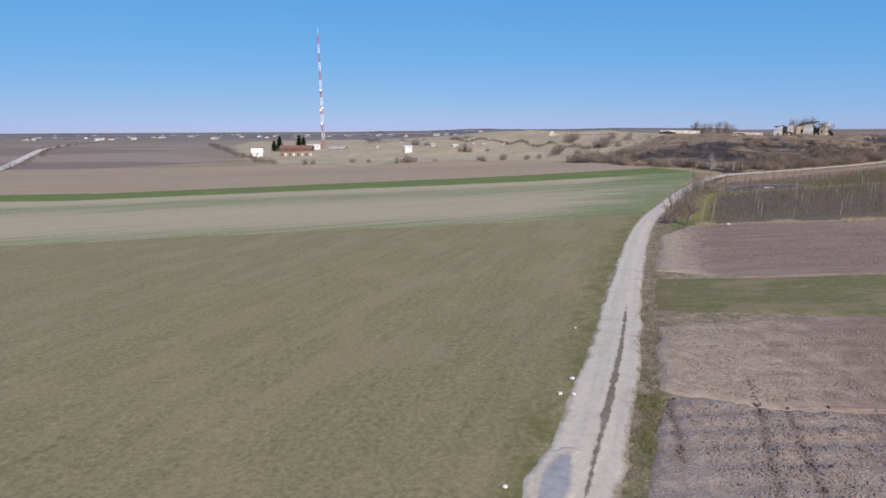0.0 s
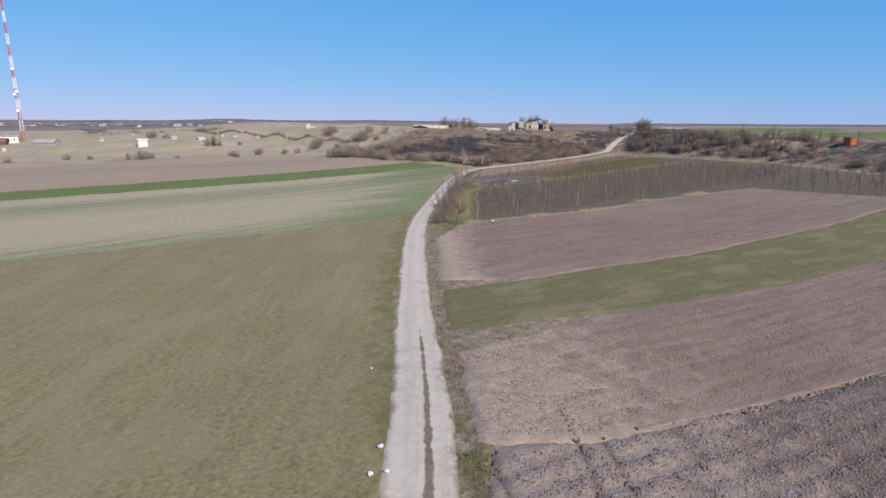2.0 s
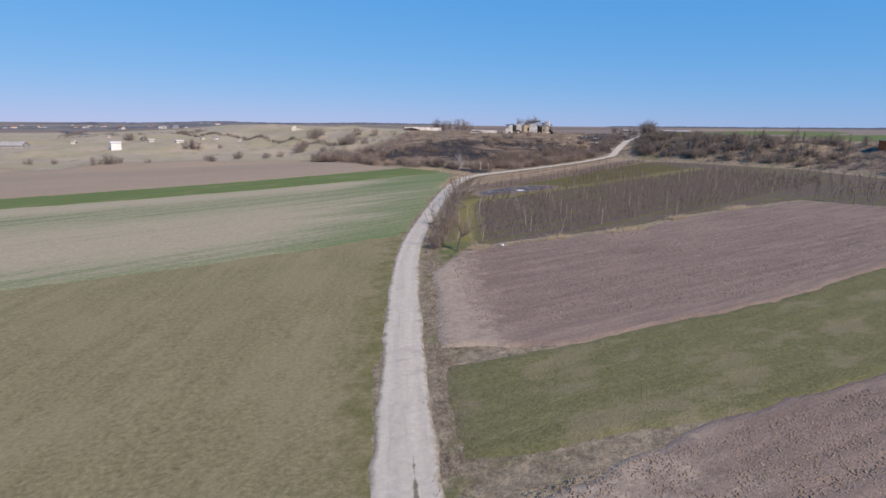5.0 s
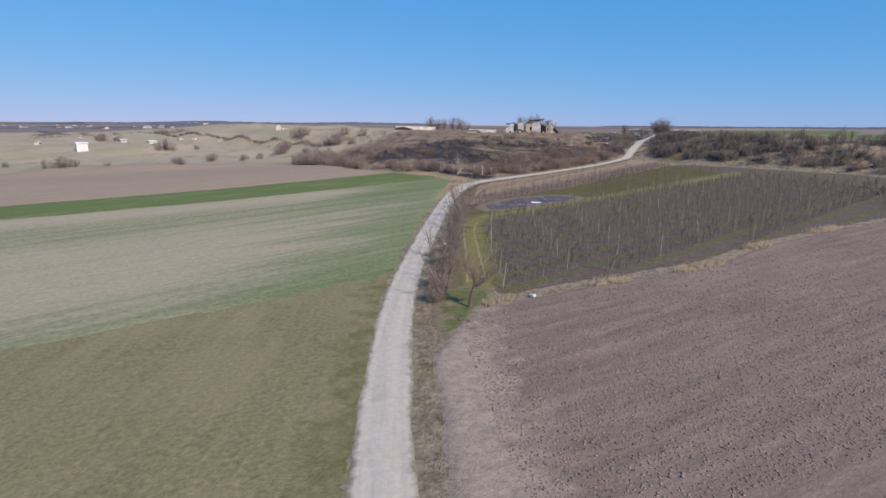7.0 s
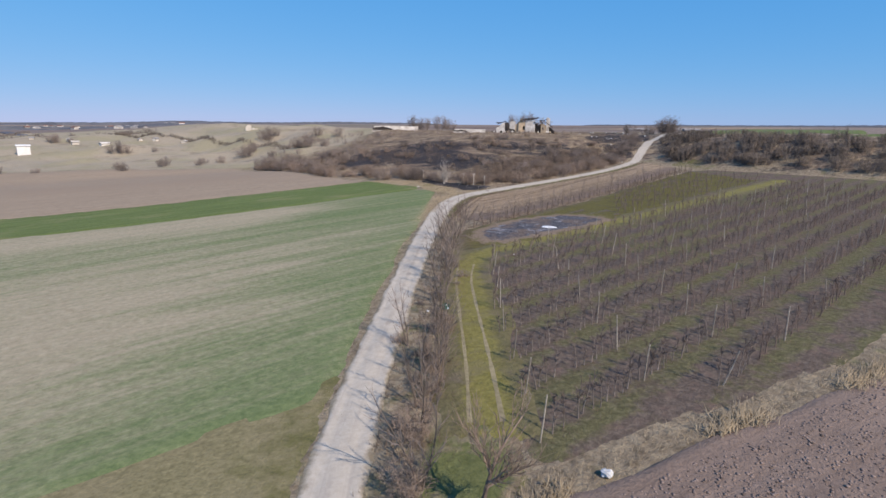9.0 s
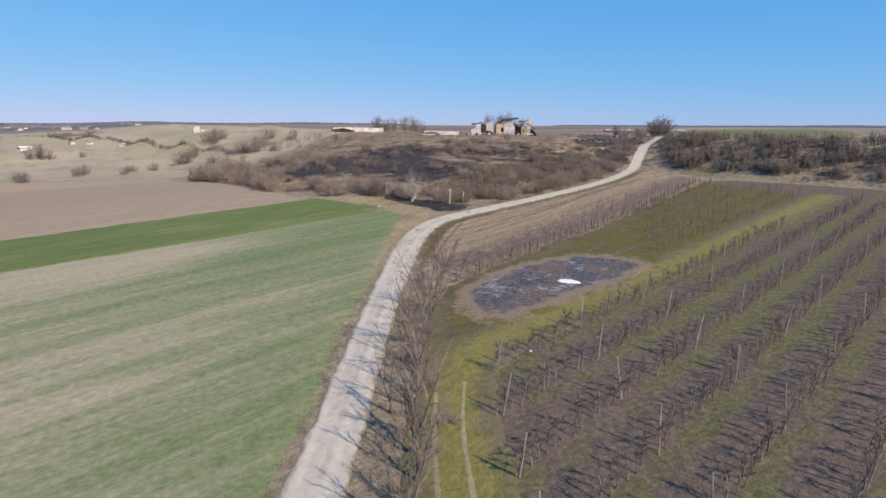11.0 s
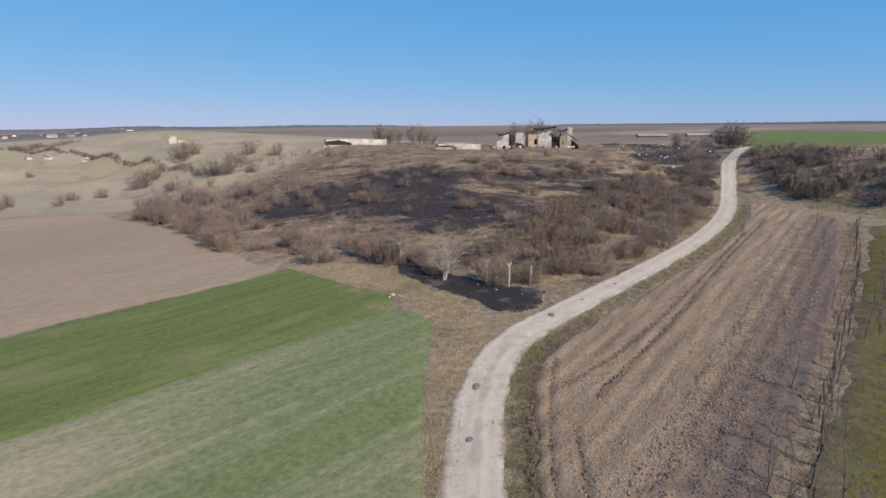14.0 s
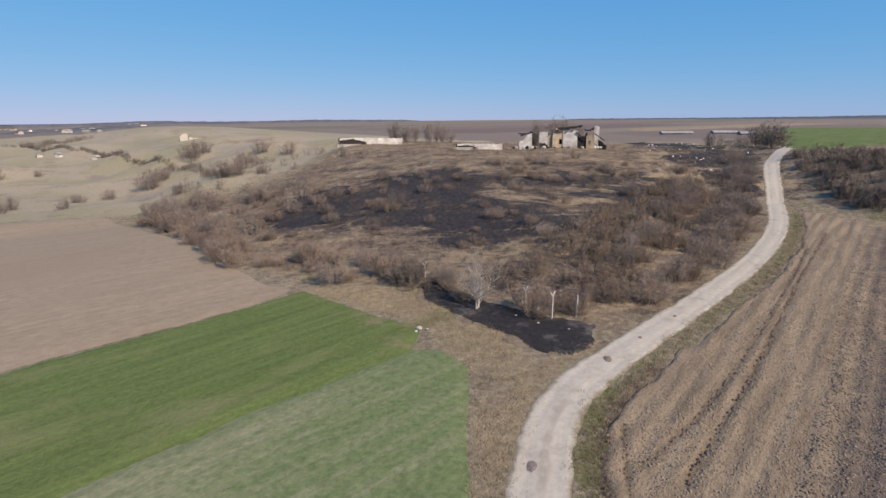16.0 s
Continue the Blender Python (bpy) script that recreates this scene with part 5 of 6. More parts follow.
for x, y in near_trees:
    k = rng.randrange(len(TREE_KINDS))
    m = pose(x, y, up(x, y) + 0.05, 0, 0, rng.uniform(0, 360))
    s = rng.uniform(0.62, 0.95)
    if k in first:
        t = copy_thing(TREE_KINDS[k], m)
    else:
        t = first[k] = TREE_KINDS[k]
        t.matrix_world = m
    t.scale = (s, s, s * rng.uniform(0.85, 1.15) * (1 + 0.25 * float(ease(97, 90, y))))


def joined_trees(spots, mat, grown, label):
    """The rows further off, as one mass."""
    forms = []
    for t in TREE_KINDS:
        v, f, split = [], [], 0
        for c in t.children:
            base = len(v)
            v += [tuple(q.co) for q in c.data.vertices]
            f += [tuple(base + i for i in p.vertices) for p in c.data.polygons]
        tri = [(q[0], q[k], q[k + 1]) for q in f for k in range(1, len(q) - 1)]
        forms.append((np.array(v), np.array(tri)))
    verts, faces, base = [], [], 0
    r = random.Random(8)
    for x, y in spots:
        v, f = forms[r.randrange(len(forms))]
        a, s = r.uniform(0, 6.28), r.uniform(0.62, 0.95) * grown
        w = np.stack([(v[:, 0] * math.cos(a) - v[:, 1] * math.sin(a)) * s + x, (v[:, 0] * math.sin(a) + v[:, 1] * math.cos(a)) * s + y, v[:, 2] * s * (1 + 0.25 * float(ease(97, 90, y)) * (x < 118)) + up(x, y)], 1)
        verts.append(w)
        faces.append(f + base)
        base += len(v)
    return tagged(mesh_object("orchard_trees", np.concatenate(verts), np.concatenate(faces), mat), label, "fruit trees", kind="stuff")


joined_trees(far_trees, ORCHARD_TWIG, 1.0, "rows of small leafless fruit trees")
joined_trees(grown_trees, TWIG, 1.9, "rows of taller leafless fruit trees below the bank")


def post(name, tall, r, mat, label, category, group):
    w = Wood()
    w.chain([Vector((0, 0, -0.3)), Vector((0.02, 0, tall * 0.5)), Vector((0, 0.03, tall)), Vector((0, 0.03, tall + 0.015))], [r, r * 0.95, r * 0.85, r * 0.6], 7)
    return tagged(new(name, w.mesh(name, mat)), label, category, group)


stake = post("orchard_post", 2.6, 0.042, WOOD, "leaning grey wooden post in an orchard row", "post", "orchard posts")
started = False
for k in range(ROW_COUNT):
    for x, y in along(row_line(k), 9.6, 0.1, 200 + k):
        m = pose(x + 0.4, y, up(x, y), rng.gauss(0, 5), rng.gauss(0, 6), rng.uniform(0, 360))
        if started:
            copy_thing(stake, m)
        else:
            stake.matrix_world, started = m, True

# ---- the fence and its saplings along the orchard's upper side ----
FENCE = [(71.5, 139.8), (83, 144), (101, 150.8), (121, 157.8), (158, 173)]
fence_post = post("fence_post", 1.45, 0.07, BARK, "dark wooden fence post along the orchard", "fence post", "orchard fence posts")
for k, (x, y) in enumerate(along(FENCE, 2.0, 0.15, 7)):
    m = pose(x, y, up(x, y), rng.gauss(0, 4), rng.gauss(0, 4), rng.uniform(0, 360))
    if k:
        copy_thing(fence_post, m)
    else:
        fence_post.matrix_world = m
SAPLINGS = [tagged(bare_tree("sapling", 300 + k, 4.4, 0.055, 1, 2, 0.3, 0.7, 2, thin=0.014), "slender bare sapling with upright twigs", "sapling", "saplings by the fence") for k in range(4)]
ROADSIDE = [tagged(bare_tree("tree", 320 + k, 6.4, 0.11, 2, 2, 0.25, 0.7, 2, thin=0.013, stems=2, reach=(0.16, 0.28)), "tall leafless roadside tree with several stems", "tree", "roadside trees") for k in range(4)]
placed = set()


def plant(kinds, x, y, s=1.0, tall=1.0):
    t = rng.choice(kinds)
    m = pose(x, y, up(x, y), 0, 0, rng.uniform(0, 360))
    if t in placed:
        t = copy_thing(t, m)
    else:
        placed.add(t)
        t.matrix_world = m
    t.scale = (s, s, s * tall)
    return t


for x, y in along(FENCE[:4], 2.3, 0.6, 17):
    plant(SAPLINGS, x, y, rng.uniform(0.45, 1.05))
for x, y, k in ((72.6, 141.2, 0.62), (74.4, 142.2, 0.5), (76.6, 142.6, 0.6), (79.4, 143.4, 0.48), (82, 144.8, 0.55), (86, 146, 0.45), (90.4, 147.8, 0.5), (95, 149.2, 0.42)):
    plant(ROADSIDE, x, y, k)
for x, y in ((152, 176), (137, 168), (128, 162), (98, 152), (86, 147)):
    plant(SAPLINGS, x, y, rng.uniform(0.7, 1.0))
for x, y, s in ((54.2, 117, 1.0), (56.4, 120.8, 0.85), (58.8, 124.4, 1.0), (61, 128.2, 0.9), (63.6, 132.2, 1.05), (65, 134, 0.9), (68.4, 138.6, 0.75), (70.4, 141, 0.7), (52, 113, 0.8)):
    plant(ROADSIDE, x, y, s)
for x, y in along([(42.6, 98), (52, 113.4), (61, 128.4), (67, 138)], 2.6, 0.7, 29):
    plant(ROADSIDE, x, y, rng.uniform(0.55, 0.9))
for x, y in along([(40, 94), (51, 112), (60, 127), (66, 137)], 1.9, 0.7, 31):
    bush("grey" if rng.random() < 0.6 else "russet", x, y, rng.uniform(0.25, 0.5), "roadside bushes")
for x, y, s in ((38.4, 91, 1.1), (40.4, 95, 1.2), (43.2, 98.6, 1.0), (45.4, 102.6, 1.1), (48, 106.6, 1.0)):
    bush("russet", x, y, s * 0.75, "roadside bushes", 1.5)
    plant(ROADSIDE, x + 0.6, y, 0.85)
lone = tagged(bare_tree("tree", 361, 5.4, 0.19, 3, 3, 0.68, 0.7, 3, BARK, RUST_TWIG, 0.011, top=0.5, reach=(0.34, 0.46)), "short thick bare tree with a dense crown at the orchard corner", "tree")
lone.matrix_world = pose(40.3, 88.2, up(40.3, 88.2))
white_tree = tagged(bare_tree("tree", 372, 5.8, 0.19, 2, 2, 0.4, 1.0, 3, PALE_BARK, PALE_BARK, 0.013, 2, top=0.5, reach=(0.34, 0.5), fork=0.34), "bleached dead tree with pale bare limbs on charred ground", "tree")
white_tree.matrix_world = pose(91.6, 186.6, up(91.6, 186.6))

# ---- bushes on the slope, the bank and the dunes ----
for x, y in along([(66, 278), (69, 262), (75.6, 222), (83.5, 206), (91.5, 198.5), (94, 190), (97.5, 181), (104, 178.6), (117, 182.5), (141, 192), (160, 203)], 2.2, 1.6, 41):
    bush("russet" if rng.random() < 0.75 else "grey", x, y, rng.uniform(0.9, 1.9), "slope bushes")
for x, y in scatter([(76, 226), (86, 208), (97, 196), (101, 182), (116, 184), (141, 194), (165, 208), (176, 222), (165, 240), (140, 246), (110, 262), (74, 276)], 150, 9):
    bush("russet" if rng.random() < 0.7 else "grey", x, y, rng.uniform(0.45, 1.25), "slope bushes")
for x, y, s in ((88, 208, 1.5), (71, 262, 1.9), (74, 268, 1.6), (79, 272, 1.5), (70, 276, 1.4), (117, 190, 1.7), (124, 193, 1.9), (112, 186, 1.5), (139, 203, 1.8), (149, 206, 1.9), (155, 210, 2.0), (160, 216, 1.8), (146, 216, 1.6)):
    bush("grey", x, y, s, "slope bushes")
for off, step, low, high in ((-4.6, 3.4, 0.7, 1.3), (-7.4, 3.0, 1.0, 1.9)):
    for x, y in along(beside(181, 217, off), step, 0.8, 43):
        bush("grey" if rng.random() < 0.65 else "russet", x, y, rng.uniform(low, high), "slope bushes")
thicket("slope_thicket", [(x, y, rng.uniform(0.8, 1.5), 1.0) for x, y in scatter([(98, 180), (112, 181), (141, 191), (164, 205), (176, 216), (172, 226), (150, 218), (128, 206), (108, 196), (97, 192)], 200, 23)], ("light",), RUST_TWIG, "dense brown thicket over the lower slope by the road")
thicket("roadside_thicket", [(x, y, rng.uniform(0.8, 1.6), 1.0) for x, y in scatter([(171, 178), (172, 192), (186, 206), (199, 214), (206, 212), (200, 190), (186, 178)], 90, 25)], ("light",), BANK_TWIG, "grey-brown thicket beside the climbing road")
thicket("far_hedge", [(x, y, rng.uniform(1.3, 2.4), 1.0) for x, y in along([(-99, 338), (-130, 390), (-216, 545), (-260, 640)], 4.0, 1.5, 33)] + [(x + 8, y, rng.uniform(1.2, 2.2), 1.0) for x, y in along([(-263, 335), (-424, 623), (-560, 900)], 11.0, 2.5, 35)], ("far",), TWIG, "bare hedge between the far fields", "hedge")
thicket("hilltop_bushes", [(x, y, rng.uniform(0.4, 1.0), 1.0) for x, y in scatter([(100, 250), (150, 240), (200, 240), (205, 290), (160, 310), (110, 300)], 170, 19)], ("far",), TWIG, "low bare bushes over the hilltop")
BANK = [(152, 20), (155, 48), (170, 88), (179, 126), (174, 150), (171, 172), (175, 194), (196, 206), (196, 150), (200, 120), (180, 80), (168, 50), (165, 20)]
thicket("bank_thicket", [(x, y, rng.uniform(0.9, 1.7), 1.0) for x, y in scatter([q for q in BANK if q[1] > 85], 300, 29) if not (176 < x < 194 and 100 < y < 120)], ("light", "dark"), BANK_TWIG, "grey-brown thicket covering the terrace bank")
thicket("bank_thicket", [(x, y, rng.uniform(0.7, 1.4), 0.8) for x, y in scatter([(154, 52), (158, 66), (168, 94), (190, 98), (180, 66), (166, 54)], 400, 39)], ("light", "dark"), BANK_TWIG, "grey-brown thicket on the bank above the orchard")
# steep and lower bank: thickets in the twig tone darkened for shade
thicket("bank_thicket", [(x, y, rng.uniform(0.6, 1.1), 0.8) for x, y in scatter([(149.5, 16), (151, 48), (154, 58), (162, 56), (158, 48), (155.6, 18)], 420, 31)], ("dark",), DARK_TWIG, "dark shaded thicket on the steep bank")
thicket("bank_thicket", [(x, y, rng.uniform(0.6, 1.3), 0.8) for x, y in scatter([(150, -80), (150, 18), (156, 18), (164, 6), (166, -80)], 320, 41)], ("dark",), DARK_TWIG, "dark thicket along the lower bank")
BANK_TREES = [tagged(bare_tree("tree", 340 + k, 6.4, 0.08, 2, 2, 0.3, 0.8, 3, BARK, BANK_TWIG, 0.014), "bare thin tree rising from the bank thicket", "tree", "bank trees") for k in range(3)]
for x, y in scatter([q for q in BANK if q[1] > 60], 60, 37):
    plant(BANK_TREES, x, y, rng.uniform(0.35, 0.62))
HOLLOW = rounded([(9, 557), (22, 550), (38, 490), (53, 478), (64, 414), (72, 400), (75.6, 366), (80.4, 357), (85, 330), (88, 303)], 1)
thicket("dune_hedgerow", [(x, y, rng.uniform(0.8, 1.5), 0.9) for x, y in along(HOLLOW, 1.3, 0.9, 47)], ("far",), BANK_TWIG, "dark hedgerow of bare bushes along a hollow in the dunes", "hedgerow")
thicket("dune_hedgerow", [(x, y, rng.uniform(1.6, 2.8), 0.9) for x, y in along([(15, 553), (19, 633), (25, 703), (34, 711), (44, 727)], 2.6, 2.0, 49)] + [(x, y, rng.uniform(1.2, 2.2), 0.9) for x, y in along([(-110, 1040), (-84, 660), (-30, 560), (9, 557)], 5.0, 2.0, 51)], ("far",), BANK_TWIG, "belt of bare thicket in a fold of the dunes", "hedgerow")
thicket("dune_scrub", [(x, y, rng.uniform(0.8, 1.9), 0.95) for x, y in scatter([(64, 282), (78, 232), (100, 262), (135, 300), (112, 330), (76, 318)], 90, 57)], ("far",), TWIG, "grey scrub where the slope meets the dunes")
thicket("dune_bushes", [(x, y, rng.uniform(0.6, 1.6), 0.9) for x, y in scatter([(-150, 420), (-20, 330), (60, 305), (100, 300), (150, 340), (150, 600), (-100, 800)], 26, 53)], ("far",), TWIG, "scattered low bushes on the dry dunes")
for x, y, s in ((18, 404, 3.4), (21, 402, 2.8), (35, 311, 1.7), (23, 290, 1.4), (49, 311, 1.5), (59, 326, 1.8), (71.5, 335, 2.4), (74, 337, 2.2), (85, 364, 3.2), (89, 366, 3.0), (79, 287, 1.9), (86.5, 305, 2.6), (90, 303, 2.2), (94, 316, 2.4), (98, 330, 2.4), (-17, 299, 2.4), (-22, 300, 1.9), (-13, 300, 1.5), (-52, 337, 1.4), (-43, 341, 1.3), (-78, 327, 1.8), (-74, 328, 1.5), (-2, 296, 1.0), (22, 296, 1.6), (37, 317, 2.0), (-21, 515, 3.2), (-20, 513, 2.6), (35, 403, 1.4), (-11, 508, 2.0), (51, 323, 1.4), (105, 340, 2.6), (112, 330, 2.4), (66.8, 285, 1.8), (68.8, 280, 2.2), (71.2, 281, 2.4), (74.8, 285, 1.8), (78, 284.6, 2.0), (80.7, 278, 1.6), (69.4, 328.6, 2.6), (87.4, 265.8, 1.8), (74.5, 300, 1.6)):
    bush("grey", x, y, s, "dune bushes")
for x, y, s in ((222, 233, 4.2), (219, 230, 3.2), (225, 238, 3.4), (214, 236, 2.2), (209, 242, 2.4)):
    bush("grey", x, y, s, "trees at the road crest")
for x, y, s in ((150, 326, 3.0), (154, 322, 2.6), (160, 318, 3.0), (164, 316, 2.6), (177, 279, 3.2), (181, 275, 3.6), (186, 270, 2.6)):
    bush("grey", x, y, s, "bushes behind the ruins", 1.3)

# ---- dry grass and weeds ----
slope = SCRUB_RING
tufts("dry_grass", [p for p in scatter(slope, 5200, 61) if not inside(p[0], p[1], BURNT_RING)], STRAW, 0.26, 8, 0.5, "tufts of dry straw-coloured grass over the slope", "dry grass", 61)
tufts("withered_weeds", scatter(slope, 7000, 63), WEED, 0.34, 8, 0.5, "brown withered weeds over the slope", "weeds", 63)
near_side = [(x + rng.gauss(0, 0.6), y + rng.gauss(0, 0.6)) for x, y in along(beside(24, 200, 2.9), 0.22, 0.35, 65)]
tufts("withered_weeds", near_side, WEED, 0.32, 5, 0.22, "brown withered weeds along the road verge", "weeds", 65)
far_side = [(x + rng.gauss(0, 0.4), y + rng.gauss(0, 0.4)) for x, y in along(beside(20, 172, -2.3), 0.3, 0.3, 67)]
tufts("verge_grass", far_side, SPROUT, 0.1, 6, 0.3, "low green grass along the road verge", "grass", 67)
tufts("dry_grass", [p for p in along(beside(98, 176, -2.4), 0.4, 0.4, 69)], STRAW, 0.13, 6, 0.3, "dry straw grass between road and wheat", "dry grass", 69)
edge = [p for p in along([(41, 88.6), (57, 88), (71, 87.4), (83, 90.2), (99, 91.4), (117, 91)], 0.5, 0.5, 71)]
tufts("dry_grass", edge, STRAW, 0.28, 7, 0.35, "pale straw grass along the orchard edge", "dry grass", 71)
tufts("withered_weeds", [p for p in along(FENCE, 0.22, 0.7, 73)], WEED, 0.36, 6, 0.35, "dark withered weeds under the orchard fence", "weeds", 73)
tufts("withered_weeds", [p for k in range(ROW_COUNT) for p in along(row_line(k), 0.5, 0.45, 500 + k)], WEED, 0.3, 5, 0.25, "brown weeds along the orchard rows", "weeds", 75)
tufts("verge_grass", [p for p in along(beside(150, 197, 2.5), 0.06, 0.45, 89)], SPROUT, 0.13, 7, 0.35, "mossy green grass along the inside of the road bend", "grass", 89)
tufts("withered_weeds", [p for p in along(beside(148, 172, 3.4), 0.08, 0.5, 91)], WEED, 0.35, 6, 0.3, "dark withered weeds along the inside of the road bend", "weeds", 91)
tufts("verge_grass", scatter([(8.6, 21), (9.8, 21), (13.4, 30.6), (12.2, 31)], 420, 93), SPROUT, 0.11, 9, 0.3, "fresh green grass patch beside the road", "grass", 93)
tufts("withered_weeds", scatter([(15, 34.5), (16, 34), (21, 45), (17.6, 45)], 260, 95), WEED, 0.16, 8, 0.5, "dark brown weeds at the field corner", "weeds", 95)
tufts("verge_grass", scatter([(35, 83), (37.2, 83.6), (40, 86.6), (43.4, 89.4), (46, 95), (41.6, 95.6), (36.4, 87.4)], 700, 109), SPROUT, 0.13, 8, 0.3, "short green grass where the lane leaves the road", "grass", 109)
clumps = [p for x0, x1, y in ((42, 44.4, 87.7), (54, 57.4, 87.6), (65, 71, 86.8), (80, 84, 89.8), (96, 101, 91.2)) for p in along([(x0, y), (x1, y)], 0.08, 0.35, int(x0))]
tufts("dry_grass", clumps, STRAW, 0.75, 7, 0.25, "tall pale straw clumps along the orchard edge", "dry grass", 111)
litter_side = [(x, y) for x, y in along([(76, 144.6), (84, 148), (101, 154.6), (121, 161.4), (150, 174)], 0.03, 2.4, 77)]
tufts("withered_weeds", litter_side, WEED, 0.2, 6, 0.4, "dark fallen twigs and weeds beside the fence", "weeds", 77)
tufts("withered_weeds", [p for p in along([(41, 93), (52, 111), (62, 127), (70, 139)], 0.06, 1.0, 79)], WEED, 0.25, 5, 0.35, "brown litter and weeds under the roadside trees", "weeds", 79)
tufts("verge_grass", scatter([(166, 173), (172, 177), (174, 186), (167, 185)], 420, 99), SPROUT, 0.16, 9, 0.4, "green grass at the foot of the bank", "grass", 99)
tufts("dry_grass", [p for p in along(beside(146, 172, -2.9), 0.05, 0.6, 101)], STRAW, 0.2, 7, 0.35, "dry straw grass along the outside of the road bend", "dry grass", 101)


def drilled(ring, count, pitch, turn, seed):
    """Places in drill rows inside a ring."""
    p = scatter(ring, count, seed)
    c, s = math.cos(radians(turn)), math.sin(radians(turn))
    u, v = p[:, 0] * c + p[:, 1] * s, -p[:, 0] * s + p[:, 1] * c
    v = np.round(v / pitch) * pitch
    return np.stack([u * c - v * s, u * s + v * c], 1)


tufts("young_wheat", drilled([(44, 112), (50, 122), (66, 147), (80, 168), (82, 180), (62, 175), (40, 160), (20, 130), (20, 104)], 15000, 0.7, 14, 103), WHEAT_BLADE, 0.1, 4, 0.12, "drill rows of thin young wheat", "wheat", 103)
tufts("young_wheat", drilled([(82, 183), (79, 202), (50, 195.5), (28, 190), (28, 172), (54, 176)], 9000, 0.5, 14, 105), WHEAT_BLADE, 0.1, 5, 0.12, "drill rows of thick young wheat", "wheat", 105)
tufts("meadow_grass", scatter([(-26, 16), (2, 19), (8, 33), (16, 53), (21, 66), (28, 86), (-6, 88), (-30, 60)], 12000, 107), MEADOW_BLADE, 0.1, 4, 0.25, "short olive and straw grass of the meadow", "grass", 107)
BEND = [(79, 203), (91, 197), (90, 179), (87, 172.5), (79, 163.4), (73, 156), (71.6, 156), (78, 166), (83.4, 176), (85.4, 186)]
tufts("dry_grass", scatter(BEND, 4200, 83), STRAW, 0.16, 8, 0.4, "dry straw grass in the corner between road and wheat", "dry grass", 83)
tufts("withered_weeds", scatter(BEND, 260, 85), WEED, 0.25, 7, 0.35, "brown weeds in the corner between road and wheat", "weeds", 85)
tufts("verge_grass", scatter(BEND, 800, 87), SPROUT, 0.12, 8, 0.45, "short green grass in the field corner", "grass", 87)


# ---- buildings ----
def box(bm, x0, y0, z0, x1, y1, z1):
    vs = [bm.verts.new((x, y, z)) for z in (z0, z1) for x, y in ((x0, y0), (x1, y0), (x1, y1), (x0, y1))]
    for f in ((3, 2, 1, 0), (4, 5, 6, 7), (0, 1, 5, 4), (1, 2, 6, 5), (2, 3, 7, 6), (3, 0, 4, 7)):
        bm.faces.new([vs[i] for i in f])


def broken_wall(length, thick, tops, openings=(), step=0.5, seed=1, rag_by=0.4):
    """A ruined wall along +x: a ragged top through the given heights, openings (x0, x1, z0, z1) cut through."""
    r = random.Random(seed)
    bm = bmesh.new()
    xs = sorted({0.0, length, *[v for o in openings for v in o[:2]], *np.arange(step, length, step)})
    at = np.linspace(0, length, len(tops))
    rag = {x: max(0.2, float(np.interp(x, at, tops)) + r.uniform(-rag_by, rag_by * 0.6)) for x in xs}
    for a, b in zip(xs, xs[1:]):
        if b - a < 1e-6:
            continue
        mid = (a + b) / 2
        spans = [(-0.8, None)]
        for o in openings:
            if o[0] <= mid <= o[1]:
                spans = [(-0.8, o[2]), (o[3], None)] if o[2] > -0.5 else [(o[3], None)]
        for z0, z1 in spans:
            ta, tb = (rag[a], rag[b]) if z1 is None else (z1, z1)
            if min(ta, tb) <= z0 + 0.05:
                continue
            vs = [bm.verts.new(p) for p in ((a, 0, z0), (b, 0, z0), (b, thick, z0), (a, thick, z0), (a, 0, ta), (b, 0, tb), (b, thick, tb), (a, thick, ta))]
            for f in ((3, 2, 1, 0), (4, 5, 6, 7), (0, 1, 5, 4), (1, 2, 6, 5), (2, 3, 7, 6), (3, 0, 4, 7)):
                bm.faces.new([vs[i] for i in f])
    bmesh.ops.remove_doubles(bm, verts=bm.verts, dist=0.001)
    return bm


def set_part(ob, x, y, z=0.0, turn=0.0, tilt=0.0, lean=0.0):
    ob.matrix_basis = pose(x, y, z, tilt, lean, turn)
    return ob


def beam(bm, a, b, r):
    a, b = Vector(a), Vector(b)
    q = (b - a).to_track_quat("Z", "Y")
    ring = [[bm.verts.new(c + q @ Vector((sx * r, sy * r, 0))) for sx, sy in ((-1, -1), (1, -1), (1, 1), (-1, 1))] for c in (a, b)]
    for k in range(4):
        j = (k + 1) % 4
        bm.faces.new((ring[0][k], ring[0][j], ring[1][j], ring[1][k]))
    bm.faces.new(ring[0][::-1])
    bm.faces.new(ring[1])


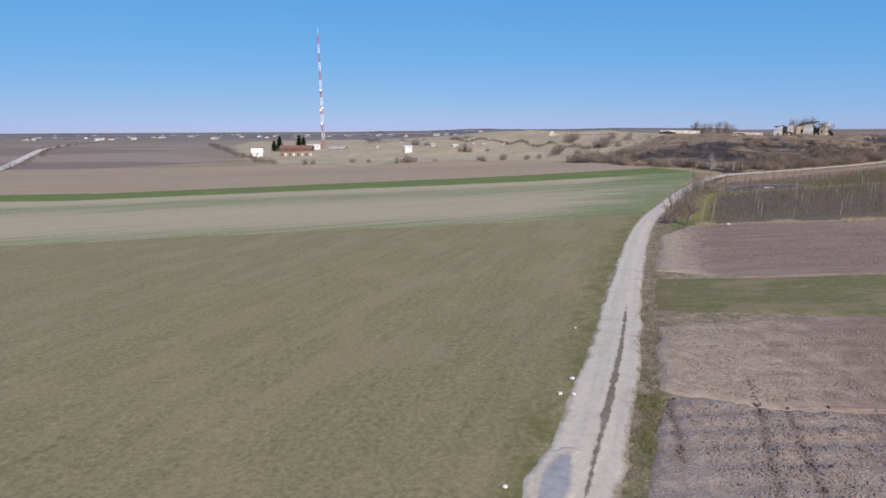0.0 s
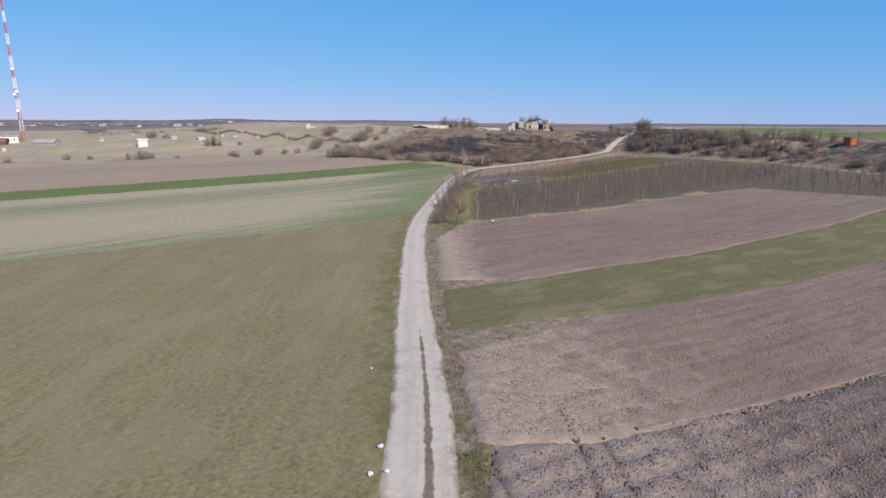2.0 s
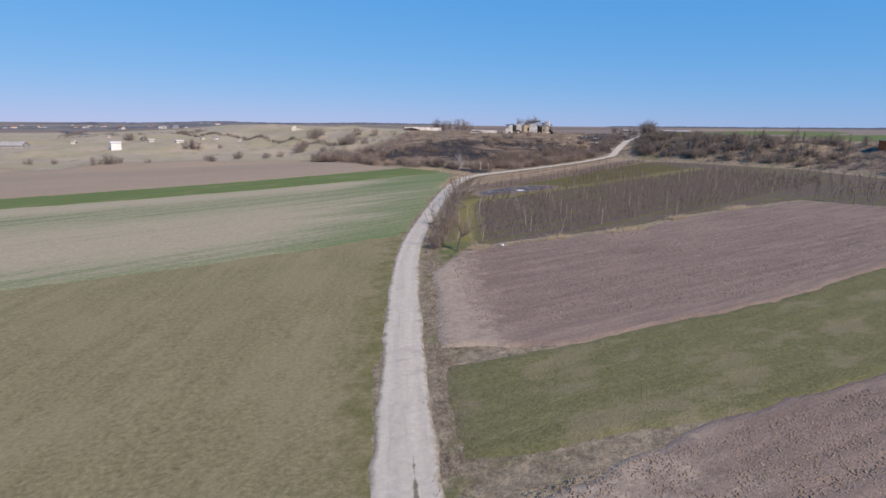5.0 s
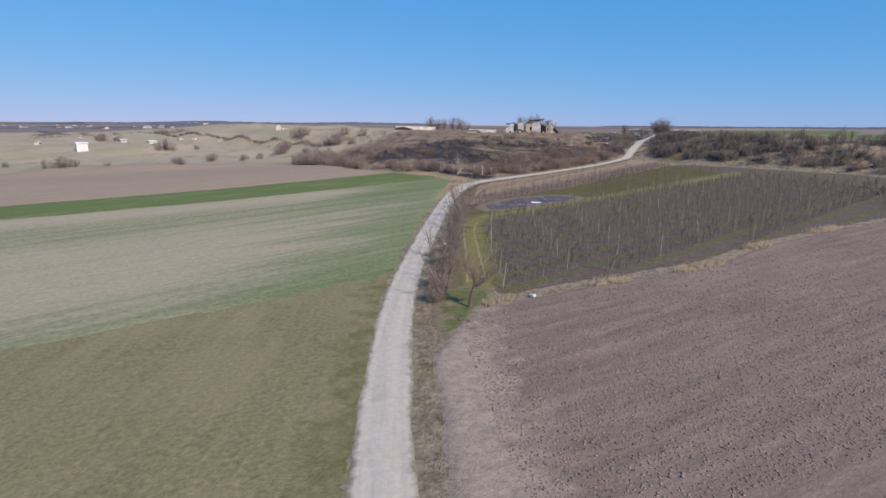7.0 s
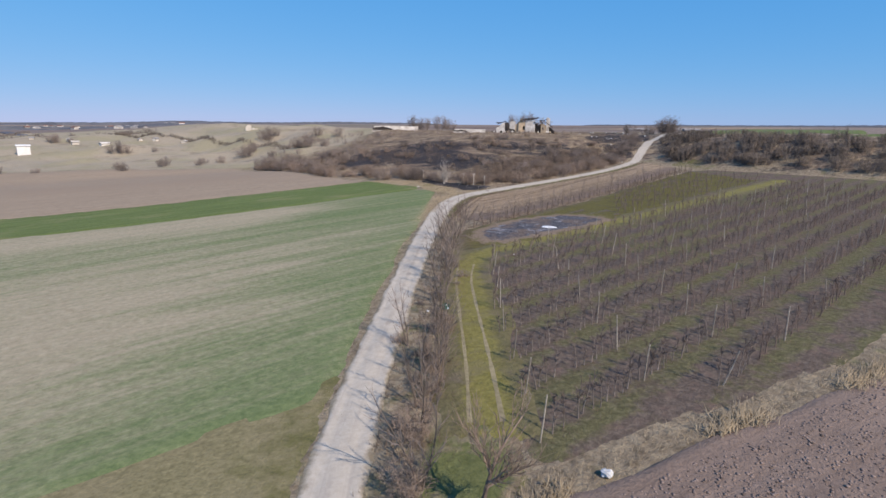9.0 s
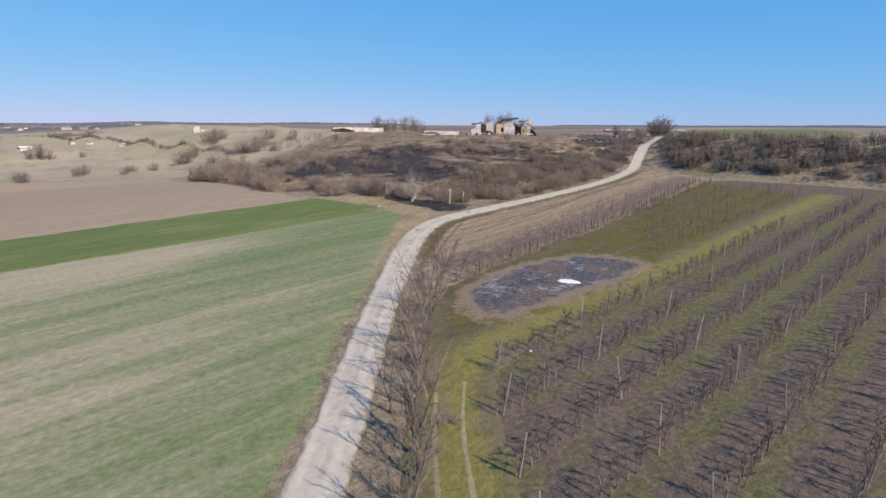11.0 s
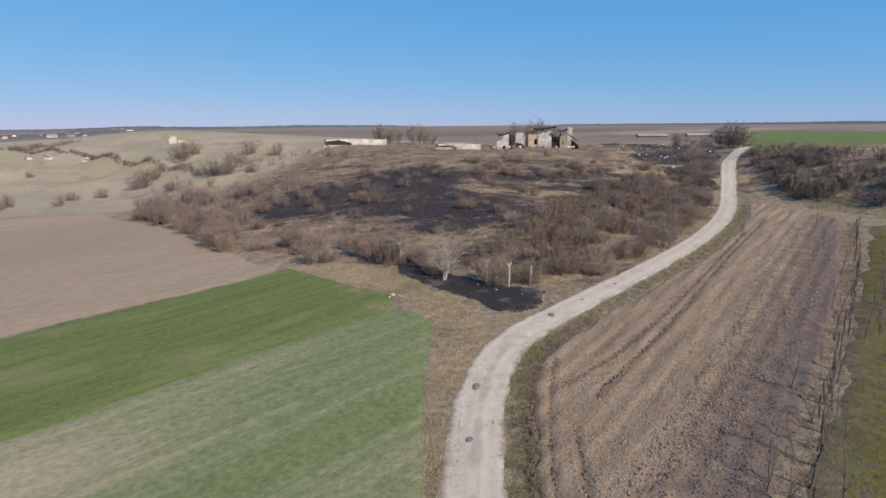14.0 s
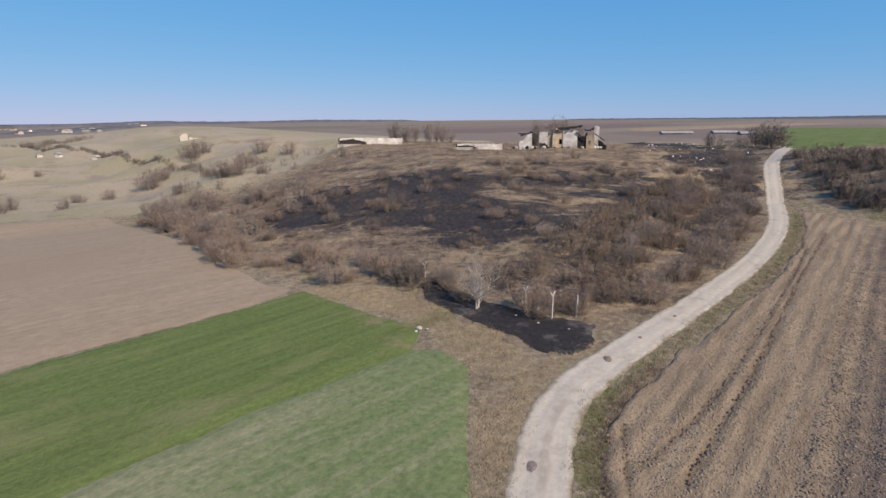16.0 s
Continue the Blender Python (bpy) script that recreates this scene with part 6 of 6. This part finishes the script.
def build_ruin():
    """The burnt farmhouse: x runs along its front, which faces the road."""
    root = empty("ruined_house", pose(160.4, 268.6, up(168, 261) + 0.1, 0, 0, -41) @ Matrix.Diagonal((1, 1, 0.86, 1)))
    part("wall", broken_wall(3.6, 0.45, (1.4, 2.6, 3.8, 4.6), seed=2), PLASTER, root, "broken sloping plastered end wall")
    # a black wall gives the opening its inner shade by colour
    set_part(part("wall", broken_wall(5.2, 0.45, (4.2, 4.5, 3.6), seed=3, rag_by=0.2), CHAR, root, "black cross wall standing in for a shaded opening"), 3.7, 0.5, 0, 75)
    set_part(part("wall", broken_wall(2.3, 0.4, (4.8, 5.0, 4.9), seed=4, rag_by=0.15), PLASTER, root, "white wall beside a dark doorway"), 5.6, 0.1, 0, -2)
    set_part(part("footing", broken_wall(2.3, 0.1, (1.2, 1.4, 0.9), seed=24), CHAR, root, "dark footing"), 5.6, -0.06, 0, -2)
    set_part(part("wall", broken_wall(1.7, 0.4, (3.2, 4.0, 4.8), seed=14), ADOBE, root, "bare earth-brick wall"), 7.8, 0.2, 0, 0)
    set_part(part("gable", broken_wall(2.8, 0.5, (3.8, 6.1, 5.3, 4.4), [(1.8, 2.6, 0.9, 2.6)], step=0.3, seed=5), ADOBE, root, "bare earth-brick gable"), 9.3, -0.4, 0, 8)
    set_part(part("wall", broken_wall(3.9, 0.45, (5.0, 5.3, 5.5, 5.1), seed=6, rag_by=0.15), PLASTER, root, "white front wall"), 12.1, -0.2, 0, -3)
    set_part(part("wall", broken_wall(2.6, 0.4, (3.8, 2.8, 2.2), seed=16), CHAR, root, "dark collapsed wall"), 15.9, -0.1, 0, 0)
    # back wall coloured black, so the doorways look shaded inside
    set_part(part("wall", broken_wall(9.0, 0.45, (4.6, 4.2, 3.8, 3.0), seed=7), CHAR, root, "back wall coloured dark for the shaded interior"), 9.6, 5.2, 0, -2)
    set_part(part("wall", broken_wall(5.0, 0.45, (3.2, 3.4, 4.6), seed=8), CHAR, root, "dark side wall"), 18.3, 0.2, 0, 82)
    set_part(part("wall", broken_wall(2.2, 0.4, (3.7, 3.9, 3.0), [(0.5, 1.2, 0.8, 2.2)], seed=9), ADOBE, root, "low earth-brick outbuilding front"), 18.4, -0.5, 0, -6)
    set_part(part("chimney", broken_wall(1.3, 1.0, (6.5, 6.8, 6.3), step=0.3, seed=10, rag_by=0.15), PLASTER, root, "white chimney stump"), 20.5, 0.4, 0, -5)
    set_part(part("wall", broken_wall(2.2, 0.4, (2.4, 1.4, 0.5), seed=11), CHAR, root, "low charred wall end"), 21.7, 0.2, 0, -20)
    for k in range(9):
        bm = bmesh.new()
        beam(bm, (10.2 + k * 0.8, -0.8, 5.4 + 0.1 * k), (10.6 + k * 0.8, 5.0, 6.0 + 0.06 * k + 0.25 * math.sin(k * 2.1)), 0.09)
        part("rafter", bm, CHAR, root)
    for a, c, k in (((9.8, 2.2, 5.9), (17.4, 2.2, 6.7), 0.12), ((20.4, -0.7, 4.4), (23.2, -0.9, 2.1), 0.14), ((15.6, -0.6, 4.8), (18.2, -0.5, 2.2), 0.13), ((0.4, 0.2, 3.6), (4.2, 0.4, 4.9), 0.14)):
        bm = bmesh.new()
        beam(bm, a, c, k)
        part("roof_beam", bm, CHAR, root, "charred roof beam")
    for x, y, z, dx, dy, rise in ((10.0, -0.9, 5.5, 7.0, 4.2, 0.9), (17.8, -0.4, 5.2, 2.7, 3.6, 0.5), (-0.4, 0.1, 4.0, 4.0, 3.0, 0.8)):
        bm = bmesh.new()
        cells = 9
        grid = [[bm.verts.new((x + dx * i / cells + rr(0.12), y + dy * j / 4 + rr(0.15), z + rise * i / cells + 0.5 * j / 4 - 0.45 * math.sin(3.1 * i / cells) + rr(0.1))) for j in range(5)] for i in range(cells + 1)]
        for i in range(cells):
            for j in range(4):
                if rr(1.0) > -0.62:
                    bm.faces.new((grid[i][j], grid[i + 1][j], grid[i + 1][j + 1], grid[i][j + 1]))
        bmesh.ops.solidify(bm, geom=bm.faces[:], thickness=0.14)
        part("roof_piece", bm, CHAR, root, "sagging blackened roof sheet")
    r = random.Random(3)
    for _ in range(40):
        x, y, k = r.uniform(-2, 23), r.uniform(-3.2, 1.0), r.uniform(0.2, 0.6)
        bm = bmesh.new()
        bmesh.ops.create_icosphere(bm, subdivisions=1, radius=k)
        for v in bm.verts:
            v.co *= r.uniform(0.7, 1.2)
        set_part(part("rubble", bm, r.choice((ADOBE, PLASTER, CHAR)), root), x, y, 0.0)
    return tagged(root, "burnt-out ruined farmhouse with white plaster walls and no roof", "ruin")


roof_rng = random.Random(12)


def rr(k):
    return roof_rng.uniform(-k, k)


ruin = build_ruin()


def low_ruin(x, y, turn, length, tall, seed, label):
    root = empty("ruined_wall", pose(x, y, up(x + 0.5 * length * math.cos(radians(turn)), y + 0.5 * length * math.sin(radians(turn))) + 0.1, 0, 0, turn))
    part("front_wall", broken_wall(length, 0.4, (tall, tall * 1.05, tall, tall * 0.95, tall * 0.9), seed=seed, rag_by=0.12), PLASTER, root, "stained white wall")
    set_part(part("back_wall", broken_wall(length, 0.4, (tall * 0.9, tall, tall * 0.8), seed=seed + 1), CONCRETE, root), 0, 4.2)
    set_part(part("end_wall", broken_wall(4.2, 0.4, (tall, tall * 0.6, tall), seed=seed + 2), CHAR, root, "dark end wall"), 0.0, 0.2, 0, 90)
    set_part(part("end_wall", broken_wall(4.2, 0.4, (tall, tall * 0.8, tall), seed=seed + 3), CONCRETE, root), length + 0.2, 0.2, 0, 90)
    # darker facing over the left part of the front wall
    set_part(part("soot", broken_wall(length * 0.42, 0.08, (tall * 0.7, tall * 0.9, tall * 0.5), seed=seed + 4, rag_by=0.2), CHAR, root, "dark facing on the left part of the wall"), 0.1, -0.1)
    bm = bmesh.new()
    box(bm, -0.6, -1.6, -0.4, length * 0.35, -0.2, 0.55)
    part("footing", bm, CONCRETE, root, "pale broken footing in front")
    return tagged(root, label, "ruin")


low_ruin(126.6, 321.6, -23, 20.8, 2.5, 31, "long roofless ruined shed with stained white walls")
low_ruin(146.4, 279, -34.5, 12.6, 1.5, 41, "low ruined wall with a pale top beside the farmhouse")


def concrete_post(x, y, tall, turn, arms=True):
    root = empty("concrete_fence_post", pose(x, y, up(x, y) - 0.05, 0, rng.gauss(0, 2), turn))
    bm = bmesh.new()
    box(bm, -0.07, -0.07, -0.4, 0.07, 0.07, tall)
    part("shaft", bm, CONCRETE, root)
    if arms:
        for s in (-1, 1):
            bm = bmesh.new()
            beam(bm, (0, 0, tall - 0.06), (s * 0.38, 0, tall + 0.42), 0.05)
            part("arm", bm, CONCRETE, root)
    return tagged(root, "pale concrete fence post with a forked top" if arms else "short pale concrete fence post", "fence post", "concrete fence posts")


for x, y, tall, turn, arms in ((95, 183.2, 2.3, 20, True), (96, 180.4, 2.4, 15, True), (98.4, 179.6, 2.2, 5, False), (93.4, 188.6, 1.8, 0, False), (91.6, 197.5, 2.0, 30, True), (90, 199.4, 2.0, 0, False)):
    concrete_post(x, y, tall, turn, arms)


def house(x, y, turn, long, wide, eaves, ridge, wall_mat, roof_mat, label, windows=2, lift=0.0, name="house"):
    """A gabled house: walls with gable ends, a pitched roof with overhang, windows, a door and a chimney."""
    root = empty(name, pose(x, y, up(x, y) - 0.2 + lift, 0, 0, turn))
    bm = bmesh.new()
    a, b = long / 2, wide / 2
    base = [bm.verts.new(p) for p in ((-a, -b, -1), (a, -b, -1), (a, b, -1), (-a, b, -1))]
    top = [bm.verts.new(p) for p in ((-a, -b, eaves), (a, -b, eaves), (a, b, eaves), (-a, b, eaves))]
    g0, g1 = bm.verts.new((-a, 0, ridge)), bm.verts.new((a, 0, ridge))
    for k in range(4):
        j = (k + 1) % 4
        bm.faces.new((base[k], base[j], top[j], top[k]))
    bm.faces.new((top[3], top[0], g0))
    bm.faces.new((top[1], top[2], g1))
    part("wall", bm, wall_mat, root)
    o, t = 0.4, 0.2
    slope = (ridge - eaves) / b
    bm = bmesh.new()
    for s in (-1, 1):
        q = [(-a - o, s * (b + o), eaves - slope * o + 0.02), (a + o, s * (b + o), eaves - slope * o + 0.02), (a + o, 0, ridge + 0.02), (-a - o, 0, ridge + 0.02)]
        lo = [bm.verts.new(p) for p in q]
        hi = [bm.verts.new((p[0], p[1], p[2] + t)) for p in q]
        bm.faces.new(hi)
        bm.faces.new(lo[::-1])
        for k in range(4):
            j = (k + 1) % 4
            bm.faces.new((lo[k], lo[j], hi[j], hi[k]))
    bmesh.ops.recalc_face_normals(bm, faces=bm.faces)
    part("roof", bm, roof_mat, root)
    for k in range(windows):
        bm = bmesh.new()
        cx = -a + long * (k + 0.7) / (windows + 0.4)
        box(bm, cx - 0.5, -b - 0.04, eaves * 0.4, cx + 0.5, -b + 0.1, eaves * 0.4 + 1.2)
        pane = part("window", bm, GLASS_DARK, root)
        bm = bmesh.new()
        box(bm, cx - 0.62, -b - 0.09, eaves * 0.4 - 0.12, cx + 0.62, -b - 0.045, eaves * 0.4)
        part("sill", bm, CONCRETE, pane)
    if windows:
        bm = bmesh.new()
        box(bm, a * 0.4 - 0.25, -0.25, ridge - 0.5, a * 0.4 + 0.25, 0.25, ridge + 0.8)
        part("chimney", bm, TILE, root)
    return tagged(root, label, "house" if name == "house" else name.replace("_", " "))


# by the mast
house(-111, 500, 8, 11, 8, 4.6, 5.4, WALL_WHITE, GREY_ROOF, "white flat-gabled service building by the mast", 3, name="service_building")
house(-87, 486, -22, 15, 8, 2.2, 4.4, GREY_ROOF, GREY_ROOF, "long low grey-roofed shed by the mast", 0, name="shed")
house(-119, 470, -2, 27, 8, 2.6, 5.0, TILE, TILE, "long brown-roofed barn behind the yard wall", 3, name="barn")
house(-142, 438, 20, 8, 7, 3.4, 6.2, WALL_WHITE, WALL_WHITE, "small white gabled house among the fields", 1)
house(-23, 418, 12, 5.4, 4.8, 4.4, 4.9, WALL_WHITE, WALL_WHITE, "plain white boxy hut on the dry slope", 0, name="hut")
for k, (x, y, mat) in enumerate(((-36, 540, CONCRETE), (-5, 465, CONCRETE), (12, 421, PLASTER), (37.5, 470, PLASTER), (53, 457, CONCRETE), (-49, 455, PLASTER), (29, 478, PLASTER), (-12, 515, PLASTER))):
    house(x, y, 17 * k, 2.6 + k % 3, 2.4, 1.2 + 0.5 * (k % 2), 1.7 + 0.5 * (k % 2), mat, mat if k % 3 else GREY_ROOF, "small pale ruined hut on the dunes", 0, name="hut")


def leaning_wall():
    root = empty("ruined_wall", pose(91, 462, up(92, 464) + 0.05, 0, 0, 20))
    part("wall", broken_wall(4.2, 0.5, (2.2, 3.4, 3.8, 3.2), seed=77), CONCRETE, root, "pale broken gable")
    set_part(part("wall", broken_wall(7, 0.5, (1.6, 1.2, 0.6), seed=78), CONCRETE, root, "crumbling earth wall"), 5.0, 0.3, 0, 8)
    return tagged(root, "lone broken gable of a ruin on the dune crest", "ruin")


leaning_wall()


def brick_fence():
    root = empty("garden_wall", pose(-124, 438.5, up(-112, 438), 0, 0, 2))
    for k in range(8):
        bm = bmesh.new()
        box(bm, k * 3.2, 0, -0.5, k * 3.2 + 1.7, 0.5, 2.4)
        part("panel", bm, TILE if k % 2 == 0 else PLASTER, root)
    return tagged(root, "red and pale panelled yard wall by the mast", "wall")


brick_fence()


def conifer(x, y, tall, seed):
    r = random.Random(seed)
    root = empty("conifer", pose(x, y, up(x, y)))
    w = Wood()
    w.limb((0, 0, -0.5), (0, 0, tall * 0.9), 0.25, 0.05, 6)
    new("trunk", w.mesh("trunk", BARK)).parent = root
    c = Wood()
    for _ in range(420):
        f = r.uniform(0.08, 1.0)
        a = r.uniform(0, 6.28)
        reach = tall * 0.36 * (1 - f) ** 0.5 * r.uniform(0.6, 1.1) + 0.25
        p = Vector((0, 0, tall * f))
        c.limb(p, p + Vector((math.cos(a) * reach, math.sin(a) * reach, 0.25 * reach)), 0.34, 0, 3)
    new("needles", c.mesh("needles", EVERGREEN)).parent = root
    return tagged(root, "dark dense evergreen tree by the yard", "conifer", "yard conifers")


for x, y, tall, seed in ((-137, 484, 12.5, 1), (-140, 478, 9, 2), (-124, 500, 12, 3), (-121, 503, 10, 4)):
    conifer(x, y, tall, seed)


def build_mast(x, y, tall):
    """A three-legged lattice mast in red and white sections, with dishes and stays."""
    root = empty("radio_mast", pose(x, y, up(x, y)))
    count = 13
    size = tall / count
    for k in range(count):
        bm = bmesh.new()
        w0, w1 = 1.5 - 0.9 * k / count, 1.5 - 0.9 * (k + 1) / count
        z0, z1 = k * size, (k + 1) * size
        cells = 4
        for c in range(cells):
            f0, f1 = c / cells, (c + 1) / cells
            lo = [Vector(((w0 + (w1 - w0) * f0) * math.cos(2.0944 * i), (w0 + (w1 - w0) * f0) * math.sin(2.0944 * i), z0 + size * f0)) for i in range(3)]
            hi = [Vector(((w0 + (w1 - w0) * f1) * math.cos(2.0944 * i), (w0 + (w1 - w0) * f1) * math.sin(2.0944 * i), z0 + size * f1)) for i in range(3)]
            for i in range(3):
                beam(bm, lo[i], hi[i], 0.085)
                beam(bm, lo[i], hi[(i + 1) % 3], 0.05)
                beam(bm, lo[i], lo[(i + 1) % 3], 0.05)
        part("section", bm, RED_PAINT if k % 2 == 0 else WHITE_PAINT, root, "red lattice section" if k % 2 == 0 else "white lattice section")
    bm = bmesh.new()
    beam(bm, (0, 0, tall), (0, 0, tall + 6), 0.12)
    part("antenna", bm, WHITE_PAINT, root, "thin antenna spike")
    for k, (f, a) in enumerate(((0.34, 4.4), (0.36, 5.2), (0.52, 4.9), (0.22, 4.6))):
        bm = bmesh.new()
        bmesh.ops.create_cone(bm, cap_ends=True, segments=20, radius1=1.2, radius2=0.7, depth=0.7)
        bm.transform(pose(2.4 * math.cos(a), 2.4 * math.sin(a), tall * f, 90, 0, math.degrees(a) + 90))
        part("dish", bm, WHITE_PAINT, root, "round white dish antenna")
    return tagged(root, "tall red and white lattice radio mast with dishes", "radio mast")


build_mast(-105, 511, 97)

# the far village
vr = random.Random(77)
for k in range(64):
    f = k / 63
    d = vr.uniform(1250, 2300)
    a = radians(-37 + 41 * f + vr.uniform(-0.6, 0.6))
    wall = vr.choice((WALL_WHITE, CONCRETE, PLASTER, GREY_ROOF, CONCRETE, GREY_ROOF))
    roof = vr.choice((TILE, GREY_ROOF, GREY_ROOF))
    house(d * math.sin(a), d * math.cos(a), vr.uniform(0, 180), vr.uniform(9, 15), vr.uniform(7, 9), vr.uniform(2.4, 3.4), vr.uniform(4.2, 5.6), wall, roof,
          "distant village house with %s roof" % ("a red tiled" if roof == TILE else "a grey"), 2)
# far sheds on the terrace
for x, y, l in ((306, 328, 18), (330, 318, 14), (322, 300, 11)):
    house(x, y, -38, l * 0.8, 6, 0.9, 1.7, GREY_ROOF, GREY_ROOF, "long low pale farm shed on the terrace", 0, name="shed")


def build_cabin():
    x, y = 193.5, 115.5
    root = empty("field_cabin", pose(x, y, up(x, y), 0, 0, 70))
    bm = bmesh.new()
    box(bm, -1.4, -1, -0.5, 1.4, 1, 2.3)
    part("body", bm, ORANGE_PAINT, root)
    bm = bmesh.new()
    box(bm, -1.6, -1.2, 2.3, 1.6, 1.2, 2.45)
    part("roof", bm, GREY_ROOF, root)
    bm = bmesh.new()
    box(bm, -0.5, -1.05, 0.9, 0.5, -0.95, 1.7)
    part("window", bm, GLASS_DARK, root)
    return tagged(root, "small orange sheet-metal field cabin", "cabin")


build_cabin()
house(268, 43, 35, 7, 5, 1.2, 4.6, CHAR, CHAR, "dark steep-roofed shelter on the terrace", 0, name="shelter")


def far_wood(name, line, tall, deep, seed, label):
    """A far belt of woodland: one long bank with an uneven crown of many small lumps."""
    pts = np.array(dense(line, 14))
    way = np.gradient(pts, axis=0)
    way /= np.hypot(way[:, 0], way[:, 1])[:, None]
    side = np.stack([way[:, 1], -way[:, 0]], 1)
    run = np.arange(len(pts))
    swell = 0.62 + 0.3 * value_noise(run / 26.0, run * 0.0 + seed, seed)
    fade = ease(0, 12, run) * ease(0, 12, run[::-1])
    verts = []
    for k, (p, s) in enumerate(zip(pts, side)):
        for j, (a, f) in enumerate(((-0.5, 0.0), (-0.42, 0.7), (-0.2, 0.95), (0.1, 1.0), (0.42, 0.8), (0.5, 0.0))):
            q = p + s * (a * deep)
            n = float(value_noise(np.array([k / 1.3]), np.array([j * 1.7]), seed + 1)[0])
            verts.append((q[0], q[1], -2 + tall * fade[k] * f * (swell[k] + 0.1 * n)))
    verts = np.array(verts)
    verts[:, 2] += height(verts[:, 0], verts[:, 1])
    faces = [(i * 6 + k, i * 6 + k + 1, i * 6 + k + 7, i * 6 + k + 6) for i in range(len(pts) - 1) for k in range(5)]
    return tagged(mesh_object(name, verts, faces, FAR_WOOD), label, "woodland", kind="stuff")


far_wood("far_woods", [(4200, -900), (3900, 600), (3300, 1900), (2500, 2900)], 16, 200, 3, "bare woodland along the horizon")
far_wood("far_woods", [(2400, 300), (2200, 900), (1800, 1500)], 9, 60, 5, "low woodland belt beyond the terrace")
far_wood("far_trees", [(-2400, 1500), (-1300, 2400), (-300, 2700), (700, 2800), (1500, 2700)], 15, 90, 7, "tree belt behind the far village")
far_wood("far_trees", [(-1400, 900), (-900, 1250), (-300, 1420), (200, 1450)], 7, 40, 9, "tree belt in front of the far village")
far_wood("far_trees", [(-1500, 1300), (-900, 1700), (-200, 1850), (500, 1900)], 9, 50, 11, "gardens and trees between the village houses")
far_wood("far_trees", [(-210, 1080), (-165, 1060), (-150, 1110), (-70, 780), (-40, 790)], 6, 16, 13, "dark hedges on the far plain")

def fallen_pole():
    pts = [Vector((x, y, up(x, y) + 0.22)) for x, y in ((64.6, 281), (66.6, 268), (68.4, 254.5))]
    w = Wood()
    w.chain(pts, [0.2, 0.19, 0.16], 8)
    return tagged(new("pole", w.mesh("pole", CHAR)), "long dark pole lying along the field edge", "pole")


fallen_pole()

# ---- litter and stones ----
def lump(name, x, y, size, mat, seed, label, category, group=""):
    r = random.Random(seed)
    bm = bmesh.new()
    bmesh.ops.create_icosphere(bm, subdivisions=2, radius=size)
    for v in bm.verts:
        v.co *= r.uniform(0.75, 1.15)
        v.co.z *= 0.6
    me = bpy.data.meshes.new(name)
    bm.to_mesh(me)
    bm.free()
    me.materials.append(mat)
    ob = new(name, me)
    ob.location = (x, y, up(x, y) + 0.1 + size * 0.2)
    return tagged(ob, label, category, group)


for k, (x, y, s) in enumerate(((8.6, 33.4, 0.17), (7.4, 31.4, 0.15), (8.2, 31.2, 0.14), (3.0, 22.9, 0.13), (11.2, 43.1, 0.12), (46.8, 87.8, 0.3), (56.9, 121.7, 0.14), (66.5, 122.8, 0.12))):
    lump("rubbish_bag", x, y, s, RUBBISH, k, "crumpled white litter beside the road", "litter", "roadside litter")
for k, (x, y, s) in enumerate(((84.4, 185.4, 0.26), (83.8, 184.9, 0.15), (84.9, 184.8, 0.13), (94.2, 180.2, 0.13), (95.6, 177.6, 0.1), (93.6, 182.8, 0.16))):
    lump("stone", x, y, s, CONCRETE, 20 + k, "pale field stone at the field corner", "stone", "field stones")


def dumped_crate(x, y):
    root = empty("crate", pose(x, y, up(x, y) + 0.12, 8, 0, 24) @ Matrix.Diagonal((0.8, 0.8, 0.9, 1)))
    bm = bmesh.new()
    for a in ((-0.36, -0.26, 0, 0.36, 0.26, 0.04), (-0.36, -0.26, 0.04, -0.32, 0.26, 0.42), (0.32, -0.26, 0.04, 0.36, 0.26, 0.42), (-0.32, -0.26, 0.04, 0.32, -0.22, 0.42), (-0.32, 0.22, 0.04, 0.32, 0.26, 0.42)):
        box(bm, *a)
    part("body", bm, GREEN_PLASTIC, root)
    for k, (px, py, s, mat) in enumerate(((0.14, -0.1, 0.13, RUBBISH), (0.1, -0.36, 0.12, BAG_BLUE))):
        bm = bmesh.new()
        bmesh.ops.create_icosphere(bm, subdivisions=2, radius=s)
        r = random.Random(k)
        for v in bm.verts:
            v.co *= r.uniform(0.8, 1.15)
        set_part(part("bag", bm, mat, root, "crumpled plastic bag"), px, py, 0.3 if py > -0.3 else 0.1)
    return tagged(root, "dumped dark green crate with pale plastic bags", "crate")


dumped_crate(50.9, 110.9)
lump("rubbish_bag", 49.4, 111.1, 0.12, RUBBISH, 71, "crumpled white litter beside the road", "litter", "roadside litter")
dump = scatter(LITTER_RING, 46, 91)
w = Wood()
dr = random.Random(9)
for x, y in dump:
    z, s = up(x, y), dr.uniform(0.1, 0.3)
    w.limb((x, y, z - 0.1), (x + dr.gauss(0, 0.3), y, z + s), s, s * 0.5, 5)
    w.limb((x, y, z + s * 0.9), (x, y, z + s), s * 0.5, 0, 5)
tagged(new("rubbish_heap", w.mesh("rubbish_heap", RUBBISH)), "scattered pale rubbish on burnt ground by the road", "rubbish", kind="stuff")
